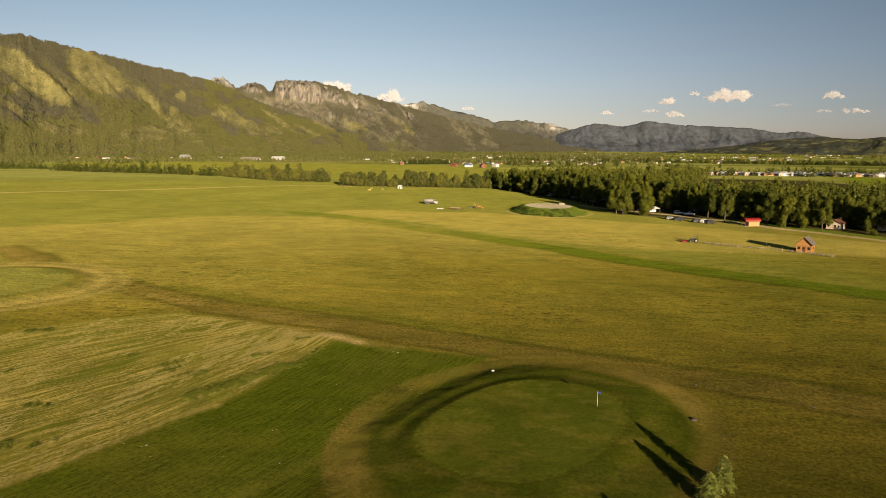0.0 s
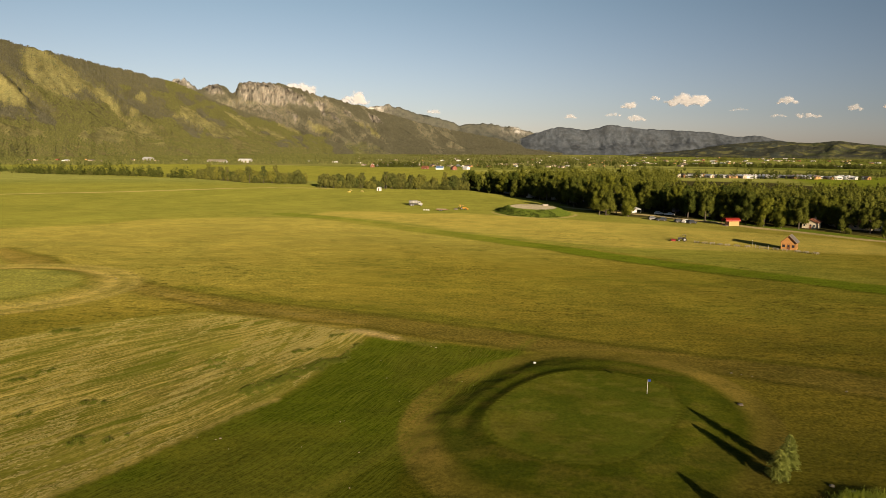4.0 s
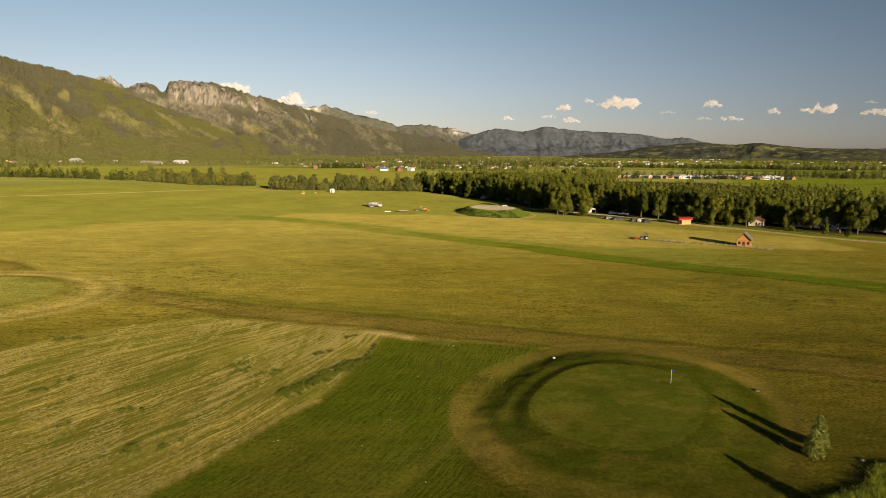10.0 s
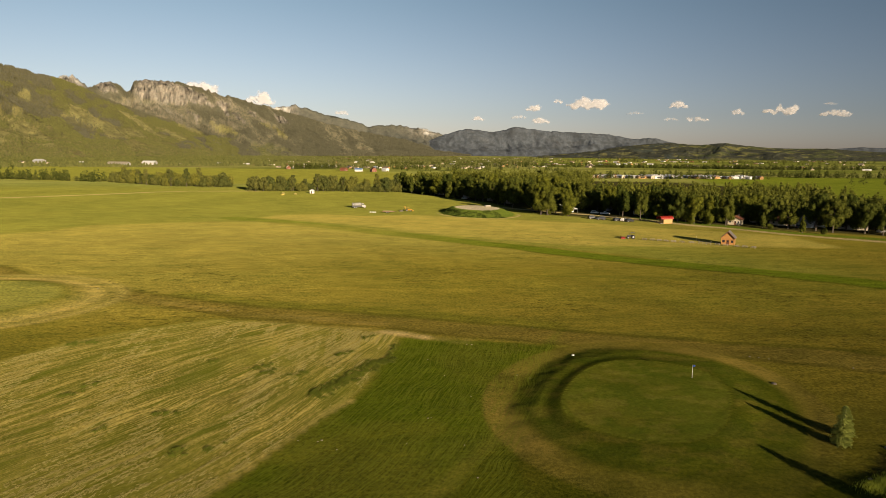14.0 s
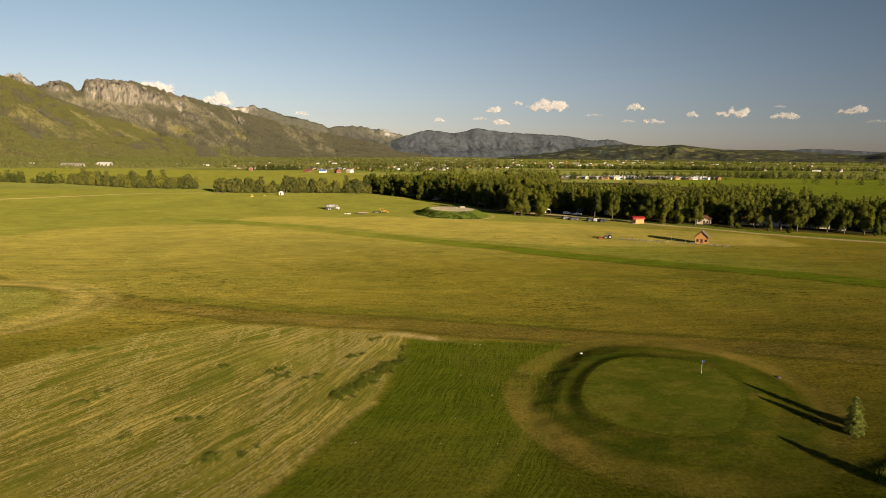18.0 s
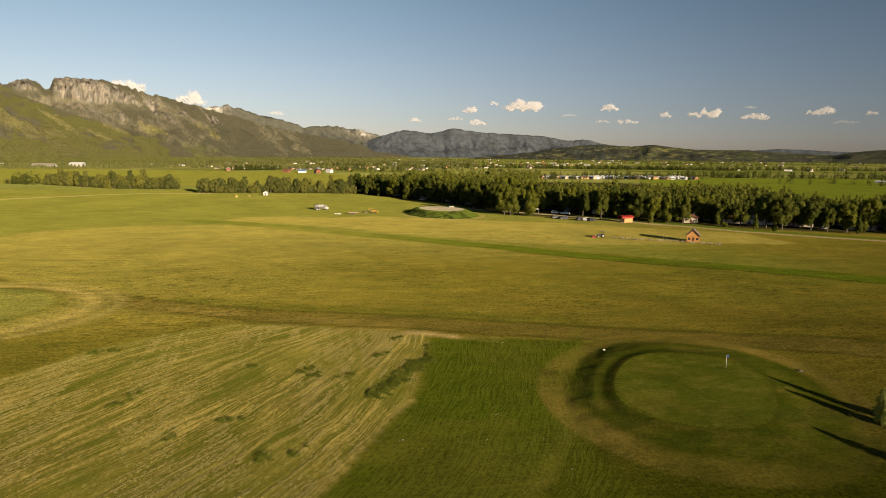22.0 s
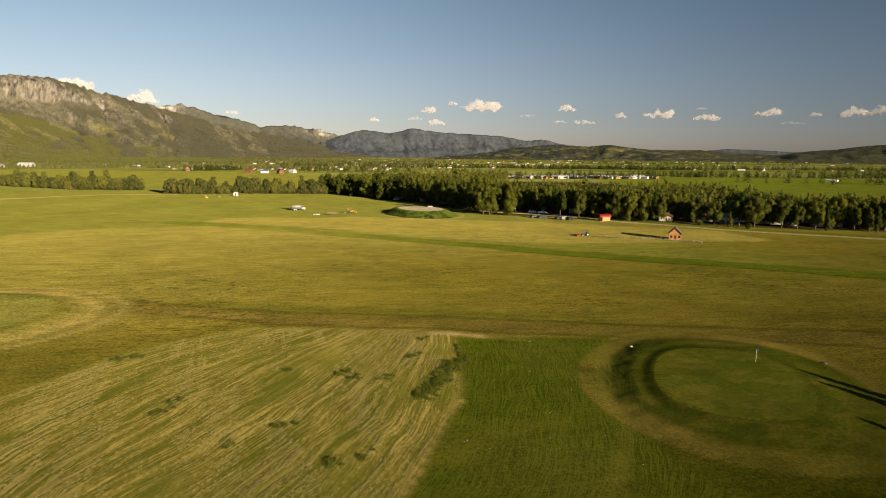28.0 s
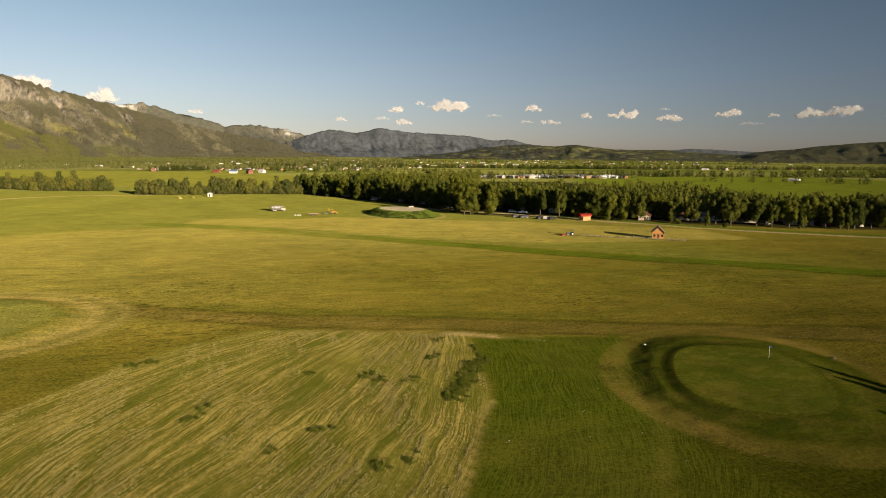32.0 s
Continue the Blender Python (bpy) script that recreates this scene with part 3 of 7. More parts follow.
    lay(near_line(wx, wy, [(-22.5, 109.8), (-15.5, 107.0)], 1.2, 0.9) * (0.4 + 0.6 * smooth(0.35, 0.6, w3)), (0.29, 0.225, 0.095))
    # paths
    track = near_line(wx, wy, TRACK, 4.4, 1.6)
    lay(track * 0.75, (0.104, 0.083, 0.019))
    lay(near_line(wx, wy, [(a, b - 1.5) for a, b in TRACK[:7]], 1.2, 1.2) * 0.5 * smooth(0.3, 0.6, w3), (0.165, 0.130, 0.036))
    lay(near_line(wx, wy, [(a, b - 4.6) for a, b in TRACK[3:]], 0.7, 0.6) * 0.5, (0.040, 0.040, 0.008))
    lay(near_line(wx, wy, [(a, b + 5.0) for a, b in TRACK], 0.9, 0.7) * 0.65, (0.048, 0.052, 0.008))
    lay(near_line(wx, wy, [(a, b + 8.5) for a, b in TRACK[3:9]], 2.6, 2.4) * 0.5, (0.066, 0.076, 0.009))
    lay(near_line(wx, wy, STRIP, 6.6, 1.6) * (0.45 + 0.5 * smooth(-50, 40, x)), (0.070, 0.096, 0.008))
    lay(near_line(wx, wy, [(a - 3.2, b - 5.6) for a, b in STRIP], 0.9, 0.7) * 0.6 * smooth(-20, 50, x), (0.035, 0.042, 0.006))
    # rings round the greens
    gd = green_d(x, y)
    west = smooth(0.2, 0.95, -(0.95 * (x - 12) + 0.30 * (y - 77)) / np.maximum(np.hypot(x - 12, y - 77), 0.1))
    east = smooth(0.3, 0.95, (0.97 * (x - 12) + 0.22 * (y - 77)) / np.maximum(np.hypot(x - 12, y - 77), 0.1))
    gd = gd * (1 - 0.065 * smooth(1.2, 1.6, gd)) * (1 + 0.17 * west * smooth(1.15, 1.6, gd))
    d, d2 = gd + 0.05 * (w3 - 0.5) + 0.07 * (w1 - 0.5), green2_d(x, y) + 0.06 * (w3 - 0.5)
    dg = green_d(x, y) + 0.016 * (w1 - 0.5) + 0.008 * (w3 - 0.5)
    rd = ring_d(x, y) + 0.035 * (w1 - 0.5) + 0.02 * (w3 - 0.5)
    south = smooth(62, 50, y)
    lay((1 - smooth(0.985, 1.015, rd)) * (1 - 0.6 * south), (0.040, 0.048, 0.005))
    lay(smooth(0.76, 0.88, rd + 0.05 * (w1 - 0.5)) * (1 - smooth(0.985, 1.015, rd)) * (0.6 + 0.4 * smooth(0.3, 0.6, w3)) * (0.6 + 0.4 * np.maximum(west, 0.9 * east)) * (1 - 0.5 * smooth(66, 54, y)), (0.136, 0.106, 0.023))
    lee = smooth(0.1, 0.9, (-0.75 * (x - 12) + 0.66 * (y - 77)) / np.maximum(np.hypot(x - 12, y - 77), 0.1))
    # dark rough grass on the lee bank, the bank's shade painted in with it
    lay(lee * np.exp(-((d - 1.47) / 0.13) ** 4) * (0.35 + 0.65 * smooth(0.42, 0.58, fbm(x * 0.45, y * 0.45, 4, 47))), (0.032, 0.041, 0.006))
    lay(np.exp(-((d - 1.31) / 0.09) ** 2) * 0.6, (0.070, 0.078, 0.009))
    lay((1 - smooth(0.99, 1.015, dg)), (0.064, 0.074, 0.009))
    lay(np.exp(-((dg - 1.01) / 0.014) ** 2) * 0.6, (0.102, 0.108, 0.014))
    lay((1 - smooth(0.95, 0.98, dg)) * smooth(0.4, 0.6, fbm(x * 0.14, y * 0.14, 4, 43)) * 0.85, (0.090, 0.087, 0.012))
    lay((1 - smooth(0.95, 0.98, dg)) * smooth(0.5, 0.66, fbm(x * 0.2 + 9, y * 0.2, 4, 45)) * 0.5, (0.044, 0.057, 0.006))
    # worn and lush blotches within the ring, a darker tone below it
    collar = (1 - smooth(0.74, 0.82, rd)) * smooth(1.02, 1.08, dg)
    lay(collar * smooth(0.48, 0.60, fbm(x * 0.30 + 2, y * 0.42, 5, 131)) * 0.55, (0.078, 0.070, 0.013))
    lay(collar * smooth(0.50, 0.62, fbm(x * 0.26 + 8, y * 0.36, 5, 133)) * 0.6, (0.030, 0.042, 0.005))
    turf = 1 - smooth(0.95, 0.98, dg)
    lay(turf * smooth(0.50, 0.62, fbm(x * 0.34 + 4, y * 0.5, 5, 135)) * 0.6, (0.048, 0.064, 0.007))
    lay(turf * smooth(0.54, 0.64, fbm(x * 0.42 + 1, y * 0.6, 5, 137)) * 0.5, (0.100, 0.094, 0.017))
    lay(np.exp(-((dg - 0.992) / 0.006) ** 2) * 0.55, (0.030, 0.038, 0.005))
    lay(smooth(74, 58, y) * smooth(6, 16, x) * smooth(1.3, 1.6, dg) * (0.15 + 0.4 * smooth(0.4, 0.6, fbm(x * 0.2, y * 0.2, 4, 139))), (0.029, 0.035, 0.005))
    lay(inside(wx, wy, [(24, 54), (30, 59.5), (40, 60), (44, 54), (40, 50), (28, 50)], 1.2) * 0.8, (0.060, 0.038, 0.018))
    ring2 = 1 - smooth(1.56, 1.70, d2)
    lay(ring2 * 0.85, (0.088, 0.090, 0.015))
    lay(ring2 * smooth(1.02, 1.2, d2) * (0.68 + 0.28 * np.sin(d2 * 21 - 1)), (0.235, 0.192, 0.056))
    lay(1 - smooth(0.92, 1.06, d2), (0.142, 0.142, 0.032))
    # lanes, the pad with its gravel top, bare spots
    lay(near_line(wx, wy, LANE, 2.6, 1.6), (0.270, 0.215, 0.120))
    lay(near_line(x, y, LANE, 0.5, 0.4) * 0.6, (0.160, 0.150, 0.040))
    lay(near_line(wx, wy, FARM_ROAD, 2.2, 2.0) * 0.8, (0.300, 0.235, 0.120))
    pd = pad_d(x, y) + 0.05 * (w3 - 0.5)
    lay(np.exp(-((pd - 1.12) / 0.035) ** 2) * smooth(-5, 10, 352 - y) * 0.8, (0.260, 0.200, 0.110))
    lay((1 - smooth(0.98, 1.03, pd)), (0.072, 0.098, 0.016))
    lay((1 - smooth(0.58, 0.63, pd)), (0.250, 0.225, 0.165))
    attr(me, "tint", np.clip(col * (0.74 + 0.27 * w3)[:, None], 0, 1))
    attr(me, "hay", hay * smooth(0.10, 0.40, w1) * inside(wx, wy, [(a + (25 if a > -48 else 0), b + (8 if a > -48 else 0)) for a, b in HAY], 9))
    attr(me, "swath", swath_u(x, y) + row_drift(x, y))
    attr(me, "along", 0.57 * x + 0.82 * y)
    attr(me, "mown", np.clip(lush * (1 - 0.5 * smooth(1.7, 1.5, d)), 0, 1))
    fine = np.ones(len(x)) * 0.8
    fine = fine * (1 - 0.45 * (1 - smooth(0.98, 1.03, dg))) * (1 - 0.45 * (1 - smooth(1.8, 1.95, d)))
    fine = fine * (1 - 0.5 * smooth(180, 330, np.hypot(x, y)))
    attr(me, "rough_grass", np.clip(fine * (1 - 0.6 * hay), 0, 1))
    tagged(new("ground", me), "wide mown meadow with dry and lush patches", "ground", kind="structure")


WOOD = [(-8, 545), (30, 470), (48, 440), (60, 385), (66, 352), (97, 334), (122, 319), (150, 301), (168, 284), (200, 266), (240, 250), (340, 205), (470, 150), (520, 215), (380, 265), (300, 305), (262, 345), (300, 470), (360, 620), (330, 760), (190, 800), (60, 740), (8, 630)]
build_ground()


# ---- mountains: ranges on rings round the valley ----
def table(a, pairs):
    return np.interp(a, [p[0] for p in pairs], [p[1] for p in pairs])


# each range: distance of its crest and foot, its skyline (azimuth, elevation) and its kind
NEAR_SLOPE = dict(crest=[(-60, 3000), (-40, 3400), (-25, 3900), (-12, 4350), (-2, 4500)], foot=[(-60, 1500), (-40, 1900), (-25, 2500), (-12, 3300), (-2, 4200)], sky=[(-62, 6.4), (-50, 7.8), (-43, 7.9), (-38.7, 7.65), (-37, 7.7), (-33.5, 7.05), (-30.5, 6.38), (-27, 5.66), (-25.2, 5.26), (-24, 4.95), (-22.8, 4.45), (-21.5, 3.8), (-18, 2.5), (-14, 1.4), (-10, 0.6), (-6, 0.1), (-2, -0.46)], kind=0, seed=3)
CLIFF_RANGE = dict(crest=[(-30, 4550), (6, 4650)], foot=[(-30, 3000), (-12, 3400), (6, 4000)], sky=[(-26, 3.9), (-24.4, 4.5), (-22.8, 4.3), (-22.0, 4.72), (-21, 5.02), (-20.4, 4.7), (-19.9, 4.25), (-19.7, 4.3), (-19.45, 5.2), (-17.1, 5.3), (-14.6, 4.8), (-12.5, 4.22), (-10.5, 3.74), (-9.0, 3.42), (-7.5, 2.95), (-5, 2.3), (-2, 1.6), (2, 0.9), (6, -0.1), (7.5, -0.46)], kind=1, seed=9)
SNOW_RANGE = dict(crest=[(-30, 4820), (8, 4800)], foot=[(-30, 4300), (8, 4450)], sky=[(-27, 4.0), (-25, 4.85), (-24.5, 5.05), (-24.1, 5.18), (-23.7, 5.32), (-23.2, 5.0), (-22.8, 4.7), (-20, 3.5), (-12, 3.3), (-9.3, 3.45), (-8.2, 3.6), (-7.2, 3.72), (-6.1, 3.34), (-3.9, 2.78), (-2.3, 2.4), (-1.28, 2.0), (0.4, 2.16), (1.4, 2.14), (2.5, 1.95), (3.6, 1.85), (4.9, 1.45), (6, 0.9), (8, 0.0), (9, -0.46)], kind=2, seed=15)
BLUE_RANGE = dict(crest=[(2, 4700), (30, 4760)], foot=[(2, 4300), (30, 4350)], sky=[(2.5, 0.3), (5, 1.35), (6.4, 1.78), (7.2, 1.94), (8, 1.83), (8.8, 1.73), (9.5, 1.66), (10.2, 1.80), (11, 2.08), (11.9, 2.06), (12.9, 1.88), (13.9, 1.74), (15.3, 1.66), (16.1, 1.64), (17.7, 1.60), (18.4, 1.55), (19.1, 1.48), (20.3, 1.22), (21.1, 1.08), (22.0, 1.20), (22.7, 1.22), (23.7, 0.92), (24.6, 0.76), (26, 0.4), (28.5, 0.1), (30.5, -0.46)], kind=3, seed=23)
LOW_HILLS = dict(crest=[(12, 4560), (48, 4600)], foot=[(10, 3500), (48, 3500)], sky=[(12.5, -0.46), (14.5, -0.30), (16.2, -0.06), (17.2, 0.08), (19.3, 0.37), (21.1, 0.60), (22.5, 0.74), (23.9, 0.80), (25.1, 0.70), (26.2, 0.64), (27.2, 0.76), (28.1, 0.80), (29.3, 0.62), (31, 0.46), (33, 0.40), (35.1, 0.42), (37, 0.25), (40, 0.1), (44, 0.0), (50, -0.15)], kind=4, seed=31)
FAR_RIDGE = dict(crest=[(30, 4850), (48, 4850)], foot=[(30, 4600), (48, 4600)], sky=[(30, -0.3), (33, 0.14), (34.2, 0.22), (35.8, 0.44), (37.3, 0.54), (38.8, 0.50), (40.3, 0.40), (42, 0.32), (44, 0.36), (48, 0.3)], kind=3, seed=37)
DARK_HILL = dict(crest=[(38, 4400), (66, 4300)], foot=[(38, 3700), (66, 3400)], sky=[(37.5, -0.46), (39.5, -0.2), (41, 0.10), (41.7, 0.25), (43.2, 0.44), (44.5, 0.54), (46.4, 0.8), (48.2, 0.97), (50.5, 1.12), (56, 1.35), (66, 1.5)], kind=5, seed=41)
RANGES = [NEAR_SLOPE, CLIFF_RANGE, SNOW_RANGE, BLUE_RANGE, LOW_HILLS, FAR_RIDGE, DARK_HILL]


def branching(x, y, octaves, seed):
    """Ridge lines that fork: smaller ridges grow only where a larger one rises."""
    total, amp, norm, prev = 0.0, 1.0, 0.0, 1.0
    for i in range(octaves):
        n = (1 - np.abs(2 * vnoise(x, y, seed + i) - 1)) ** 1.5
        total, norm = total + amp * n * prev, norm + amp
        prev = np.clip(0.25 + 1.1 * n, 0, 1)
        x, y, amp = 1.72 * x - 1.15 * y + 5.3, 1.15 * x + 1.72 * y + 3.1, amp * 0.52
    return total / norm


def mountain_heights(az, r):
    """Height, which range it is, and how far up that range (0 foot, 1 crest)."""
    best, which, up = np.full(az.shape, -30.0), np.full(az.shape, -1), np.zeros(az.shape)
    for k, m in enumerate(RANGES):
        rc, rf = table(az, m["crest"]), table(az, m["foot"])
        el = np.interp(az, [p[0] for p in m["sky"]], [p[1] for p in m["sky"]], left=-9, right=-9)
        top = rc * np.tan(np.radians(el)) + 32
        rough = {0: 0.02, 1: 0.045, 2: 0.05, 3: 0.035, 4: 0.03, 5: 0.02}[m["kind"]]
        wob = (fbm(az * 0.8, r * 0.0006, 3, m["seed"] + 1) - 0.5) * 2
        t = (r - rf) / (rc - rf) + 0.13 * wob * (1 - np.clip((r - rf) / (rc - rf), 0, 1))
        px, py = r * np.sin(np.radians(az)), r * np.cos(np.radians(az))
        f, lean, g = {0: (0.34, 12.0, 1.5), 1: (0.42, 9.0, 1.6), 2: (0.75, 4.0, 1.3), 3: (0.45, 2.0, 1.25), 4: (0.45, -3.0, 1.4), 5: (0.35, 3.0, 1.4)}[m["kind"]]
        u, v = (az + lean * t) * f, t * g + m["seed"]
        bend = fbm(u * 1.3, v * 1.3, 3, m["seed"] + 6) - 0.5, fbm(u * 1.3 + 40, v * 1.3, 3, m["seed"] + 7) - 0.5
        spur = np.clip(1.25 * branching(u + 0.9 * bend[0], v + 0.9 * bend[1], 5, m["seed"]), 0, 1)
        up_t = np.clip(t, 0, 1)
        shape = {0: 0.30 * up_t + 0.70 * up_t ** 1.5, 1: up_t ** 1.25, 2: up_t ** 1.3, 3: up_t ** 1.35, 4: up_t ** 1.2, 5: up_t ** 1.1}[m["kind"]]
        shape = shape * (1 - {0: 0.46, 1: 0.55, 2: 0.6, 3: 0.5, 4: 0.45, 5: 0.35}[m["kind"]] * (1 - spur) * 4 * up_t * (1 - up_t) * (1 - up_t ** 5))
        if m["kind"] == 1:
            cliff = smooth(-24, -21, az) * (1 - smooth(-15, -10, az))
            shape = shape * (1 - cliff) + cliff * (shape * 0.80 + 0.20 * smooth(0.86, 0.93, up_t))
        top = top * (1 + rough * (fbm(az * 4.0, az * 0 + 3, 4, m["seed"]) - 0.5) * 2 * up_t ** 6)
        h = top * shape + 40 * (fbm(px / 160, py / 160, 4, m["seed"] + 3) - 0.5) * up_t * (1 - up_t) * 4
        h = np.where(t > 1, top * (1 - (t - 1) * 1.6), h)
        h = np.where((t <= 0) | (el < -5), -30.0, h - 6)
        win = h > best
        best, which, up = np.where(win, h, best), np.where(win, k, which), np.where(win, up_t, up)
    return best, which, up


# open slopes on the near mountain: azimuth, elevation, half length, half width, lean of the long axis (degrees)
GLADES = [(-32.67, 5.16, 2.3, 1.33, 35), (-36.86, 4.74, 2.9, 1.05, 40), (-29.5, 3.62, 2.4, 0.33, 40), (-29.17, 0.71, 2.1, 0.67, -8), (-26.54, 1.05, 1.9, 0.57, 35), (-21.98, 1.75, 2.3, 0.50, 30), (-19.05, 1.9, 2.1, 0.29, 33), (-19.77, 1.0, 0.9, 0.36, 20), (-16.78, 1.15, 1.2, 0.19, 35), (-26.82, 3.58, 0.45, 0.4, 0), (-13.0, 1.72, 1.25, 0.27, 30), (-9.0, 1.55, 1.3, 0.16, 32), (-15.4, 1.55, 1.0, 0.18, 34), (-41.5, 4.2, 2.5, 1.0, 40), (-35.0, 1.1, 1.6, 0.4, 10)]


# bare rock on the range behind, the same way
OUTCROPS = [(-17.4, 4.35, 2.2, 1.0, 8), (-14.6, 3.85, 1.5, 0.42, 32), (-12.7, 3.25, 0.8, 0.36, 50), (-11.5, 2.35, 0.75, 0.26, 55), (-21.3, 4.7, 0.9, 0.5, 20), (-15.2, 2.75, 0.6, 0.15, 60), (-10.6, 2.9, 0.5, 0.13, 50), (-8.2, 2.35, 0.8, 0.14, 45)]


def view_up(h, r):
    return np.degrees(np.arctan2(h - 32, r))


def ribs(az, el):
    """Spurs that run down to the right, with woods in the folds between them."""
    return branching((az + 1.15 * el) * 0.62, (el - 0.25 * az) * 0.30, 5, 163)


def glades(az, el, seed=141, spots=GLADES):
    """1 on the open grass slopes, ragged at the edge."""
    wa, we = az + 1.3 * (fbm(az * 0.9, el * 1.3, 4, seed) - 0.5), el + 0.9 * (fbm(az * 0.9 + 30, el * 1.3, 4, seed + 1) - 0.5)
    out = np.zeros(az.shape)
    for a, e, half, wide, lean in spots:
        c, s_ = math.cos(radians(lean)), math.sin(radians(lean))
        u, v = (wa - a) * c - (we - e) * s_, (wa - a) * s_ + (we - e) * c
        out = np.maximum(out, 1 - smooth(0.82, 1.12, np.sqrt((u / half) ** 2 + (v / wide) ** 2)))
    return out


def forest_mask(az, r, h, which, up, seed=61):
    """1 where trees stand: broken by grass slopes, thin below the cliffs."""
    el = view_up(h, r)
    lift = np.where(which == 0, 9.0, 5.0) * up
    streak = fbm((az * 0.75 + el * 1.25) * 0.55, (el * 0.8 - az * 0.55) * 0.22, 4, seed)
    b = fbm(az * 1.1 + lift * 0.9, lift * 1.5, 3, seed + 4)
    f = 1 - 0.88 * smooth(0.535, 0.575, 0.65 * streak + 0.35 * b) * (1 - smooth(0.72, 0.9, up))
    f = f * (1 - 0.97 * glades(az, el))
    f = np.where(which == 0, f * (0.35 + 0.65 * smooth(0.2, 0.9, el + 1.6 * (b - 0.5))), f)
    bare = glades(az, el, 171, OUTCROPS)
    spine = smooth(0.40, 0.52, ribs(az, el) + 0.3 * (b - 0.5))
    f = np.where(which == 1, f * (1 - 0.8 * spine * smooth(0.3, 1.2, el)) * (1 - bare) + 0.25 * smooth(0.52, 0.62, b) * bare, f)
    f = np.where(which == 3, np.maximum(f, 0.5), f)
    f = np.where(which == 2, np.maximum(f, 0.7) * (1 - 0.7 * smooth(0.6, 0.9, up)), f)
    f = np.where(which == 4, smooth(0.43, 0.47, fbm(az * 0.8, lift * 2.2, 4, seed + 9)) * 0.95, f)
    return f


def build_mountains():
    az = np.arange(-60, 64, 0.085)
    rr = np.concatenate([np.linspace(1500, 4300, 95), np.linspace(4320, 4880, 45)])
    A, R = np.meshgrid(az, rr)
    a, r = A.ravel(), R.ravel()
    h, which, up = mountain_heights(a, r)
    x, y = -20 + r * np.sin(np.radians(a)), r * np.cos(np.radians(a))
    nx, ny = len(az), len(rr)
    i = np.arange(nx * ny).reshape(ny, nx)
    faces = np.stack([i[:-1, :-1], i[:-1, 1:], i[1:, 1:], i[1:, :-1]], -1).reshape(-1, 4)
    keep = (h[faces] > -20).any(1)
    H = h.reshape(ny, nx)
    gr = np.gradient(H, axis=0) / np.maximum(np.gradient(R, axis=0), 1)
    steep = np.abs(gr).ravel()
    f = forest_mask(a, r, h, which, up)
    col = np.empty((len(a), 3))
    lift = np.where(which == 0, 9.0, 5.0) * up
    n1 = fbm(a * 1.6, lift * 2.4, 5, 71)
    col[:] = (0.232, 0.200, 0.088)
    meadow = np.clip(1.4 * (n1 - 0.25), 0, 1)[:, None]
    col[:] = col * meadow + np.array((0.165, 0.165, 0.060)) * (1 - meadow)
    kinds = np.array([m["kind"] for m in RANGES])[np.clip(which, 0, 9)]
    # bare stone; the farther ranges get a cool tone of painted haze
    stone_haze = ((kinds >= 1) & (kinds <= 3))[:, None] * 0.85
    col[:] = col * (1 - stone_haze) + np.where((kinds == 1)[:, None], np.array((0.195, 0.182, 0.130)), np.array((0.100, 0.104, 0.098))) * stone_haze
    el = view_up(h, r)
    hem = ((kinds == 1) * smooth(-4, -11, a) * (1 - smooth(0.0, 0.7, el + 1.2 * (n1 - 0.5))))[:, None]
    col[:] = col * (1 - hem) + np.array((0.150, 0.156, 0.058)) * (0.6 + 0.8 * n1)[:, None] * hem
    glade = (glades(a, el) * (kinds <= 1))[:, None]
    col[:] = col * (1 - glade) + np.array((0.212, 0.200, 0.082)) * (0.55 + 0.9 * n1)[:, None] * glade
    wood = f[:, None] * (1 - glade)
    # woods; haze is mixed into the cool grey-green of the farther ranges
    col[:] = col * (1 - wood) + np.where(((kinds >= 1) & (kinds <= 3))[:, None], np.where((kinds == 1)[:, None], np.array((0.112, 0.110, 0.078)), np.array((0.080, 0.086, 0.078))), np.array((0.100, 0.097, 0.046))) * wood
    kinds = np.array([m["kind"] for m in RANGES])[np.clip(which, 0, 9)]
    low = ((kinds == 4) * f * 0.9)[:, None]
    col[:] = col * (1 - low) + np.array((0.050, 0.055, 0.042)) * low
    rock = (kinds == 1) * np.maximum(glades(a, el, 171, OUTCROPS), 0.45 * smooth(0.5, 0.7, ribs(a, el)) * smooth(1.2, 2.4, el)) + (kinds == 2) * smooth(0.55, 0.85, up + 0.3 * (n1 - 0.5)) * np.maximum(np.exp(-((a + 8.3) / 1.2) ** 2), np.maximum(np.exp(-((a + 23.8) / 1.0) ** 2), 0.6 * np.exp(-((a - 3.6) / 1.3) ** 2))) + (kinds == 3) * 0.30 * smooth(0.5, 0.7, n1)
    rock = np.clip(rock * (1 - 0.6 * f), 0, 1)[:, None]
    col[:] = col * (1 - rock) + np.array((0.168, 0.155, 0.134)) * (-0.7 + 3.5 * fbm(a * 8.0 + h / 82 * 4.0, h / 82 * 4.5, 5, 81))[:, None] * rock
    snow = ((kinds == 2) * np.maximum(np.exp(-((a + 8.5) / 0.8) ** 2), np.maximum(np.exp(-((a + 23.8) / 0.7) ** 2), 0.8 * np.exp(-((a - 3.4) / 0.8) ** 2))) * smooth(0.84, 0.97, up + 0.25 * (fbm(a * 3, lift * 3, 3, 91) - 0.5)) * smooth(0.46, 0.58, fbm(a * 4, lift * 5, 4, 92)))[:, None]
    col[:] = col * (1 - snow) + 0.6 * snow
    # blue-grey haze and the ridges' light and dark, put into the base colour
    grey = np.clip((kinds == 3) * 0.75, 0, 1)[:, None]
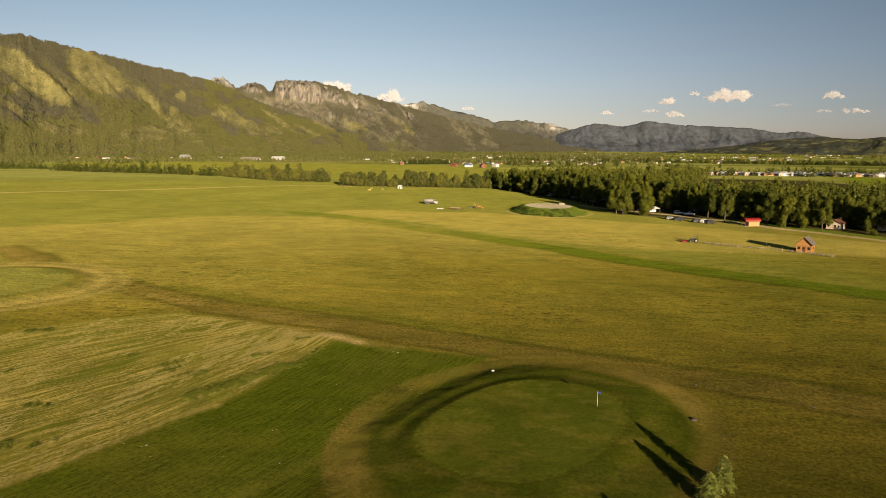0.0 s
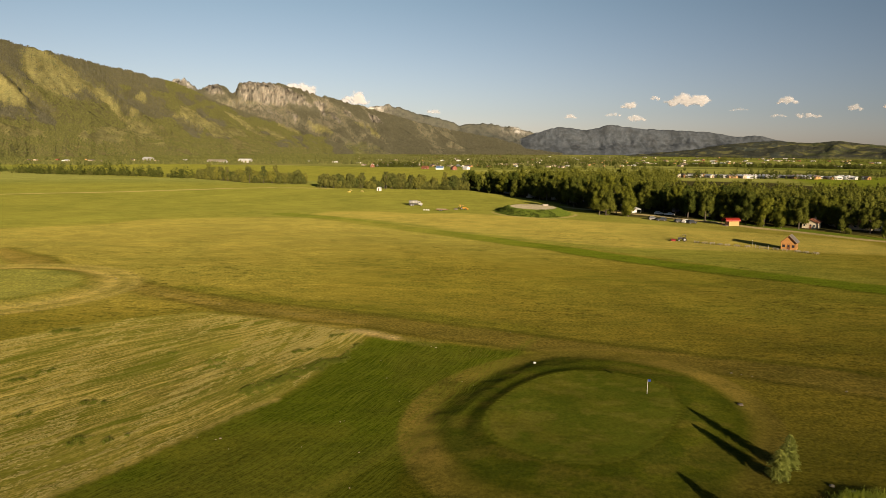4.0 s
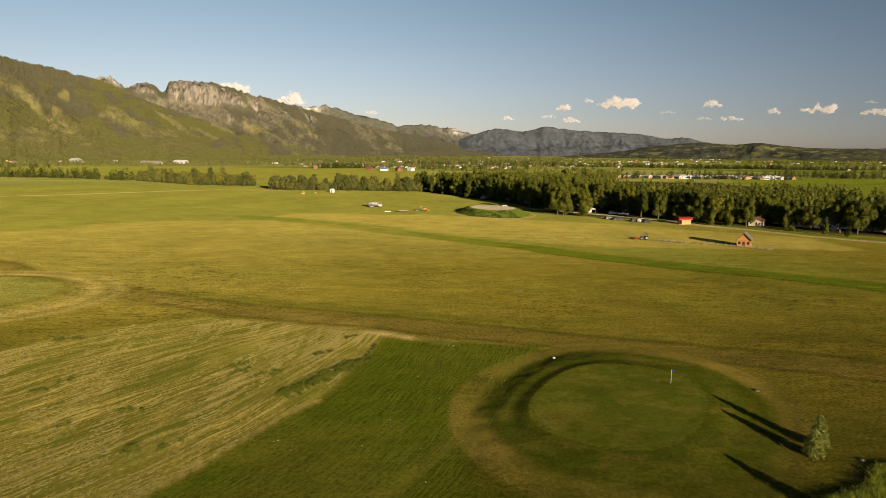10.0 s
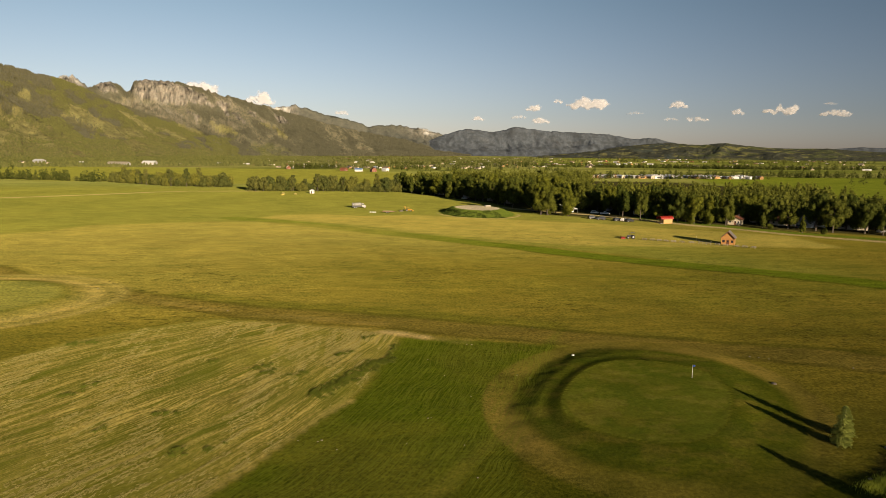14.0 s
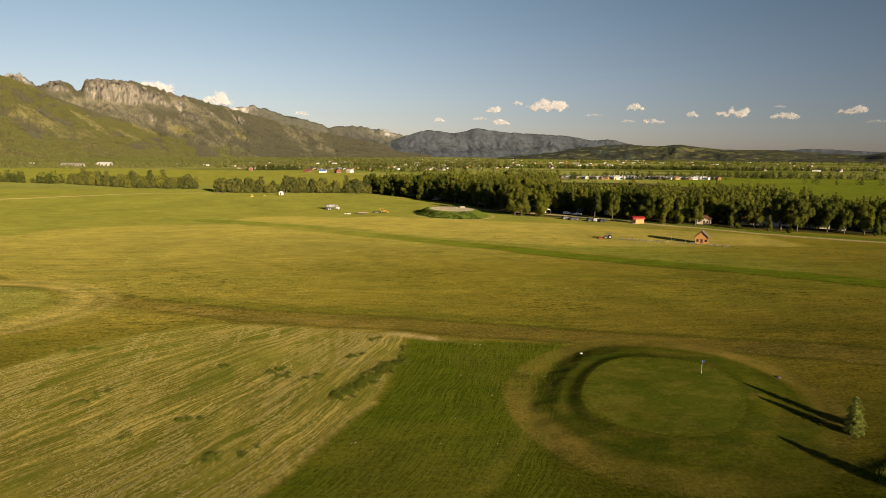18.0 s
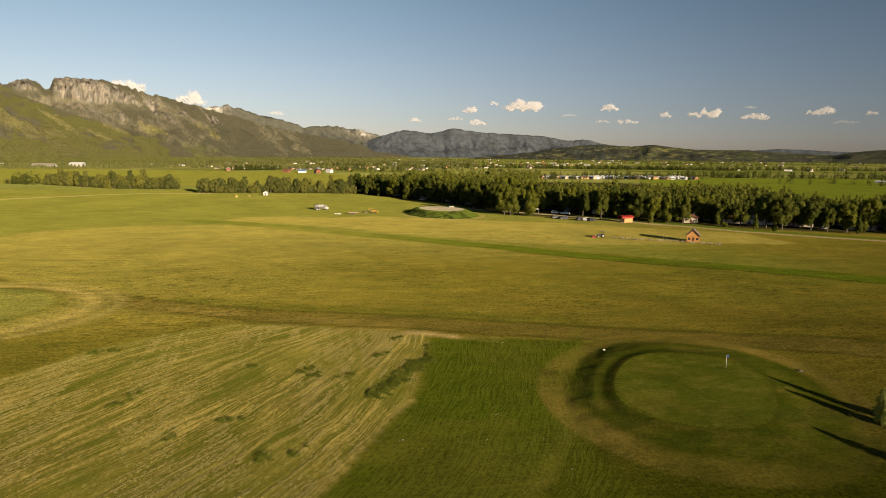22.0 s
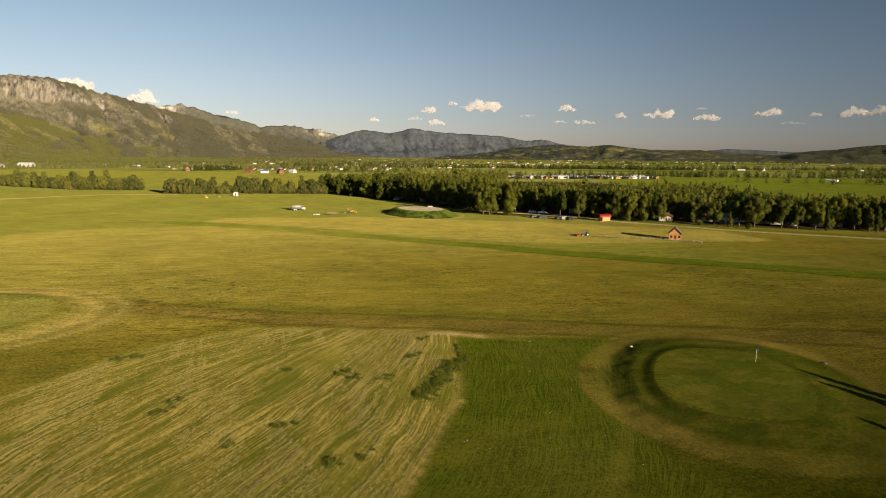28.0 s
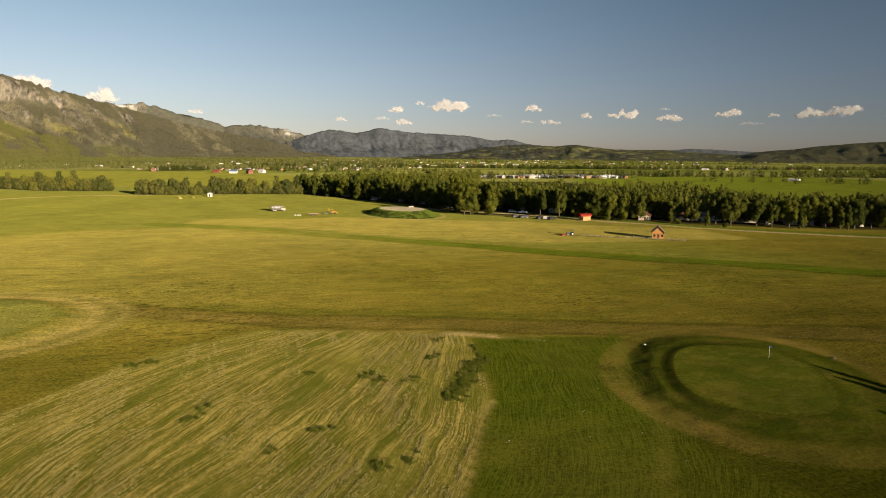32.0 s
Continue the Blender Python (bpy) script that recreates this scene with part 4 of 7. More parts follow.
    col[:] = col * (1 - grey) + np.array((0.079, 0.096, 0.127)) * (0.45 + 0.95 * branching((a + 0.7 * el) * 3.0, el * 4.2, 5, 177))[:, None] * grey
    hills = ((kinds == 4) * (1 - f) * (0.25 + 0.75 * smooth(0.42, 0.52, n1)))[:, None]
    col[:] = col * (1 - hills) + np.where((a < 24.5)[:, None], np.array((0.062, 0.074, 0.060)), np.array((0.070, 0.082, 0.034))) * hills
    dark = ((kinds == 5) * 0.8)[:, None]
    col[:] = col * (1 - dark) + np.array((0.052, 0.056, 0.034)) * dark
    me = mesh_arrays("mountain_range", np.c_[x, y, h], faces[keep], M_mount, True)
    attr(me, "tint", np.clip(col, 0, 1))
    attr(me, "grain", np.array([1.0, 1.0, 0.8, 0.42, 0.8, 0.6])[np.clip(kinds, 0, 5)])
    tagged(new("mountain_range", me), "wooded mountain range with rocky cliffs and snow patches", "mountains", kind="structure")


build_mountains()


def scatter_cones(name, label, x, y, z, hgt, wid, material, seed, sides=4, lean=0.1):
    """Many small pointed crowns in one mesh."""
    rng = np.random.default_rng(seed)
    n = len(x)
    ang = rng.uniform(0, 6.28, n)
    co = np.empty((n, sides + 1, 3))
    for k in range(sides):
        q = ang + k * 2 * np.pi / sides
        w = wid * rng.uniform(0.75, 1.25, n)
        co[:, k] = np.c_[x + w * np.cos(q), y + w * np.sin(q), z - 0.05 * hgt]
    co[:, sides] = np.c_[x + lean * wid * rng.normal(size=n), y, z + hgt]
    base = np.arange(n)[:, None] * (sides + 1)
    faces = np.concatenate([np.stack([base[:, 0] + k, base[:, 0] + (k + 1) % sides, base[:, 0] + sides], -1) for k in range(sides)])
    me = mesh_arrays(name, co.reshape(-1, 3), faces, material)
    return tagged(new(name, me), label, "trees", kind="stuff")


def build_mountain_forest():
    rng = np.random.default_rng(5)
    n = 560000
    a = rng.uniform(-46, 8, n)
    r = np.sqrt(rng.uniform(1500.0 ** 2, 4820.0 ** 2, n))
    h, which, up = mountain_heights(a, r)
    f = forest_mask(a, r, h, which, up)
    dens = np.where(which == 0, 0.9, np.where(which <= 1, 0.9, 0.0))
    keep = (which >= 0) & (which != 2) & (which != 3) & (which != 5) & (up < 0.995) & (h > -3) & (rng.random(n) < f * dens + 0.012 * (which == 0))
    a, r, h, which, up = a[keep], r[keep], h[keep], which[keep], up[keep]
    x, y = -20 + r * np.sin(np.radians(a)), r * np.cos(np.radians(a))
    el = view_up(h, r)
    leafy = (which <= 1) & (fbm(a * 0.6 + 0.5 * el, el * 1.1, 4, 151) + 0.10 * (np.where(which == 0, 3.0, -0.6 - 0.35 * np.clip(a + 14, 0, 20)) - el) > 0.50 + 0.05 * (rng.random(len(a)) - 0.5))
    s = rng.uniform(4.0, 8.5, len(x)) * np.where(which >= 3, 0.7, 1.0)
    k = ~leafy
    scatter_cones("mountain_forest", "dense dark conifer forest on the mountain slopes", x[k], y[k], h[k] - 0.6, s[k], s[k] * 0.28, M_conifer, 6, 3)
    k = leafy
    scatter_cones("aspen_forest", "green broadleaf woods on the lower mountain slopes", x[k], y[k], h[k] - 0.6, s[k] * 0.75, s[k] * 0.48, M_aspen, 7, 5, 0.35)


build_mountain_forest()

# ---- trees ----
def leaf_cloud(centres, radii, count, size, seed, squash=1.25):
    """Leaf sprays as bent quads on the outer part of several lobes: points (n, 4, 3)."""
    rng = np.random.default_rng(seed)
    w = radii ** 2 / (radii ** 2).sum()
    pick = rng.choice(len(centres), count, p=w)
    d = rng.normal(size=(count, 3))
    d /= np.linalg.norm(d, axis=1)[:, None]
    dist = rng.uniform(0.62, 1.06, count) ** 0.6
    p = centres[pick] + d * (radii[pick] * dist)[:, None] * np.array([1, 1, squash])
    nrm = d + rng.normal(size=(count, 3)) * 0.26 + np.array([0, 0, 0.25])
    nrm /= np.linalg.norm(nrm, axis=1)[:, None]
    a = np.cross(nrm, rng.normal(size=(count, 3)))
    a /= np.linalg.norm(a, axis=1)[:, None] + 1e-9
    b = np.cross(nrm, a)
    s = (size * rng.uniform(0.6, 1.4, count))[:, None]
    l = s * rng.uniform(0.6, 1.0, count)[:, None]
    dip = nrm * s * 0.25
    return np.stack([p - a * s * 0.6 - dip, p - b * l, p + a * s - dip, p + b * l], 1)


def crown_hearts(centres, radii, cells, seed, squash=1.15, fill=0.70):
    """The dense inside of a crown: a lumpy closed body in each lobe, as quads."""
    g = np.linspace(-1, 1, cells + 1)
    a, b = [q.ravel() for q in np.meshgrid(g, g)]
    one = np.ones(len(a))
    co = np.concatenate([np.c_[one, a, b], np.c_[-one, b, a], np.c_[b, one, a], np.c_[a, -one, b], np.c_[a, b, one], np.c_[b, a, -one]])
    co = co / np.linalg.norm(co, axis=1)[:, None]
    i = np.arange((cells + 1) ** 2).reshape(cells + 1, cells + 1)
    face = np.stack([i[:-1, :-1], i[:-1, 1:], i[1:, 1:], i[1:, :-1]], -1).reshape(-1, 4)
    face = np.concatenate([face + k * (cells + 1) ** 2 for k in range(6)])
    out = []
    for k, (c, q) in enumerate(zip(centres, radii)):
        p = co * np.array([1, 1, squash])
        lump = 0.72 + 0.5 * fbm(p[:, 0] * 1.9 + 7 * k + seed, p[:, 1] * 1.9 + 2.3 * p[:, 2] + 3 * k, 2, 301)
        out.append((c + p * (q * fill * lump)[:, None])[face])
    return np.concatenate(out)


def quads(points):
    n = len(points)
    return points.reshape(-1, 3), np.arange(n * 4).reshape(n, 4)


def tree_lobes(h, wide, seed, kind):
    rng = np.random.default_rng(seed)
    c, r = [], []
    if kind == "round":
        n = 25
        for i in range(n):
            f = (i + 0.5) / n
            z = h * (0.25 + 0.68 * f)
            girth = wide * 0.5 * math.sin(math.pi * (0.2 + 0.66 * f)) ** 0.7
            a = i * 2.4 + rng.uniform(-0.5, 0.5)
            off = girth * rng.uniform(0.35, 0.8)
            c.append((off * math.cos(a), off * math.sin(a), z + rng.uniform(-0.05, 0.05) * h))
            r.append(wide * rng.uniform(0.11, 0.21) * (1.08 - 0.25 * f))
    elif kind == "tall":
        n = 12
        for i in range(n):
            f = (i + 0.5) / n
            girth = wide * 0.5 * (1.0 - 0.75 * f) * (0.6 + 0.4 * min(1, f * 5))
            a = i * 2.4 + rng.uniform(-0.5, 0.5)
            c.append((girth * 0.5 * math.cos(a), girth * 0.5 * math.sin(a), h * (0.12 + 0.82 * f)))
            r.append(max(0.12 * wide, girth * 0.75) * rng.uniform(0.8, 1.15))
    else:  # low and bushy, clothed to the ground
        n = 9
        for i in range(n):
            a = i * 2.4 + rng.uniform(-0.5, 0.5)
            off = wide * 0.5 * rng.uniform(0.1, 0.6)
            c.append((off * math.cos(a), off * math.sin(a), h * rng.uniform(0.2, 0.72)))
            r.append(wide * rng.uniform(0.2, 0.32))
    return np.array(c), np.array(r)


def make_tree(name, label, h, wide, seed, kind="round", leaves=1500, size=0.6, material=None, group="", category="tree"):
    tree = thing(name, label, category, group)
    rng = random.Random(seed)
    c, r = tree_lobes(h, wide, seed, kind)
    bm = bmesh.new()
    lean = Vector((rng.uniform(-0.02, 0.02) * h, rng.uniform(-0.02, 0.02) * h, 0))
    r0 = 0.016 * h + 0.04
    pts = [Vector((0, 0, -0.3)), Vector((0, 0, h * 0.22)) + lean * 0.4, Vector((0, 0, h * 0.5)) + lean, Vector((0, 0, h * 0.8)) + lean]
    for (a, b), (q0, q1) in zip(zip(pts, pts[1:]), ((1.25, 0.85), (0.85, 0.5), (0.5, 0.15))):
        tube(bm, a, b, r0 * q0, r0 * q1, 7)
    for i in range(0, len(c), 2):
        z = max(h * 0.2, c[i][2] * 0.62)
        tube(bm, (lean.x * 0.6, lean.y * 0.6, z), tuple(c[i]), r0 * 0.38, r0 * 0.1, 5)
    part("trunk", bm, M_bark, tree)
    co, f = quads(np.concatenate([leaf_cloud(c, r, leaves, size, seed + 7), crown_hearts(c, r, 3, seed)]))
    crown = new("crown", mesh_arrays("crown", co, f, material or M_leaf))
    crown.parent = tree
    return tree


def make_spruce(h, wide, seed, label):
    tree = thing("spruce_tree", label, "tree", "spruces by the green")
    rng = np.random.default_rng(seed)
    bm = bmesh.new()
    tube(bm, (0, 0, -0.2), (0, 0, h * 0.97), 0.10, 0.012, 7)
    part("trunk", bm, M_bark, tree)
    pts = []
    tiers = 22
    for i in range(tiers):
        f = i / (tiers - 1)
        z = h * (0.05 + 0.93 * f)
        reach = wide * 0.55 * (1 - f) ** 0.62 * min(1.0, 0.72 + 1.6 * f) * rng.uniform(0.8, 1.15) + 0.05
        for k in range(int(18 - 9 * f)):
            a = rng.uniform(0, 6.28)
            rad = reach * rng.uniform(0.75, 1.15)
            up = 0.12 + 0.5 * f
            n = max(3, int(rad * 12))
            for j in range(n):
                s = (j + 0.6) / n
                base = np.array([math.cos(a) * rad * s, math.sin(a) * rad * s, z + rad * s * (up - 0.45 * s)])
                for side in (-1, 1):
                    tip = base + np.array([math.cos(a + side * 0.9), math.sin(a + side * 0.9), 0.25]) * 0.21 * (1.15 - s * 0.5) * rng.uniform(0.6, 1.3) + rng.normal(size=3) * 0.035
                    wv = np.array([-math.sin(a), math.cos(a), 0.35]) * 0.048
                    drop = np.array([0, 0, -0.05])
                    pts.append([base - wv, base + wv + drop, tip + wv * 0.4, tip - wv * 0.4 + drop])
    for i in range(40):
        z, a = h * rng.uniform(0.86, 1.0), rng.uniform(0, 6.28)
        base = np.array([0, 0, z])
        tip = base + np.array([math.cos(a) * 0.5, math.sin(a) * 0.5, 0.9]) * 0.20
        wv = np.array([-math.sin(a), math.cos(a), 0]) * 0.04
        pts.append([base - wv, base + wv, tip + wv * 0.3, tip - wv * 0.3])
    co, f = quads(np.array(pts))
    crown = new("crown", mesh_arrays("crown", co, f, M_needle))
    crown.parent = tree
    return tree


def put(ob, x, y, turn=0.0, size=1.0, dz=0.0):
    tall = size if isinstance(size, tuple) else (size, size)
    ob.matrix_basis = Matrix.Translation((x, y, gz(x, y) + dz)) @ pose(0, 0, 0, 0, 0, turn) @ Matrix.Diagonal((tall[0], tall[0], tall[1], 1))
    return ob


def put_copy(ob, x, y, turn=0.0, size=1.0, dz=0.0):
    c = copy_thing(ob, Matrix.Identity(4))
    return put(c, x, y, turn, size, dz)


# spruces beside the green; the third one stands just out of the picture and throws its shadow in
put(make_spruce(2.9, 2.3, 1, "young silvery-green spruce at the green's edge"), 28.0, 61.8, 20)
put(make_spruce(3.5, 2.2, 2, "young full spruce standing close to its twin"), 29.9, 64.0, 75)
put(make_spruce(3.5, 2.9, 3, "young dark spruce in short grass below the green"), 24.6, 46.6, 140)

COTTON = "broad leafy cottonwood in the evening sun"
KINDS = [
    make_tree("cottonwood_tree", COTTON, 17.0, 12.6, 11, "round", 6800, 0.27, group="cottonwoods of the campground"),
    make_tree("cottonwood_tree", COTTON, 17.5, 9.6, 12, "tall", 5600, 0.26, group="cottonwoods of the campground"),
    make_tree("cottonwood_tree", COTTON, 15.0, 12.0, 13, "round", 6200, 0.27, group="cottonwoods of the campground"),
    make_tree("cottonwood_tree", COTTON, 16.0, 10.0, 14, "round", 5400, 0.26, group="cottonwoods of the campground"),
    make_tree("poplar_tree", "tall slender poplar with pale green leaves", 16.0, 5.5, 15, "tall", 3600, 0.26, group="cottonwoods of the campground"),
    make_tree("poplar_tree", "narrow young poplar with yellow-green leaves", 11.0, 4.2, 16, "tall", 2200, 0.26, group="cottonwoods of the campground"),
    make_tree("willow_tree", "bushy willow leafy down to the ground", 8.0, 8.0, 17, "low", 2600, 0.28, group="cottonwoods of the campground"),
]
used = [False] * len(KINDS)


def plant(k, x, y, turn, size):
    if used[k]:
        return put_copy(KINDS[k], x, y, turn, size)
    used[k] = True
    return put(KINDS[k], x, y, turn, size)


def in_poly(x, y, poly):
    hit = False
    for (ax, ay), (bx, by) in zip(poly, poly[1:] + poly[:1]):
        if (ay > y) != (by > y) and x < (bx - ax) * (y - ay) / (by - ay) + ax:
            hit = not hit
    return hit


def edge_distance(x, y, pts):
    best = 1e9
    for (ax, ay), (bx, by) in zip(pts, pts[1:]):
        k = max(0, min(1, ((x - ax) * (bx - ax) + (y - ay) * (by - ay)) / ((bx - ax) ** 2 + (by - ay) ** 2)))
        best = min(best, math.hypot(x - ax - k * (bx - ax), y - ay - k * (by - ay)))
    return best


FRONT = WOOD[:13]
# homes just inside the wood, with the ground before them open
SITES = [(153.5, 312), (174, 309), (184, 303), (191, 302), (217, 294), (228, 297)]


def before_home(x, y):
    return any(edge_distance(x, y, [(a, b), (a - 0.5 * 30, b - 0.86 * 30)]) < 2.9 or math.hypot(x - a, y - b) < 7.5 for a, b in SITES)


rng = random.Random(4)
stood, back = [], []
# the open front of the wood, tree by tree
for want, lo, hi, gap in ((112, 0, 14, 6.4), (205, 12, 62, 7.6)):
    tries = made = 0
    while made < want and tries < 12000:
        tries += 1
        x, y = rng.uniform(-10, 470), rng.uniform(150, 560)
        if not in_poly(x, y, WOOD):
            continue
        d = edge_distance(x, y, FRONT)
        if not lo <= d <= hi or any((x - a) ** 2 + (y - b) ** 2 < gap * gap for a, b in stood):
            continue
        if 78 < x < 107 and 332 < y < 377 or before_home(x, y):
            continue
        # clearings where vehicles and cabins stand
        if d < 12 and ((80 < x < 112 and y < 374) or (110 < x < 130 and y < 324)) and rng.random() < 0.85:
            continue
        stood.append((x, y))
        made += 1
        k = rng.choices(range(7), (5, 2, 5, 5, 1.5, 1, 1) if x < 150 else (4, 2, 5, 5, 2.5, 2.5, 1.5))[0]
        w = rng.uniform(0.72, 1.12)
        plant(k, x, y, rng.uniform(0, 360), (w, w * rng.uniform(0.70, 1.1)))
# single trees out before the wood's edge
for k, x, y, s in ((0, 126.5, 319, 0.95), (2, 132, 312.5, 0.9), (3, 124.5, 328, 1.0), (1, 138, 308, 0.85), (0, 143.5, 303, 0.8), (6, 129.5, 310, 0.5), (0, 63.5, 351, 0.98), (2, 66.5, 349, 0.9), (5, 165, 276, 0.75), (6, 157, 288, 0.42), (6, 172, 271, 0.4), (5, 205, 258, 0.9), (4, 226, 250, 0.8)):
    plant(k, x, y, rng.uniform(0, 360), s)
# hedgerows
WILLOWS = [
    make_tree("hedge_willow", "pale olive willow in a field hedgerow", 9.0, 7.5, 31, "round", 2600, 0.26, M_willow, "hedgerow willows"),
    make_tree("hedge_willow", "bushy olive willow leafy to the ground", 7.0, 7.0, 32, "low", 2200, 0.26, M_willow, "hedgerow willows"),
    make_tree("hedge_willow", "slim olive poplar in a field hedgerow", 11.5, 5.0, 33, "round", 2100, 0.25, M_willow, "hedgerow willows"),
]
grown = [False] * 3
HEDGES = [[(-124, 524), (-100, 530), (-66, 540), (-30, 545), (-8, 548)], [(-150, 574), (-193, 568), (-225, 590), (-268, 630)]]
for line, count in zip(HEDGES, (58, 84)):
    for i in range(count):
        f = (i + rng.uniform(0, 0.9)) / count * (len(line) - 1)
        a, b = line[int(f)], line[int(f) + 1]
        x, y = a[0] + (b[0] - a[0]) * (f % 1) + rng.uniform(-3, 3), a[1] + (b[1] - a[1]) * (f % 1) + rng.uniform(-4, 4)
        k = rng.choice((0, 0, 1, 1, 2))
        tree = put_copy(WILLOWS[k], x, y, rng.uniform(0, 360), rng.uniform(0.8, 1.4)) if grown[k] else put(WILLOWS[k], x, y, 40, 1.0)
        grown[k] = True


def woods(name, label, xs, ys, seed, h_range, leaves=150, size=1.0, wide=0.55, material=None, hearts=0):
    """Far trees in one mesh, each a ragged crown of leaf sprays over a stem."""
    r = np.random.default_rng(seed)
    shapes = []
    for k in range(6):
        c, q = tree_lobes(1.0, wide * (1 if k < 4 else 0.55), seed + k, "round" if k < 3 else "tall")
        c[:, 2] = (c[:, 2] - 0.12) * 1.08
        leaf = leaf_cloud(c, q, leaves, size, seed + 20 + k)
        if hearts:
            pick = np.linspace(0, len(c) - 1, hearts).round().astype(int)
            leaf = np.concatenate([leaf, crown_hearts(c[pick], q[pick], 2, seed + k)])
        shapes.append(leaf)
    out = []
    zs = height(np.array(xs), np.array(ys))
    for x, y, z in zip(xs, ys, zs):
        s = shapes[r.integers(0, 6)]
        h = r.uniform(*h_range)
        a = r.uniform(0, 6.28)
        ca, sa_ = math.cos(a), math.sin(a)
        w = h * r.uniform(0.85, 1.2)
        p = np.stack([(s[..., 0] * ca - s[..., 1] * sa_) * w + x, (s[..., 0] * sa_ + s[..., 1] * ca) * w + y, s[..., 2] * h + z], -1)
        out.append(p)
    co, f = quads(np.concatenate(out))
    return tagged(new(name, mesh_arrays(name, co, f, material or M_far_leaf)), label, "trees", kind="stuff")


xs, ys = [], []
tries = 0
while len(xs) < 900 and tries < 50000:
    tries += 1
    x, y = rng.uniform(-10, 480), rng.uniform(200, 810)
    if in_poly(x, y, WOOD) and edge_distance(x, y, FRONT) > (48 if x < 150 else 24) and not (y > 505 and x > 128 + (y - 505) * 0.37) and all((x - a) ** 2 + (y - b) ** 2 > 42 for a, b in zip(xs[-300:], ys[-300:])):
        xs.append(x), ys.append(y)
woods("deep_woods", "deep stand of cottonwoods behind the campground", xs, ys, 51, (11, 17.5), 330, 0.030, 0.72, None, 9)


def row(a, b, count, spread, r):
    return [(a[0] + (b[0] - a[0]) * f + r.uniform(-spread, spread), a[1] + (b[1] - a[1]) * f + r.uniform(-spread, spread)) for f in [r.random() for _ in range(count)]]


# low brush that joins the hedgerows
spots = []
for line in HEDGES:
    for a, b in zip(line, line[1:]):
        spots += row(a, b, 26, 3.5, rng)
spots += row((-268, 630), (-600, 840), 130, 10, rng)
woods("hedge_brush", "low brush between the hedgerow trees", [p[0] for p in spots], [p[1] for p in spots], 57, (2.5, 6.0), 130, 0.07, 1.1, M_willow)

# tree lines and woodlots across the valley
spots = []
for a, b, n, s in (((-268, 630), (-600, 840), 150, 14), ((-600, 840), (-900, 1010), 60, 26), ((-192, 1245), (-125, 1265), 60, 10), ((-125, 1262), (-105, 1268), 16, 6),
                   ((-620, 1060), (-700, 1200), 14, 40), ((250, 874), (500, 852), 26, 7), ((250, 900), (500, 876), 40, 14), ((560, 1420), (1900, 1260), 420, 18), ((430, 1480), (900, 1330), 260, 14), ((-20, 1560), (430, 1480), 130, 16), ((560, 930), (1180, 800), 220, 12), ((380, 1000), (700, 960), 60, 12), ((1100, 1100), (2000, 850), 160, 25),
                   ((520, 760), (880, 560), 30, 18), ((880, 560), (1250, 470), 120, 40), ((560, 330), (960, 300), 120, 45), ((900, 1050), (1500, 900), 60, 30), ((-100, 1600), (500, 1500), 120, 90), ((-50, 1250), (330, 1150), 90, 60)):
    spots += row(a, b, n, s, rng)
woods("valley_trees", "tree lines and woodlots across the valley", [p[0] for p in spots], [p[1] for p in spots], 61, (6, 12), 95, 0.070, 0.9)
spots = []
for a, b, n, s in (((-900, 1700), (-150, 1900), 160, 60), ((-1500, 1500), (-700, 1750), 300, 110), ((-1700, 1200), (-1000, 1350), 140, 90)):
    spots += row(a, b, n, s, rng)
woods("foothill_trees", "pale green trees along the foot of the mountain", [p[0] for p in spots], [p[1] for p in spots], 65, (5, 11), 55, 0.095, 0.95, M_brush)
spots = []
for _ in range(75):
    a, d = rng.uniform(-40, 52), rng.uniform(1700, 3900)
    cx, cy = d * math.sin(radians(a)), d * math.cos(radians(a))
    for _ in range(rng.randint(4, 26)):
        spots.append((cx + rng.gauss(0, 75), cy + rng.gauss(0, 9)))
for _ in range(26):
    a, d = rng.uniform(-8, 40), rng.uniform(1700, 3600)
    cx, cy = d * math.sin(radians(a)), d * math.cos(radians(a))
    L = rng.uniform(150, 500)
    spots += row((cx, cy), (cx + L, cy - L * 0.25), int(L / 6), 6, rng)
woods("far_valley_trees", "scattered far trees among the valley farms", [p[0] for p in spots], [p[1] for p in spots], 71, (4.5, 9.5), 30, 0.12, 0.95)

# brushy slope under the mountain, low and thick
r5 = np.random.default_rng(15)
aa, rr5 = r5.uniform(-50, 13, 64000), np.sqrt(r5.uniform(1330.0 ** 2, 3300.0 ** 2, 64000))
bx, by = -20 + rr5 * np.sin(np.radians(aa)), rr5 * np.cos(np.radians(aa))
dens = smooth(0.40, 0.56, fbm(bx * 0.005, by * 0.012, 4, 101)) * smooth(1330, 1500, rr5 + 260 * (fbm(bx * 0.004, by * 0.004, 3, 103) - 0.5)) * (0.25 + 0.75 * smooth(8, -8, aa))
hh, ww, _ = mountain_heights(aa, rr5)
keep = (r5.random(len(bx)) < dens) & (hh < 60)
bz = np.maximum(hh[keep], height(bx[keep], by[keep]))
s5 = r5.uniform(3, 7.5, keep.sum())
scatter_cones("foothill_brush", "brushy foothill woods below the mountain", bx[keep], by[keep], bz - 0.4, s5, s5 * 0.55, M_brush, 16, 5, 0.3)


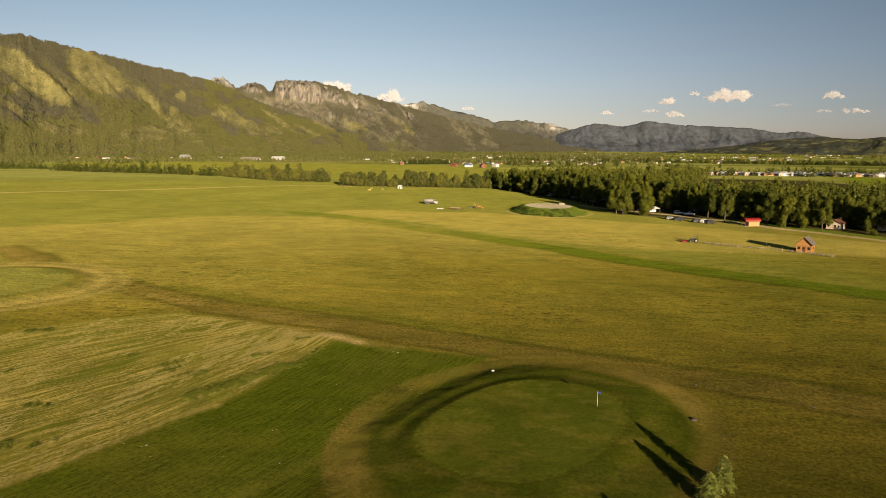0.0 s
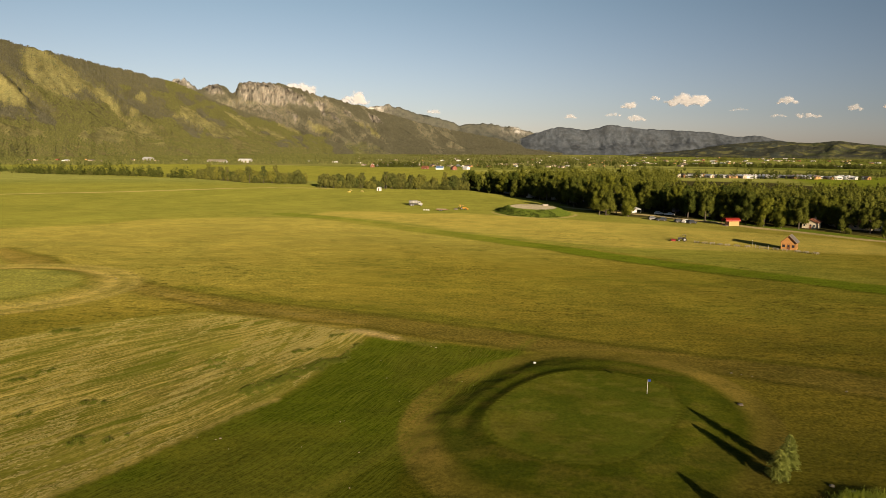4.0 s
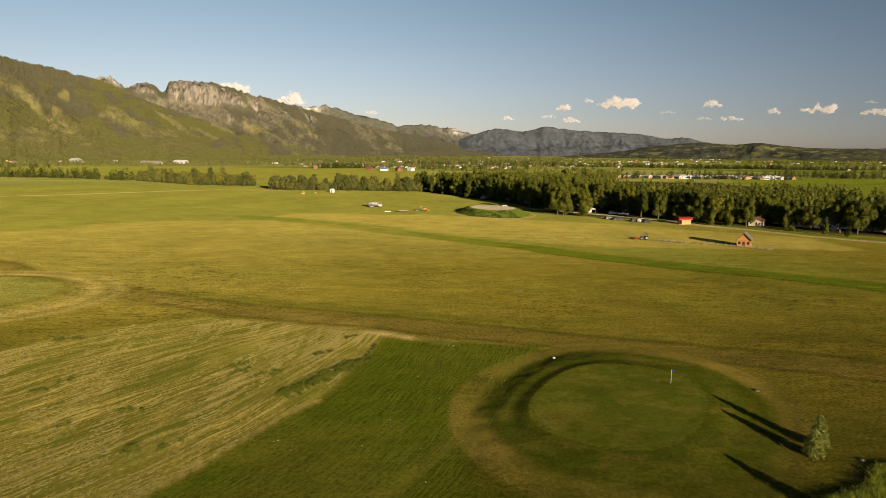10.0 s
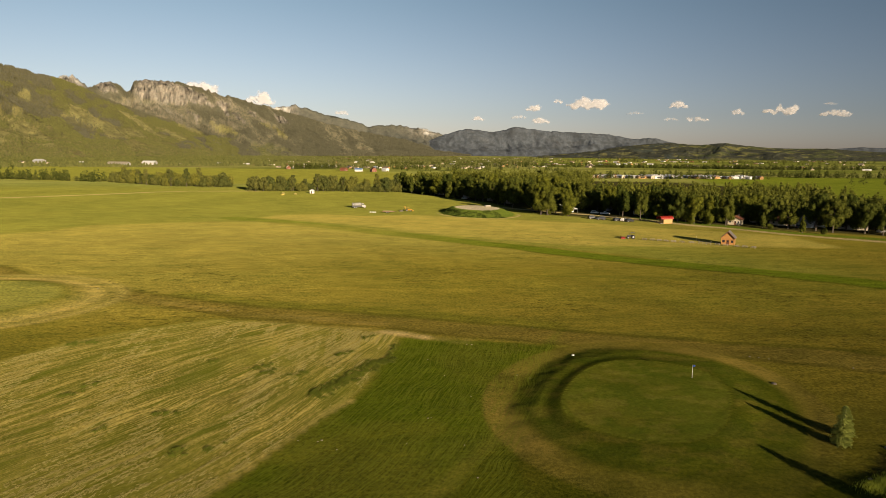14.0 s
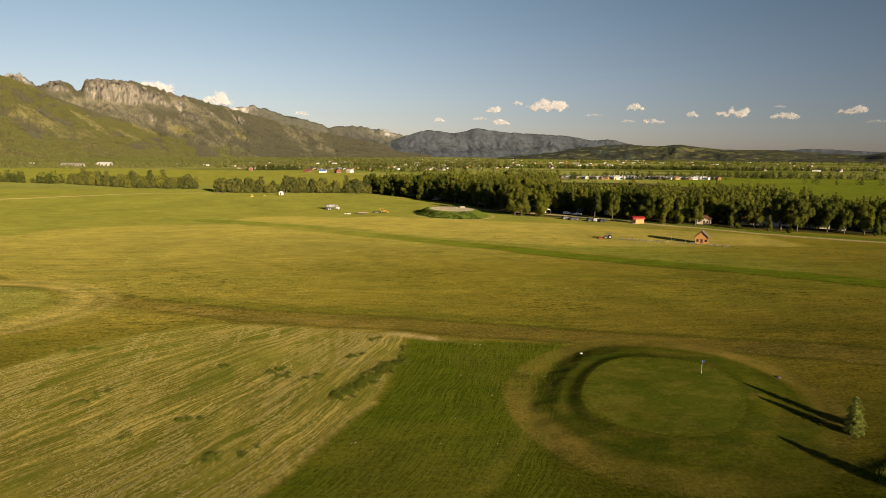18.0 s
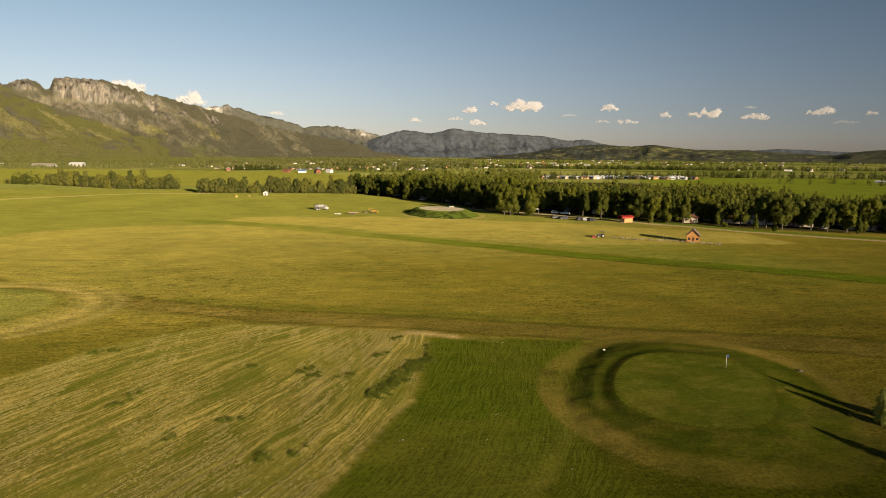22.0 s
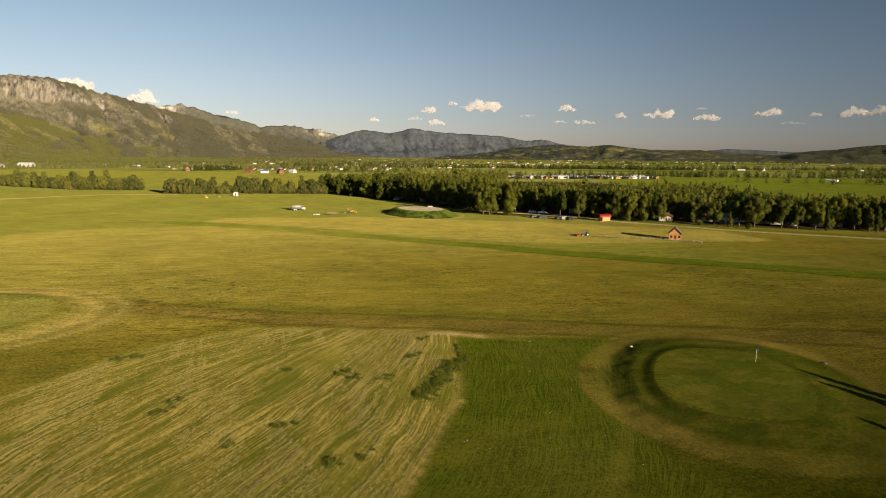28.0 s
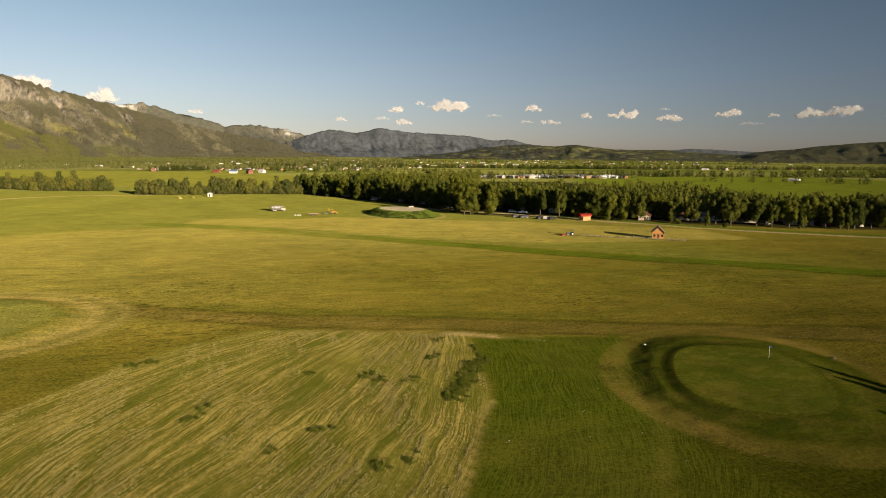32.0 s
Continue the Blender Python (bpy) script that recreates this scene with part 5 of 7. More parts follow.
# ---- rough grass, hay and weeds ----
def build_windrows():
    """Ragged rows of cut straw along the mower's way."""
    r = np.random.default_rng(8)
    pts = []
    for x0 in np.arange(-118, -12, 0.66):
        x0 = x0 + r.uniform(-0.45, 0.45)
        y = np.arange(38, 124, 0.13)
        x = x0 + row_shift(x0, y - 80)
        x = x - row_drift(x, y) * 1.15
        heap = r.choice((0.55, 0.75, 1.15)) * (0.3 + 0.7 * smooth(0.36, 0.6, fbm(x * 0.16, y * 0.06, 4, 17))) * smooth(0.24, 0.58, fbm(x * 0.9, y * 0.10, 3, 19))
        ok = inside(x, y, HAY, 0.8) * heap > r.uniform(0.34, 1.1, len(x))
        x, y, heap = x[ok], y[ok], heap[ok]
        n = len(x)
        if not n:
            continue
        for layer in range(3):
            px, py = x + r.normal(size=n) * 0.085, y + r.normal(size=n) * 0.2
            z = height(px, py) + r.uniform(0.006, 0.014 + 0.026 * heap, n)
            p = np.c_[px, py, z]
            ang = 1.05 + r.normal(size=n) * 0.45
            a = np.c_[np.cos(ang), np.sin(ang), r.normal(size=n) * 0.05] * r.uniform(0.07, 0.24, n)[:, None]
            b = np.c_[-np.sin(ang), np.cos(ang), r.uniform(0.1, 0.9, n)] * r.uniform(0.014, 0.032, n)[:, None]
            pts.append(np.stack([p - a - b, p + a - b * 0.6, p + a * 0.9 + b, p - a * 0.8 + b], 1))
    co, f = quads(np.concatenate(pts))
    tagged(new("cut_hay", mesh_arrays("cut_hay", co, f, M_straw)), "ragged rows of cut pale straw in the stubble", "hay", kind="stuff")


build_windrows()


def tufts(name, label, spots, material, seed, blade, up, category="grass"):
    """Clumps of blades: spots are x, y, spread, blades."""
    r = np.random.default_rng(seed)
    pts = []
    for x, y, spread, n in spots:
        px, py = x + r.normal(size=n) * spread, y + r.normal(size=n) * spread
        z = height(px, py)
        a = r.uniform(0, 6.28, n)
        h = up * r.uniform(0.5, 1.3, n) * np.exp(-0.5 * ((px - x) ** 2 + (py - y) ** 2) / (2.5 * spread ** 2))
        side = np.c_[np.cos(a), np.sin(a), np.zeros(n)] * blade * r.uniform(0.6, 1.4, n)[:, None]
        lean = np.c_[r.normal(size=n), r.normal(size=n), np.zeros(n)] * 0.35 * h[:, None]
        p = np.c_[px, py, z - 0.02]
        top = p + lean + np.c_[np.zeros(n), np.zeros(n), h]
        pts.append(np.stack([p - side, p + side, top + side * 0.5, top - side * 0.5], 1))
    co, f = quads(np.concatenate(pts))
    return tagged(new(name, mesh_arrays(name, co, f, material)), label, category, kind="stuff")


def bush_row(pts, count, width, r):
    return [(x + r.gauss(0, width), y + r.gauss(0, width), r.uniform(0.16, 0.36), r.randint(40, 80)) for x, y in row(pts[0], pts[1], count, 0.0, r)]


wr = random.Random(12)
weeds = []
HEDGE = [(-31.0, 80.6), (-28.8, 84.2), (-26.3, 89.0), (-23.6, 93.0), (-21.5, 94.3)]
for a, b in zip(HEDGE, HEDGE[1:]):
    weeds += bush_row([a, b], 46, 0.75, wr)
weeds += bush_row([(-21.6, 95), (-20.5, 103)], 14, 0.4, wr)
for x, y, n in ((-28.6, 98.8, 9), (-40, 92.7, 11), (-38.4, 90.2, 6), (-47.5, 95.9, 5), (-44.2, 64.8, 8), (-40.2, 65.7, 5), (-48.4, 75.6, 8), (-25.2, 107.6, 6), (-33.9, 89.1, 5), (-61.3, 86.2, 6), (-63, 83.1, 6), (-72.8, 106.2, 11), (-70, 107.4, 7), (-55, 71, 4)):
    weeds += bush_row([(x - 0.9, y - 0.6), (x + 0.9, y + 0.6)], n, 0.5, wr)
tufts("field_weeds", "dark leafy weeds left standing in the hay field", weeds, M_bush, 81, 0.030, 0.24, "weeds")
tall = [(x, y, rng.uniform(0.4, 0.9), rng.randint(190, 300)) for x, y in row((25.0, 50.5), (36, 58.0), 60, 1.6, rng)]
tufts("tall_grass", "patch of tall bright green grass and willow shoots", tall, M_weed, 82, 0.022, 0.55)
pad_weeds = []
for _ in range(330):
    a, q = rng.uniform(0, 6.28), rng.uniform(0.70, 1.02)
    if math.cos(a) > 0.55:
        continue
    pad_weeds.append((29 + 20 * q * math.cos(a), 356 + 28 * q * math.sin(a), rng.uniform(0.5, 1.0), 22))
tufts("pad_grass", "tall weedy grass on the bank of the gravel pad", pad_weeds, M_pad_weed, 83, 0.10, 0.55)


def build_rough():
    """Grass tufts standing in the unmown part of the meadow."""
    r = np.random.default_rng(9)
    n = 120000
    x, y = r.uniform(-95, 75, n), 45 + 140 * r.random(n) ** 1.3
    d = green_d(x, y)
    open_ = (d > 1.95) & ((y > 95) | (x < -45)) & (inside(x, y, HAY, 1.0) < 0.1) & (y - 1.2 * x > 60 + 75 * smooth(-30, 0, x) - 400 * smooth(-8, 4, x)) & (green2_d(x, y) > 1.75) & (near_line(x, y, TRACK, 5, 1) < 0.3)
    keep = open_ & (smooth(0.4, 0.65, fbm(x * 0.09, y * 0.09, 4, 27)) > r.random(n) * 1.1)
    x, y = x[keep], y[keep]
    n = len(x)
    z = height(x, y)
    a = r.uniform(0, 6.28, n)
    h = r.uniform(0.04, 0.11, n)
    side = np.c_[np.cos(a), np.sin(a), np.zeros(n)] * r.uniform(0.05, 0.14, n)[:, None]
    lean = np.c_[r.normal(size=n), r.normal(size=n), np.zeros(n)] * 0.06
    p = np.c_[x, y, z - 0.02]
    top = p + lean + np.c_[np.zeros(n), np.zeros(n), h]
    co, f = quads(np.stack([p - side, p + side, top + side * 0.4, top - side * 0.4], 1))
    tagged(new("meadow_grass", mesh_arrays("meadow_grass", co, f, M_meadow)), "short tufts of dry and green meadow grass", "grass", kind="stuff")


M_meadow = foliage("meadow_tufts", [(0.06, 0.06, 0.010), (0.115, 0.10, 0.016), (0.18, 0.15, 0.028)], 0.3)
build_rough()

# ---- the green's furniture ----
def build_flag(x, y):
    t = thing("flagstick", "white golf flagstick with a dark blue flag", "flagstick")
    bm = bmesh.new()
    tube(bm, (0, 0, -0.1), (0, 0, 2.25), 0.022, 0.014, 8)
    part("pole", bm, M_white, t)
    bm = bmesh.new()
    cols = 7
    rows_ = [[bm.verts.new((0.015 + 0.42 * i / (cols - 1), 0.05 * math.sin(i * 1.3) * i / cols, z - 0.03 * i / cols)) for i in range(cols)] for z in (2.22, 1.86)]
    for i in range(cols - 1):
        bm.faces.new((rows_[0][i], rows_[0][i + 1], rows_[1][i + 1], rows_[1][i]))
    bmesh.ops.solidify(bm, geom=bm.faces[:], thickness=0.008)
    part("flag", bm, M_flag, t, "dark blue cloth flag")
    bm = bmesh.new()
    bmesh.ops.create_circle(bm, cap_ends=True, segments=20, radius=0.075, matrix=Matrix.Translation((0, 0, 0.012)))
    part("cup", bm, M_dark, t, "dark round cup")
    put(t, x, y, 0, 0.86)


build_flag(20.44, 81.9)


def stone(name, label, x, y, r, seed, material, category="stone", flat=0.6, group=""):
    bm = bmesh.new()
    bmesh.ops.create_icosphere(bm, subdivisions=2, radius=r)
    for v in bm.verts:
        n = noise.noise(v.co * (1.6 / r) + Vector((seed * 3.1, 0, 0)))
        v.co *= 1 + 0.35 * n
        v.co.z *= flat
    ob = part(name, bm, material, None, "", True)
    tagged(ob, label, category, group)
    return put(ob, x, y, seed * 47.0, 1.0, r * flat * 0.35)


stone("marker_stone", "white painted marker stone on the bank", 7.3, 95.1, 0.24, 1, M_white)
stone("burrow_mound", "small dark mound of dug earth", 31.5, 80.3, 0.40, 2, M_bark, "mound", 0.35)
for i, (x, y, r) in enumerate(((35.0, 92.5, 0.22), (37.4, 91.2, 0.16), (36.2, 92.0, 0.14), (47.5, 86, 0.2), (4.6, 112, 0.14), (-86.5, 149.5, 0.25), (-53, 127.6, 0.2), (27.5, 53.2, 0.45), (25.6, 54.2, 0.3), (32.5, 60.6, 0.4), (34, 59.6, 0.3))):
    stone("field_stone", "small pale stone lying in the grass", x, y, r * 0.65, i + 3, M_rock, group="stones in the grass")


for i, (x, y, r) in enumerate(((-3.3, 86.8, 0.15), (-1.7, 85.4, 0.13), (-11, 78.9, 0.16), (-17.1, 72.1, 0.2), (-31.8, 66.9, 0.13), (-36.3, 62.8, 0.15), (-13.2, 57.3, 0.17), (-13.6, 64.6, 0.16), (-29.2, 66.8, 0.24), (-29.6, 66.5, 0.16), (-7.8, 102.1, 0.3), (-8.6, 102.5, 0.2), (-15.6, 94.7, 0.14), (-13.7, 87.3, 0.15), (-19.9, 65.4, 0.13), (-27.4, 64.4, 0.12), (-16.7, 72.4, 0.13))):
    stone("earth_clod", "pale dry clod of earth in the mown grass", x, y, r * 0.5, i + 40, M_clod, "clod", 0.5, "clods in the mown grass")

# ---- buildings ----
def house(name, label, category, w, d, eave, ridge, wall, roof, over=0.4, doors=((0.0,),), win=2, chimney=False, group="", siding=False, trim=None):
    """A gabled house: the gable faces -y, the ridge runs along y."""
    t = thing(name, label, category, group)
    bm = bmesh.new()
    prism(bm, [(-w / 2, -0.6), (w / 2, -0.6), (w / 2, eave), (0, ridge), (-w / 2, eave)], -d / 2, d / 2)
    body = part("wall", bm, wall, t)
    rise = (ridge - eave) / (w / 2)
    roof_ob = None
    for s in (-1, 1):
        bm = bmesh.new()
        e = w / 2 + over
        a = [(0, ridge + 0.06), (s * e, ridge + 0.06 - rise * e), (s * e, ridge + 0.20 - rise * e), (0, ridge + 0.22)]
        prism(bm, a, -d / 2 - over, d / 2 + over)
        roof_ob = part("roof", bm, roof, t)
    if siding:
        z = 0.1
        while z < ridge - 0.3:
            half = w / 2 if z < eave else (ridge - z) / rise
            bm = bmesh.new()
            box(bm, -half, half, -d / 2 - 0.05, -d / 2 - 0.002, z, z + 0.24, 0.02)
            part("board", bm, wall, body)
            if z < eave:
                bm = bmesh.new()
                box(bm, w / 2 + 0.002, w / 2 + 0.05, -d / 2, d / 2, z, z + 0.24, 0.02)
                part("board", bm, wall, body)
            z += 0.28
    trim = trim or M_white
    for i in range(len(doors)):
        dx = doors[i][0]
        bm = bmesh.new()
        box(bm, dx - 0.55, dx + 0.55, -d / 2 - 0.09, -d / 2 - 0.06, 0.0, 2.15)
        fr = part("door_frame", bm, trim, t)
        bm = bmesh.new()
        box(bm, dx - 0.45, dx + 0.45, -d / 2 - 0.12, -d / 2 - 0.092, 0.05, 2.05, 0.01)
        part("door", bm, M_trim, t)
        bm = bmesh.new()
        box(bm, dx - 0.28, dx + 0.28, -d / 2 - 0.13, -d / 2 - 0.122, 1.15, 1.85)
        part("door_pane", bm, M_glass, t)
    spots = [(-w / 2 + w * (0.5 + i) / win) for i in range(win)]
    for x in spots:
        if any(abs(x - q[0]) < 1.0 for q in doors):
            continue
        bm = bmesh.new()
        box(bm, x - 0.5, x + 0.5, -d / 2 - 0.09, -d / 2 - 0.06, 0.95, 2.05)
        fr = part("window", bm, trim, t)
        bm = bmesh.new()
        box(bm, x - 0.4, x + 0.4, -d / 2 - 0.11, -d / 2 - 0.092, 1.05, 1.95)
        part("pane", bm, M_glass, fr)
    for s in (-1, 1):
        for k in range(max(1, int(d / 4))):
            y = -d / 2 + d * (k + 0.5) / max(1, int(d / 4))
            bm = bmesh.new()
            box(bm, s * (w / 2 + 0.065), s * (w / 2 + 0.09), y - 0.6, y + 0.6, 0.95, 1.95)
            fr = part("window", bm, trim, t)
            bm = bmesh.new()
            box(bm, s * (w / 2 + 0.092), s * (w / 2 + 0.11), y - 0.48, y + 0.48, 1.05, 1.85)
            part("pane", bm, M_glass, fr)
    if chimney:
        bm = bmesh.new()
        box(bm, w * 0.15, w * 0.15 + 0.6, d * 0.1, d * 0.1 + 0.6, eave, ridge + 0.9)
        part("chimney", bm, M_shingle, roof_ob)
    return t


def cottage(name, label, category, w, d, eave, ridge, wall, roof, group=""):
    """A far house: gabled walls, two roof slopes, a door and two windows."""
    t = thing(name, label, category, group)
    bm = bmesh.new()
    prism(bm, [(-w / 2, -0.6), (w / 2, -0.6), (w / 2, eave), (0, ridge), (-w / 2, eave)], -d / 2, d / 2)
    part("wall", bm, wall, t)
    rise, e = (ridge - eave) / (w / 2), w / 2 + 0.5
    bm = bmesh.new()
    prism(bm, [(0, ridge + 0.06), (e, ridge + 0.06 - rise * e), (e, ridge + 0.26 - rise * e), (0, ridge + 0.28), (-e, ridge + 0.26 - rise * e), (-e, ridge + 0.06 - rise * e)], -d / 2 - 0.5, d / 2 + 0.5)
    part("roof", bm, roof, t)
    bm = bmesh.new()
    box(bm, -0.5, 0.5, -d / 2 - 0.08, -d / 2 - 0.004, 0.0, 2.1, 0.02)
    part("door", bm, M_trim, t)
    for s in (-1, 1):
        bm = bmesh.new()
        box(bm, s * (w / 2 + 0.004), s * (w / 2 + 0.08), -d * 0.25, d * 0.25, 0.9, 2.0, 0.02)
        part("window", bm, M_glass, t)
    return t


def build_cabin():
    c = house("log_cabin", "small honey-coloured wooden cabin with a grey gable roof", "cabin", 5.0, 6.0, 3.1, 5.5, M_log, M_metal_roof, 0.5, ((0.0,),), 3, siding=True, trim=M_trim)
    for s in (-1, 1):
        bm = bmesh.new()
        box(bm, s * 2.5 - 0.12, s * 2.5 + 0.12, -3.12, -2.9, -0.3, 3.1, 0.02)
        part("corner_post", bm, M_log, c)
        bm = bmesh.new()
        e, rise = 3.0, 2.4 / 2.5
        prism(bm, [(0, 5.44), (s * e, 5.44 - rise * e), (s * e, 5.72 - rise * e), (0, 5.72)], -3.60, -3.53)
        part("barge_board", bm, M_trim, c)
    bm = bmesh.new()
    box(bm, -1.2, 1.2, -3.9, -3.1, -0.2, 0.14, 0.02)
    part("step", bm, M_grey_wood, c)
    put(c, 109.2, 236.8, -33, 0.9)


build_cabin()


def build_table():
    t = thing("picnic_table", "weathered pale wooden picnic table", "picnic table", "picnic tables by the cabin")
    for y in (-0.30, -0.10, 0.10, 0.30):
        bm = bmesh.new()
        box(bm, -0.95, 0.95, y - 0.09, y + 0.09, 0.72, 0.765, 0.006)
        part("top_board", bm, M_grey_wood, t)
    for s in (-1, 1):
        bm = bmesh.new()
        box(bm, -0.95, 0.95, s * 0.72 - 0.13, s * 0.72 + 0.13, 0.42, 0.46, 0.006)
        part("bench", bm, M_grey_wood, t)
    for x in (-0.65, 0.65):
        for s in (-1, 1):
            bm = bmesh.new()
            tube(bm, (x, s * 0.18, 0.72), (x, s * 0.62, 0.0), 0.045, 0.045, 6)
            part("leg", bm, M_grey_wood, t)
        bm = bmesh.new()
        box(bm, x - 0.02, x + 0.02, -0.8, 0.8, 0.37, 0.42)
        part("cross_bar", bm, M_grey_wood, t)
    return t


table_ob = None
for i, (x, y) in enumerate(((80.2, 247.0), (82.7, 245.2), (84.9, 243.9), (86.9, 242.0), (89.0, 240.4), (91.8, 238.9), (94.8, 237.4), (102.6, 232.4), (104.6, 230.2), (107.5, 227.4), (109.4, 225.4), (111.6, 223.6))):
    turn = rng.uniform(-90, 20)
    table_ob = put(build_table(), x, y, turn, 1.0) if table_ob is None else put_copy(table_ob, x, y, turn, 1.0)


def build_swing(x, y, turn):
    t = thing("play_frame", "bare wooden post frame beside the cabin", "frame")
    for px in (-2.4, -0.8, 0.8, 2.4):
        bm = bmesh.new()
        box(bm, px - 0.06, px + 0.06, -0.06, 0.06, -0.3, 1.1 if abs(px) < 2 else 1.5, 0.01)
        part("post", bm, M_grey_wood, t)
    for z in (0.4, 0.85):
        bm = bmesh.new()
        box(bm, -2.4, 2.4, -0.12, -0.062, z, z + 0.12, 0.01)
        part("rail", bm, M_grey_wood, t)
    put(t, x, y, turn)
    p = thing("flag_pole", "slim pale bare pole in the grass", "pole")
    bm = bmesh.new()
    tube(bm, (0, 0, -0.3), (0, 0, 2.6), 0.05, 0.03, 8)
    part("shaft", bm, M_grey_wood, p)
    bm = bmesh.new()
    bmesh.ops.create_uvsphere(bm, u_segments=8, v_segments=6, radius=0.08, matrix=Matrix.Translation((0, 0, 2.65)))
    part("finial", bm, M_white, p)
    put(p, x - 2.2, y + 2.6)


build_swing(98.6, 234.4, -55)


def wheel(parent, x, y, r, w):
    bm = bmesh.new()
    bmesh.ops.create_cone(bm, cap_ends=True, segments=18, radius1=r, radius2=r, depth=w, matrix=Matrix.Translation((x, y, r)) @ pose(0, 0, 0, 90))
    bmesh.ops.bevel(bm, geom=[e for e in bm.edges if len(e.link_faces) == 2 and any(len(f.verts) > 4 for f in e.link_faces)], offset=r * 0.12, segments=2, affect="EDGES")
    tyre = part("wheel", bm, M_tyre, parent)
    bm = bmesh.new()
    s = 1 if y > 0 else -1
    bmesh.ops.create_cone(bm, cap_ends=True, segments=14, radius1=r * 0.58, radius2=r * 0.5, depth=0.03, matrix=Matrix.Translation((x, y + s * (w / 2 + 0.012), r)) @ pose(0, 0, 0, -90 * s))
    part("rim", bm, M_rim, tyre)


def build_car(name, label, paint, pickup=False):
    """A car, nose to +x."""
    t = thing(name, label, "car", "vehicles at the campground")
    L, W = (5.4, 1.9) if pickup else (4.7, 1.85)
    h = L / 2
    bm = bmesh.new()
    low = [(-h, 0.45), (-h + 0.1, 0.32), (h - 0.15, 0.32), (h, 0.5), (h - 0.05, 0.85), (h - 0.3, 1.0), (h - 1.35, 1.08), (-h + 0.1, 1.08), (-h, 0.95)]
    prism(bm, low, -W / 2, W / 2, lambda z: 1.0 if z < 1.0 else 0.96)
    part("body", bm, paint, t)
    bm = bmesh.new()
    back = (-0.55 if pickup else -h + 0.25)
    prism(bm, [(back, 1.08), (h - 1.25, 1.08), (h - 2.0, 1.72), (back + (0.1 if pickup else 0.45), 1.74)], -W / 2 + 0.04, W / 2 - 0.04, lambda z: 1.0 if z < 1.2 else 0.84)
    part("cab", bm, paint, t)
    bm = bmesh.new()
    prism(bm, [(back + 0.2, 1.14), (h - 1.45, 1.14), (h - 2.02, 1.62), (back + (0.25 if pickup else 0.6), 1.62)], -W / 2 + 0.025, W / 2 - 0.025, lambda z: 1.0 if z < 1.2 else 0.868)
    part("window_band", bm, M_glass, t)
    bm = bmesh.new()
    prism(bm, [(h - 1.28, 1.13), (h - 1.22, 1.13), (h - 1.90, 1.64), (h - 1.96, 1.64)], -W / 2 + 0.16, W / 2 - 0.16, lambda z: 1.0 if z < 1.2 else 0.85)
    part("windscreen", bm, M_glass, t)
    if pickup:
        bm = bmesh.new()
        box(bm, -h + 0.12, -0.65, -W / 2 + 0.12, W / 2 - 0.12, 1.082, 1.10)
        part("bed_liner", bm, M_dark, t)
    for s in (-1, 1):
        bm = bmesh.new()
        box(bm, h - 0.06, h + 0.01, s * 0.62 - 0.18, s * 0.62 + 0.18, 0.66, 0.82, 0.02)
        part("headlight", bm, M_white, t)
        bm = bmesh.new()
        box(bm, -h - 0.01, -h + 0.03, s * 0.72 - 0.1, s * 0.72 + 0.1, 0.68, 0.92, 0.01)
        part("tail_light", bm, M_red, t)
    for x in (-h + 0.95, h - 0.95):
        for s in (-1, 1):
            wheel(t, x, s * (W / 2 - 0.11), 0.36, 0.24)
    return t


CARS = [build_car("sedan_car", "dark parked car in the evening shade", M_dark), build_car("pickup_truck", "dark maroon pickup parked on the grass", M_maroon, True),
        build_car("white_car", "white parked car under the trees", M_white), build_car("silver_pickup", "silver pickup parked by the lane", M_silver, True)]
seen_car = [False] * 4
for k, x, y, turn in ((0, 86.2, 331.6, 10), (0, 89.4, 327.5, 170), (0, 96.2, 322.0, 15), (2, 99.2, 321.0, 40), (0, 101.2, 318.6, 20), (2, 97.5, 362.5, -20), (3, 101.8, 357.8, -15), (1, 128, 338, 60), (2, 150, 330, 120),
                      (0, 176, 296, 60), (3, 205, 279, 30), (2, 247, 262, 70), (2, 70, 398, 100), (3, 62, 430, 80), (0, 80, 380, 30), (1, 232, 268, 150), (3, 36, 470, 120), (2, 300, 246, 20)):
    (put_copy if seen_car[k] else put)(CARS[k], x, y, turn)
    seen_car[k] = True


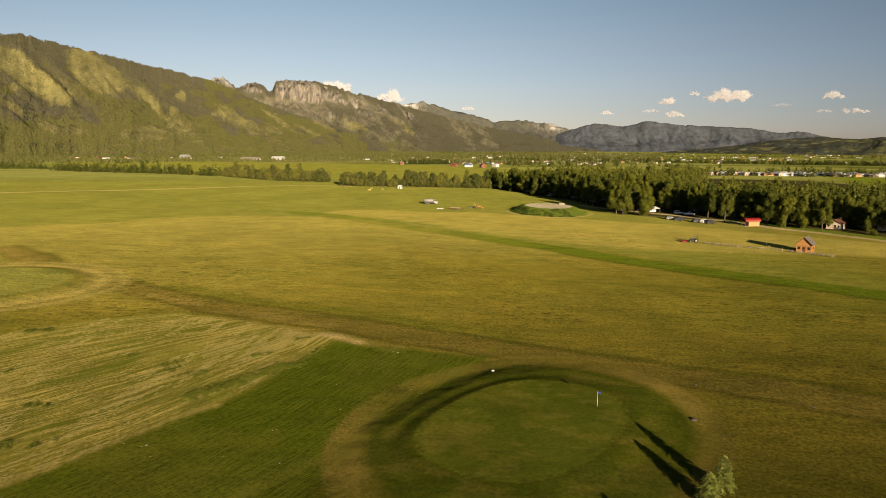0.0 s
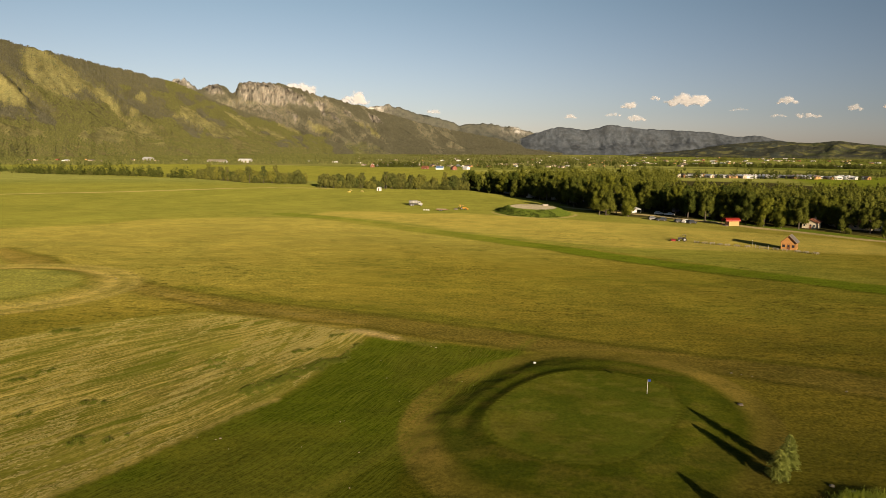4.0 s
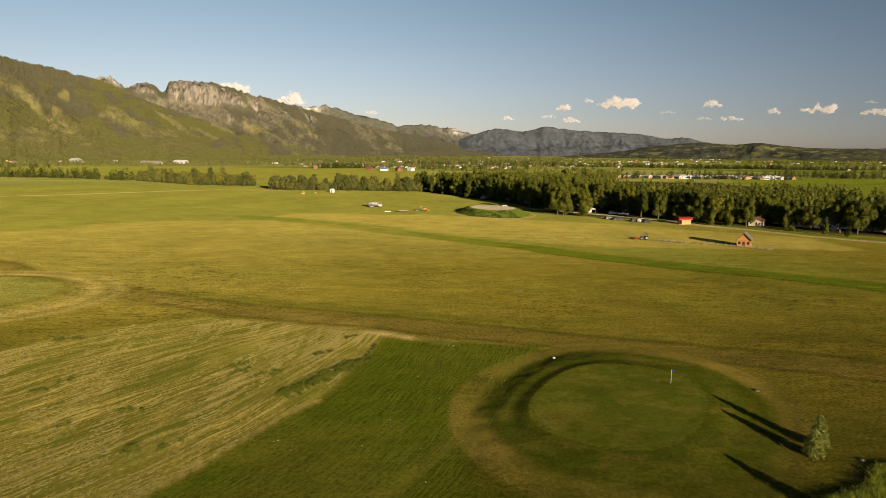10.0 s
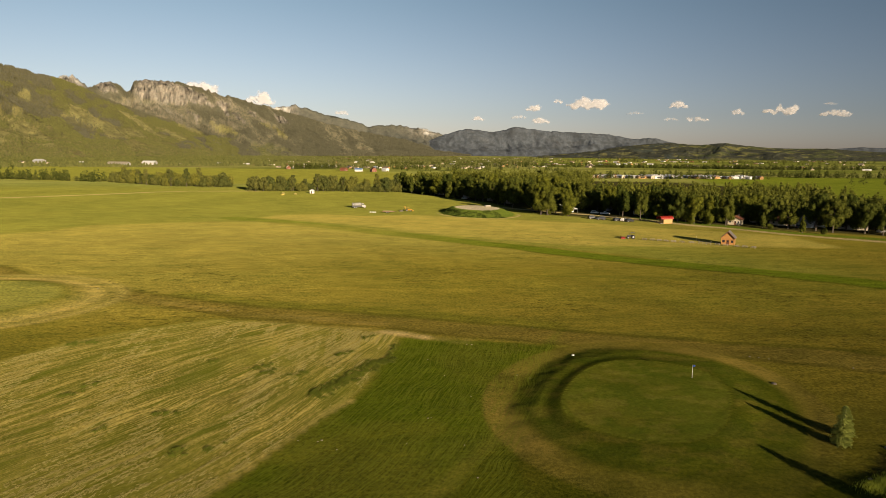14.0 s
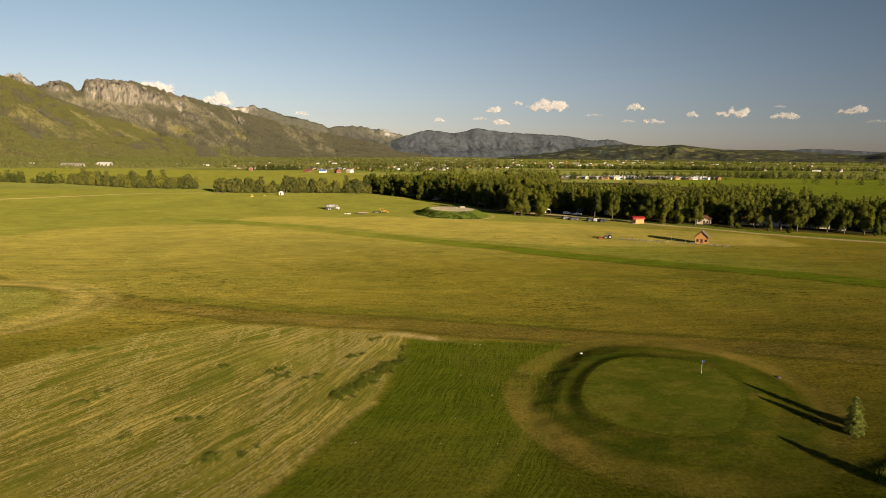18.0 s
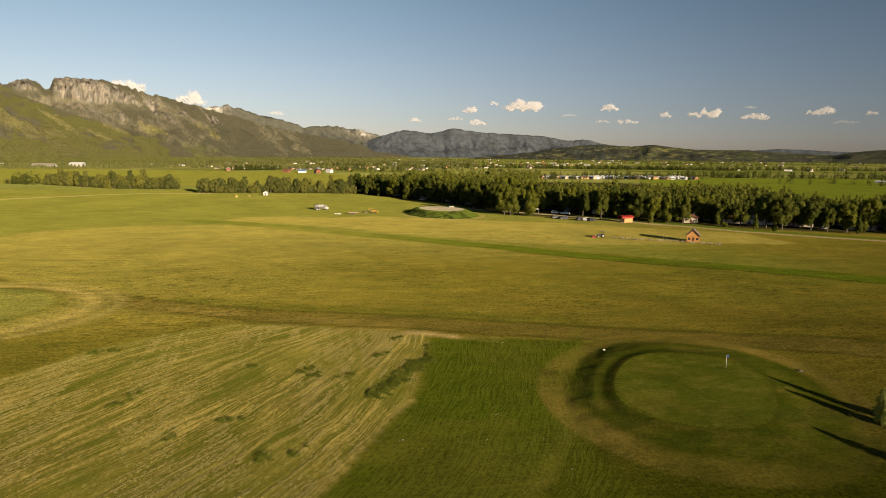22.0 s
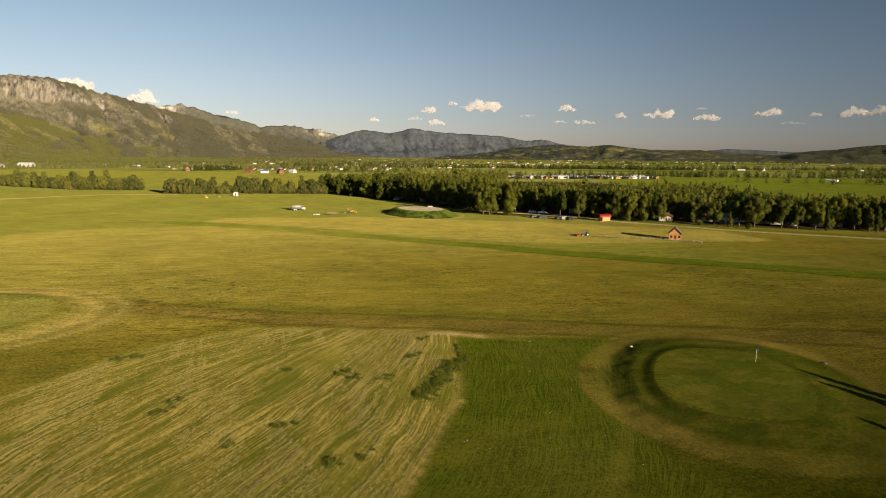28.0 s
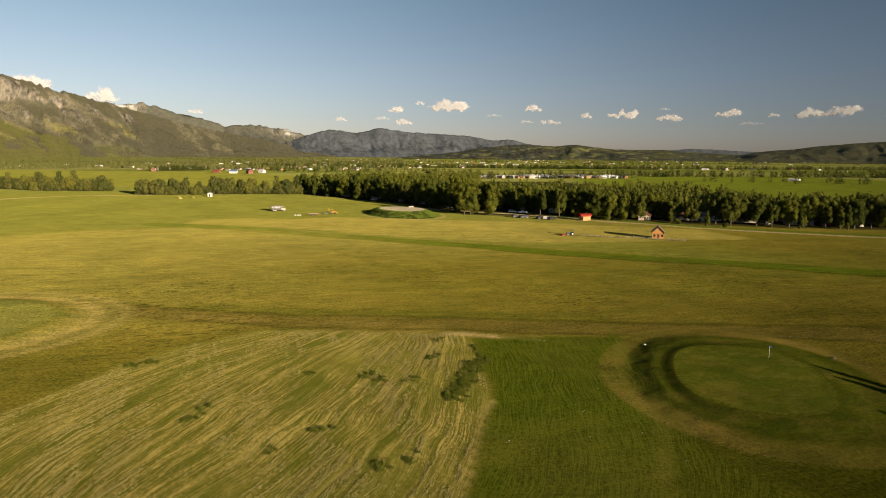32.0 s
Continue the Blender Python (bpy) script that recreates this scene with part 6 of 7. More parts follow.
def build_rv(name, label, L, stripe, group="camping trailers"):
    t = thing(name, label, "camper", group)
    h = L / 2
    bm = bmesh.new()
    prism(bm, [(-h, 0.6), (h - 0.5, 0.6), (h, 1.2), (h - 0.05, 2.2), (h - 0.5, 3.0), (-h + 0.1, 3.05), (-h, 2.9)], -1.2, 1.2)
    bmesh.ops.bevel(bm, geom=bm.edges[:], offset=0.06, segments=2, affect="EDGES")
    part("body", bm, M_dull, t)
    for s in (-1, 1):
        bm = bmesh.new()
        box(bm, -h + 0.1, h - 0.4, s * 1.205, s * 1.215, 1.05, 1.3)
        part("stripe", bm, stripe, t)
        for x in (-h * 0.55, h * 0.1, h * 0.6):
            bm = bmesh.new()
            box(bm, x - 0.45, x + 0.45, s * 1.205, s * 1.222, 1.75, 2.35, 0.01)
            part("window", bm, M_glass, t)
        for x in (-0.45, 0.45):
            wheel(t, x, s * 1.05, 0.36, 0.22)
    bm = bmesh.new()
    box(bm, -h * 0.25 - 0.35, -h * 0.25 + 0.35, -1.24, -1.205, 0.7, 2.5, 0.01)
    part("door", bm, M_cream, t)
    bm = bmesh.new()
    box(bm, -0.4, 0.4, -0.35, 0.35, 3.04, 3.3, 0.05)
    part("roof_vent", bm, M_white, t)
    bm = bmesh.new()
    tube(bm, (h - 0.6, 0.4, 0.55), (h + 0.9, 0, 0.5), 0.05)
    tube(bm, (h - 0.6, -0.4, 0.55), (h + 0.9, 0, 0.5), 0.05)
    part("tow_bar", bm, M_dark, t)
    return t


RVS = [build_rv("travel_trailer", "white travel trailer parked among the trees", 7.5, M_barn), build_rv("travel_trailer", "long white camper with a blue stripe", 9.5, M_blue_roof)]
rv_used = [False, False]
spots = [(52, 452, 60), (60, 430, 80), (74, 405, 110), (84, 388, 40), (70, 445, 20), (92, 408, 70), (120, 352, 140), (136, 344, 40), (146, 328, 20), (112, 380, 60), (40, 482, 30), (22, 510, 110), (166, 318, 70), (200, 297, 30), (240, 284, 60), (262, 268, 100), (288, 256, 30), (100, 430, 15), (130, 370, 100), (330, 240, 50), (178, 330, 0)]
for i, (x, y, turn) in enumerate(spots):
    (put_copy if rv_used[i % 2] else put)(RVS[i % 2], x, y, turn)
    rv_used[i % 2] = True


def build_red_shed():
    """A tan cabin under a red arched roof with a dark open porch."""
    t = thing("red_roofed_shed", "tan board shed with a bright red metal roof", "shed")
    bm = bmesh.new()
    box(bm, -2.2, 3.8, -2.0, 2.0, -0.5, 2.7)
    part("wall", bm, M_tan, t)
    bm = bmesh.new()
    arc = [(2.5 * math.sin(a), 2.6 + 1.75 * math.cos(a)) for a in [radians(-88 + 17.6 * i) for i in range(11)]]
    low = [(x * 0.96, z - 0.10) for x, z in arc][::-1]
    outline = arc + low
    prism(bm, outline, -4.4, 4.2)
    bmesh.ops.rotate(bm, verts=bm.verts[:], cent=(0, 0, 0), matrix=Matrix.Rotation(radians(90), 3, "Z"))
    roof = part("roof", bm, M_red, t)
    for x in np.arange(-4.0, 4.3, 0.9):
        bm = bmesh.new()
        a2 = [(2.53 * math.sin(a), 2.6 + 1.78 * math.cos(a)) for a in [radians(-86 + 17.2 * i) for i in range(11)]]
        prism(bm, a2 + [(q * 0.985, z - 0.03) for q, z in a2][::-1], -x - 0.03, -x + 0.03)
        bmesh.ops.rotate(bm, verts=bm.verts[:], cent=(0, 0, 0), matrix=Matrix.Rotation(radians(90), 3, "Z"))
        part("seam", bm, M_red, roof)
    for x in (-4.0,):
        for y in (-1.9, 1.9):
            bm = bmesh.new()
            box(bm, x - 0.08, x + 0.08, y - 0.08, y + 0.08, -0.4, 2.7)
            part("porch_post", bm, M_trim, t)
    bm = bmesh.new()
    box(bm, -4.1, -2.2, -2.0, 2.0, -0.3, 0.12)
    part("porch_floor", bm, M_grey_wood, t)
    put(t, 117.4, 313.6, 12, 0.85)


build_red_shed()

put(house("camp_house", "cream camp house with a reddish roof under the trees", "house", 6.0, 9.0, 2.8, 4.2, M_cream, M_barn, 0.6, ((0.5,),), 3, True), 153.5, 312, -38)
put(house("camp_house", "cream camp house with a rusty brown roof", "house", 6.0, 9.0, 2.6, 4.0, M_cream, M_barn, 0.6, ((0.0,),), 3, True), 174, 309, 62)
put(house("white_cottage", "small white cabin with a pale metal roof", "house", 4.0, 5.5, 2.5, 3.6, M_white, M_white_roof, 0.3, ((0.0,),), 2), 191.5, 302, 40)
put(house("white_cottage", "small white camp cabin with a grey roof", "house", 4.0, 6.0, 2.5, 3.6, M_white, M_metal_roof, 0.3, ((0.0,),), 2), 217, 294, -30)
put(house("camp_house", "grey-roofed cream house under the trees", "house", 6.0, 9.0, 2.6, 4.2, M_cream, M_metal_roof, 0.5, ((0.0,),), 3), 228.5, 297, 55)
put(house("white_cottage", "white cottage with a dark shingle roof", "house", 7.0, 10.0, 2.8, 4.6, M_white, M_metal_roof, 0.5, ((0.0,),), 3, True), 183.5, 303, 35)
mobile = house("mobile_home", "weathered grey mobile home among the trees", "house", 4.6, 13.0, 2.7, 3.6, M_grey_wood, M_shingle, 0.3, ((0.0,),), 2, group="homes along the lane")
put(mobile, 200, 291, 62)
for x, y, turn in ((222, 276, 58), (250, 276, 66), (275, 258, 62), (305, 240, 60), (338, 226, 64), (372, 212, 60), (240, 300, 60), (300, 280, 50)):
    put_copy(mobile, x, y, turn, rng.uniform(0.95, 1.1))


def build_canopy(x, y):
    t = thing("canopy_tent", "white pop-up canopy tent with side walls", "tent")
    bm = bmesh.new()
    top = bm.verts.new((0, 0, 3.3))
    rim = [bm.verts.new((sx * 2.0, sy * 2.0, 2.3)) for sx, sy in ((-1, -1), (1, -1), (1, 1), (-1, 1))]
    low = [bm.verts.new((v.co.x, v.co.y, 2.0)) for v in rim]
    for i in range(4):
        bm.faces.new((rim[i], rim[(i + 1) % 4], top))
        bm.faces.new((low[i], low[(i + 1) % 4], rim[(i + 1) % 4], rim[i]))
    bmesh.ops.solidify(bm, geom=bm.faces[:], thickness=0.03)
    part("roof", bm, M_canvas, t)
    for sx, sy in ((-1, -1), (1, -1), (1, 1), (-1, 1)):
        bm = bmesh.new()
        tube(bm, (sx * 1.95, sy * 1.95, -0.1), (sx * 1.95, sy * 1.95, 2.3), 0.04, 0.04, 6)
        part("leg", bm, M_silver, t)
    bm = bmesh.new()
    box(bm, -1.95, 1.95, 1.93, 1.97, 0.02, 2.2)
    part("side_wall", bm, M_canvas, t)
    put(t, x, y, 20)
    d = thing("dome_tent", "small lime-green dome tent on the grass", "tent")
    bm = bmesh.new()
    bmesh.ops.create_uvsphere(bm, u_segments=14, v_segments=10, radius=1.4)
    bmesh.ops.bisect_plane(bm, geom=bm.verts[:] + bm.edges[:] + bm.faces[:], plane_co=(0, 0, 0), plane_no=(0, 0, -1), clear_outer=True)
    part("fly", bm, M_lime, d)
    bm = bmesh.new()
    prism(bm, [(-0.5, 0.03), (0.5, 0.03), (0.0, 0.95)], -1.34, -1.2)
    part("door", bm, M_grey_wood, d)
    put(d, x - 8.1, y + 15.0, 10)


build_canopy(86.5, 368.6)


# ---- machines in the meadow ----
def build_tractor(x, y):
    t = thing("tractor", "small dark tractor parked in the grass", "tractor")
    bm = bmesh.new()
    box(bm, 0.2, 1.8, -0.4, 0.4, 0.75, 1.4, 0.08)
    part("bonnet", bm, M_dark, t)
    bm = bmesh.new()
    box(bm, -1.0, 0.3, -0.45, 0.45, 0.6, 1.0, 0.05)
    part("chassis", bm, M_dark, t)
    bm = bmesh.new()
    box(bm, -0.8, -0.2, -0.3, 0.3, 1.0, 1.15, 0.04)
    box(bm, -0.9, -0.78, -0.3, 0.3, 1.1, 1.6, 0.03)
    part("seat", bm, M_dark, t)
    for sx in (-0.95, 0.15):
        for s in (-1, 1):
            bm = bmesh.new()
            tube(bm, (sx, s * 0.55, 0.9), (sx, s * 0.5, 2.35), 0.04, 0.04, 6)
            part("roof_post", bm, M_dark, t)
    bm = bmesh.new()
    box(bm, -1.15, 0.35, -0.7, 0.7, 2.35, 2.45, 0.04)
    part("canopy", bm, M_dark, t)
    bm = bmesh.new()
    tube(bm, (0.9, 0.2, 1.4), (0.9, 0.2, 2.2), 0.04)
    part("exhaust", bm, M_dark, t)
    for s in (-1, 1):
        wheel(t, -0.55, s * 0.75, 0.72, 0.36)
        wheel(t, 1.4, s * 0.6, 0.42, 0.24)
    put(t, x, y, 170)
    m = thing("mower_deck", "bright red mowing implement behind the tractor", "implement")
    bm = bmesh.new()
    prism(bm, [(-1.2, 0.1), (1.2, 0.1), (1.2, 0.5), (0.7, 0.75), (-0.7, 0.75), (-1.2, 0.5)], -0.8, 0.8)
    bmesh.ops.bevel(bm, geom=bm.edges[:], offset=0.05, segments=2, affect="EDGES")
    part("deck", bm, M_red, m)
    bm = bmesh.new()
    tube(bm, (0, 0.7, 0.5), (0.9, 1.6, 0.6), 0.06)
    part("hitch", bm, M_dark, m)
    for s in (-1, 1):
        wheel(m, s * 1.0, -0.7, 0.22, 0.14)
    put(m, x - 3.6, y - 0.2, 80)


build_tractor(76.4, 251.0)


def build_tanker(x, y):
    t = thing("tanker_truck", "old cream tanker truck with a white cab", "truck")
    bm = bmesh.new()
    bmesh.ops.create_cone(bm, cap_ends=True, segments=20, radius1=1.1, radius2=1.1, depth=5.2, matrix=Matrix.Translation((-1.3, 0, 2.15)) @ pose(0, 0, 0, 0, 90))
    for v in bm.verts:
        v.co.z = 2.15 + (v.co.z - 2.15) * 0.85
    bmesh.ops.bevel(bm, geom=[e for e in bm.edges if any(len(f.verts) > 4 for f in e.link_faces)], offset=0.2, segments=3, affect="EDGES")
    tank = part("tank", bm, M_dull, t, "", True)
    for xx in (-3.2, -1.3, 0.6):
        bm = bmesh.new()
        bmesh.ops.create_cone(bm, cap_ends=True, segments=20, radius1=1.14, radius2=1.14, depth=0.08, matrix=Matrix.Translation((xx, 0, 2.15)) @ pose(0, 0, 0, 0, 90) @ Matrix.Diagonal((0.86, 1, 1, 1)))
        part("band", bm, M_silver, tank)
    bm = bmesh.new()
    box(bm, -3.9, 3.7, -0.45, 0.45, 0.75, 1.1)
    part("chassis", bm, M_dark, t)
    bm = bmesh.new()
    prism(bm, [(1.6, 0.7), (3.9, 0.7), (3.9, 1.55), (2.9, 1.7), (2.65, 2.6), (1.6, 2.65)], -1.1, 1.1)
    bmesh.ops.bevel(bm, geom=bm.edges[:], offset=0.06, segments=2, affect="EDGES")
    part("cab", bm, M_dull, t)
    for s in (-1, 1):
        bm = bmesh.new()
        box(bm, 1.8, 2.6, s * 1.105, s * 1.12, 1.75, 2.4)
        part("side_window", bm, M_glass, t)
        wheel(t, -2.6, s * 0.95, 0.5, 0.4)
        wheel(t, -1.5, s * 0.95, 0.5, 0.4)
        wheel(t, 3.1, s * 0.95, 0.5, 0.3)
    bm = bmesh.new()
    box(bm, 2.83, 2.90, -0.9, 0.9, 1.75, 2.4)
    part("windscreen", bm, M_glass, t)
    put(t, x, y, 8)


build_tanker(-36.0, 377.0)


def build_trailer(x, y):
    t = thing("flatbed_trailer", "rusty flatbed trailer loaded with boards", "trailer")
    bm = bmesh.new()
    box(bm, -3.2, 3.2, -1.1, 1.1, 0.7, 0.85, 0.02)
    part("bed", bm, M_barn, t)
    for i in range(5):
        bm = bmesh.new()
        box(bm, -2.8 + 0.1 * i, 2.6 - 0.2 * i, -0.9 + 0.35 * i, -0.6 + 0.35 * i, 0.86, 1.0 + 0.07 * (i % 3))
        part("board", bm, M_grey_wood, t)
    for xx in (-0.9, 0.0):
        for s in (-1, 1):
            wheel(t, xx, s * 1.0, 0.36, 0.24)
    bm = bmesh.new()
    tube(bm, (3.1, 0, 0.72), (4.6, 0, 0.5), 0.07)
    part("tow_bar", bm, M_dark, t)
    put(t, x, y, -6)
    for i, dx in enumerate((0, 1.3, 2.4)):
        stone("white_sack", "white sack lying in the grass", x - 9.5 + dx, y + 1.2, 0.5, 70 + i, M_canvas, "sack", 0.7, "sacks by the trailer")


build_trailer(-19.5, 348.5)


def build_backhoe(x, y):
    t = thing("backhoe", "yellow backhoe loader with its arm raised", "excavator")
    bm = bmesh.new()
    prism(bm, [(-1.2, 0.6), (2.2, 0.6), (2.2, 1.5), (0.6, 1.7), (-1.2, 1.3)], -0.7, 0.7)
    bmesh.ops.bevel(bm, geom=bm.edges[:], offset=0.06, segments=2, affect="EDGES")
    part("body", bm, M_yellow, t)
    bm = bmesh.new()
    box(bm, -1.0, 0.5, -0.65, 0.65, 2.55, 2.65)
    part("canopy", bm, M_yellow, t)
    for sx in (-0.95, 0.45):
        for s in (-1, 1):
            bm = bmesh.new()
            tube(bm, (sx, s * 0.6, 1.3), (sx, s * 0.6, 2.55), 0.05, 0.05, 6)
            part("canopy_post", bm, M_dark, t)
    bm = bmesh.new()
    tube(bm, (-1.3, 0, 1.0), (-2.1, 0, 3.3), 0.16, 0.12)
    tube(bm, (-2.1, 0, 3.3), (-3.0, 0, 1.6), 0.12, 0.10)
    arm = part("digging_arm", bm, M_yellow, t)
    bm = bmesh.new()
    prism(bm, [(-3.3, 1.0), (-2.7, 1.1), (-2.8, 1.65), (-3.1, 1.7)], -0.35, 0.35)
    part("bucket", bm, M_dark, arm)
    bm = bmesh.new()
    prism(bm, [(2.6, 0.15), (3.5, 0.15), (3.2, 0.9), (2.8, 1.0)], -1.05, 1.05)
    part("loader_bucket", bm, M_yellow, t)
    for s in (-1, 1):
        bm = bmesh.new()
        tube(bm, (0.8, s * 0.8, 1.3), (2.8, s * 0.8, 0.6), 0.09)
        part("loader_arm", bm, M_yellow, t)
        wheel(t, -0.8, s * 0.85, 0.7, 0.4)
        wheel(t, 1.7, s * 0.8, 0.48, 0.3)
    put(t, x, y, -10, 0.85)


build_backhoe(-8.5, 360.5)
stone("earth_heap", "low heap of dug soil beside the backhoe", -12.5, 359.0, 1.3, 90, M_rock, "heap", 0.4)
bm = bmesh.new()
box(bm, -1.6, 1.6, -0.8, 0.8, -0.1, 0.7, 0.06)
pad_block = part("concrete_block", bm, M_gravel)
tagged(pad_block, "pale concrete block on the gravel pad", "block")
put(pad_block, 36.5, 366.5, 15)
put(house("white_shed", "small white metal shed in the field", "shed", 2.6, 2.8, 2.2, 2.8, M_white, M_white_roof, 0.2, ((0.0,),), 1), -76.0, 508.0, -15)
for i, (x, y) in enumerate(((-96, 497), (-86.5, 492), (-94, 480))):
    stone("hay_mound", "low mound of old hay in the field", x, y, 1.3, 95 + i, M_straw, "mound", 0.6, "hay mounds")

# ---- farms and homes across the valley ----
barn = house("white_barn", "long white barn with a weathered brown roof", "barn", 17, 42, 3.6, 7.5, M_dull, M_grey_wood, 0.6, ((0.0,),), 3)
put(barn, -560, 1415, 80)
put(house("white_barn", "white barn with a pale roof", "barn", 15, 27, 5, 8.5, M_dull, M_white_roof, 0.6, ((0.0,),), 3), -520, 1478, 82)
put(house("grey_shed", "large pale grey metal farm shed", "barn", 16, 22, 5.5, 9, M_dull, M_white_roof, 0.4, ((0.0,),), 3), -795, 1580, 70)
put(house("pink_barn", "faded pink gambrel barn", "barn", 9, 13, 4.5, 8.5, M_barn, M_white_roof, 0.5, ((0.0,),), 3), -190, 1206, 10, 0.78)
put(house("red_barn", "rust-red barn with a brown roof", "barn", 10, 14, 4, 7, M_barn, M_barn, 0.6, ((0.0,),), 3), -88, 1132, 60, 0.78)
put(house("blue_roof_barn", "white barn under a long blue metal roof", "barn", 11, 15, 4, 7, M_white, M_blue_roof, 0.6, ((0.0,),), 3), -62, 1110, 78, 0.78)
put(house("red_barn", "orange-red timber house beside the barns", "house", 10, 14, 5, 9, M_barn, M_barn, 0.6, ((0.0,),), 3), -38, 1092, 20, 0.78)
put(house("white_barn", "white house behind the barns", "house", 9, 14, 4, 7, M_white, M_white_roof, 0.5, ((0.0,),), 3), -18, 1125, 40, 0.78)
HOME_KINDS = (("far tan farmhouse with a dark roof", 8, 13, 3.2, 5.6, M_tan, M_shingle), ("far cream house with a brown roof", 9, 15, 3.4, 6.0, M_cream, M_shingle), ("far white house with a pale metal roof", 9, 18, 3.2, 5.4, M_white, M_white_roof), ("far red house with a red roof", 8, 12, 3.4, 6.0, M_barn, M_barn))
HOMES = [cottage("farmhouse", label, "house", *rest, group="houses across the valley") for label, *rest in HOME_KINDS]
home_used = [False] * 4
places = []
for cx, cy, sx, sy, n in ((120, 1420, 160, 60, 30), (-100, 1900, 220, 60, 14), (420, 2100, 300, 60, 28), (1000, 2300, 350, 80, 28), (-620, 1650, 260, 50, 16), (-1050, 1500, 180, 40, 10), (700, 3000, 600, 120, 26), (1500, 2000, 300, 60, 14), (1000, 760, 160, 25, 7), (-250, 1560, 140, 40, 10), (1250, 1350, 250, 40, 14),
                          (-20, 1290, 130, 35, 18), (330, 1700, 120, 25, 14), (640, 1800, 150, 25, 16), (60, 2500, 260, 50, 16), (900, 1550, 120, 25, 10), (1800, 2600, 350, 60, 16), (-250, 2300, 200, 50, 8), (1500, 1150, 150, 25, 8)):
    for _ in range(n):
        places.append((rng.gauss(cx, sx), rng.gauss(cy, sy)))
for x, y in places:
    k = rng.choices(range(4), (4, 5, 4, 0.5))[0]
    (put_copy if home_used[k] else put)(HOMES[k], x, y, rng.uniform(-40, 60), (s := rng.uniform(0.6, 0.95), s * 0.7))
    home_used[k] = True
# the park of mobile homes behind the wood
PARK_KINDS = (("long white mobile home with a pale roof", 4.6, 14, 2.7, 3.7, M_white, M_white_roof), ("cream mobile home with a pale metal roof", 5.0, 12, 2.7, 3.9, M_cream, M_white_roof), ("tan mobile home with a brown roof", 5.0, 13, 2.7, 4.0, M_tan, M_shingle), ("weathered white camper home", 4.2, 10, 2.6, 3.2, M_dull, M_white_roof))
PARK = [cottage("park_home", label, "mobile home", *rest, group="homes of the trailer park") for label, *rest in PARK_KINDS]
for i in range(84):
    f = rng.random()
    x, y = 250 + 250 * f + rng.uniform(-4, 4), 905 - 25 * f + rng.choice((-16, 0, 16)) + rng.uniform(-4, 4)
    (put if i < 4 else put_copy)(PARK[i % 4], x, y, rng.choice((20, 30, 100, 115)) + rng.uniform(-6, 6), rng.uniform(0.85, 1.15))


# ---- fair-weather clouds ----
def cloud_material():
    n = Nodes("cloud_vapour")
    n.done((0.56, 0.565, 0.61), 1.0, 0.0, 0.0)
    tl = n.add("ShaderNodeBsdfTranslucent")
    tl.inputs["Color"].default_value = (0.9, 0.9, 0.92, 1)
    m1 = n.add("ShaderNodeMixShader", Fac=0.35)
    n.link(n.bsdf.outputs[0], m1.inputs[1])
    n.link(tl.outputs[0], m1.inputs[2])
    tr = n.add("ShaderNodeBsdfTransparent")
    m2 = n.add("ShaderNodeMixShader")
    n.link(n.attribute("vapour"), m2.inputs[0])
    n.link(tr.outputs[0], m2.inputs[1])
    n.link(m1.outputs[0], m2.inputs[2])
    n.link(m2.outputs[0], n.out.inputs["Surface"])
    return n.mat


M_cloud = cloud_material()
CLOUD_RANGE = 4700.0


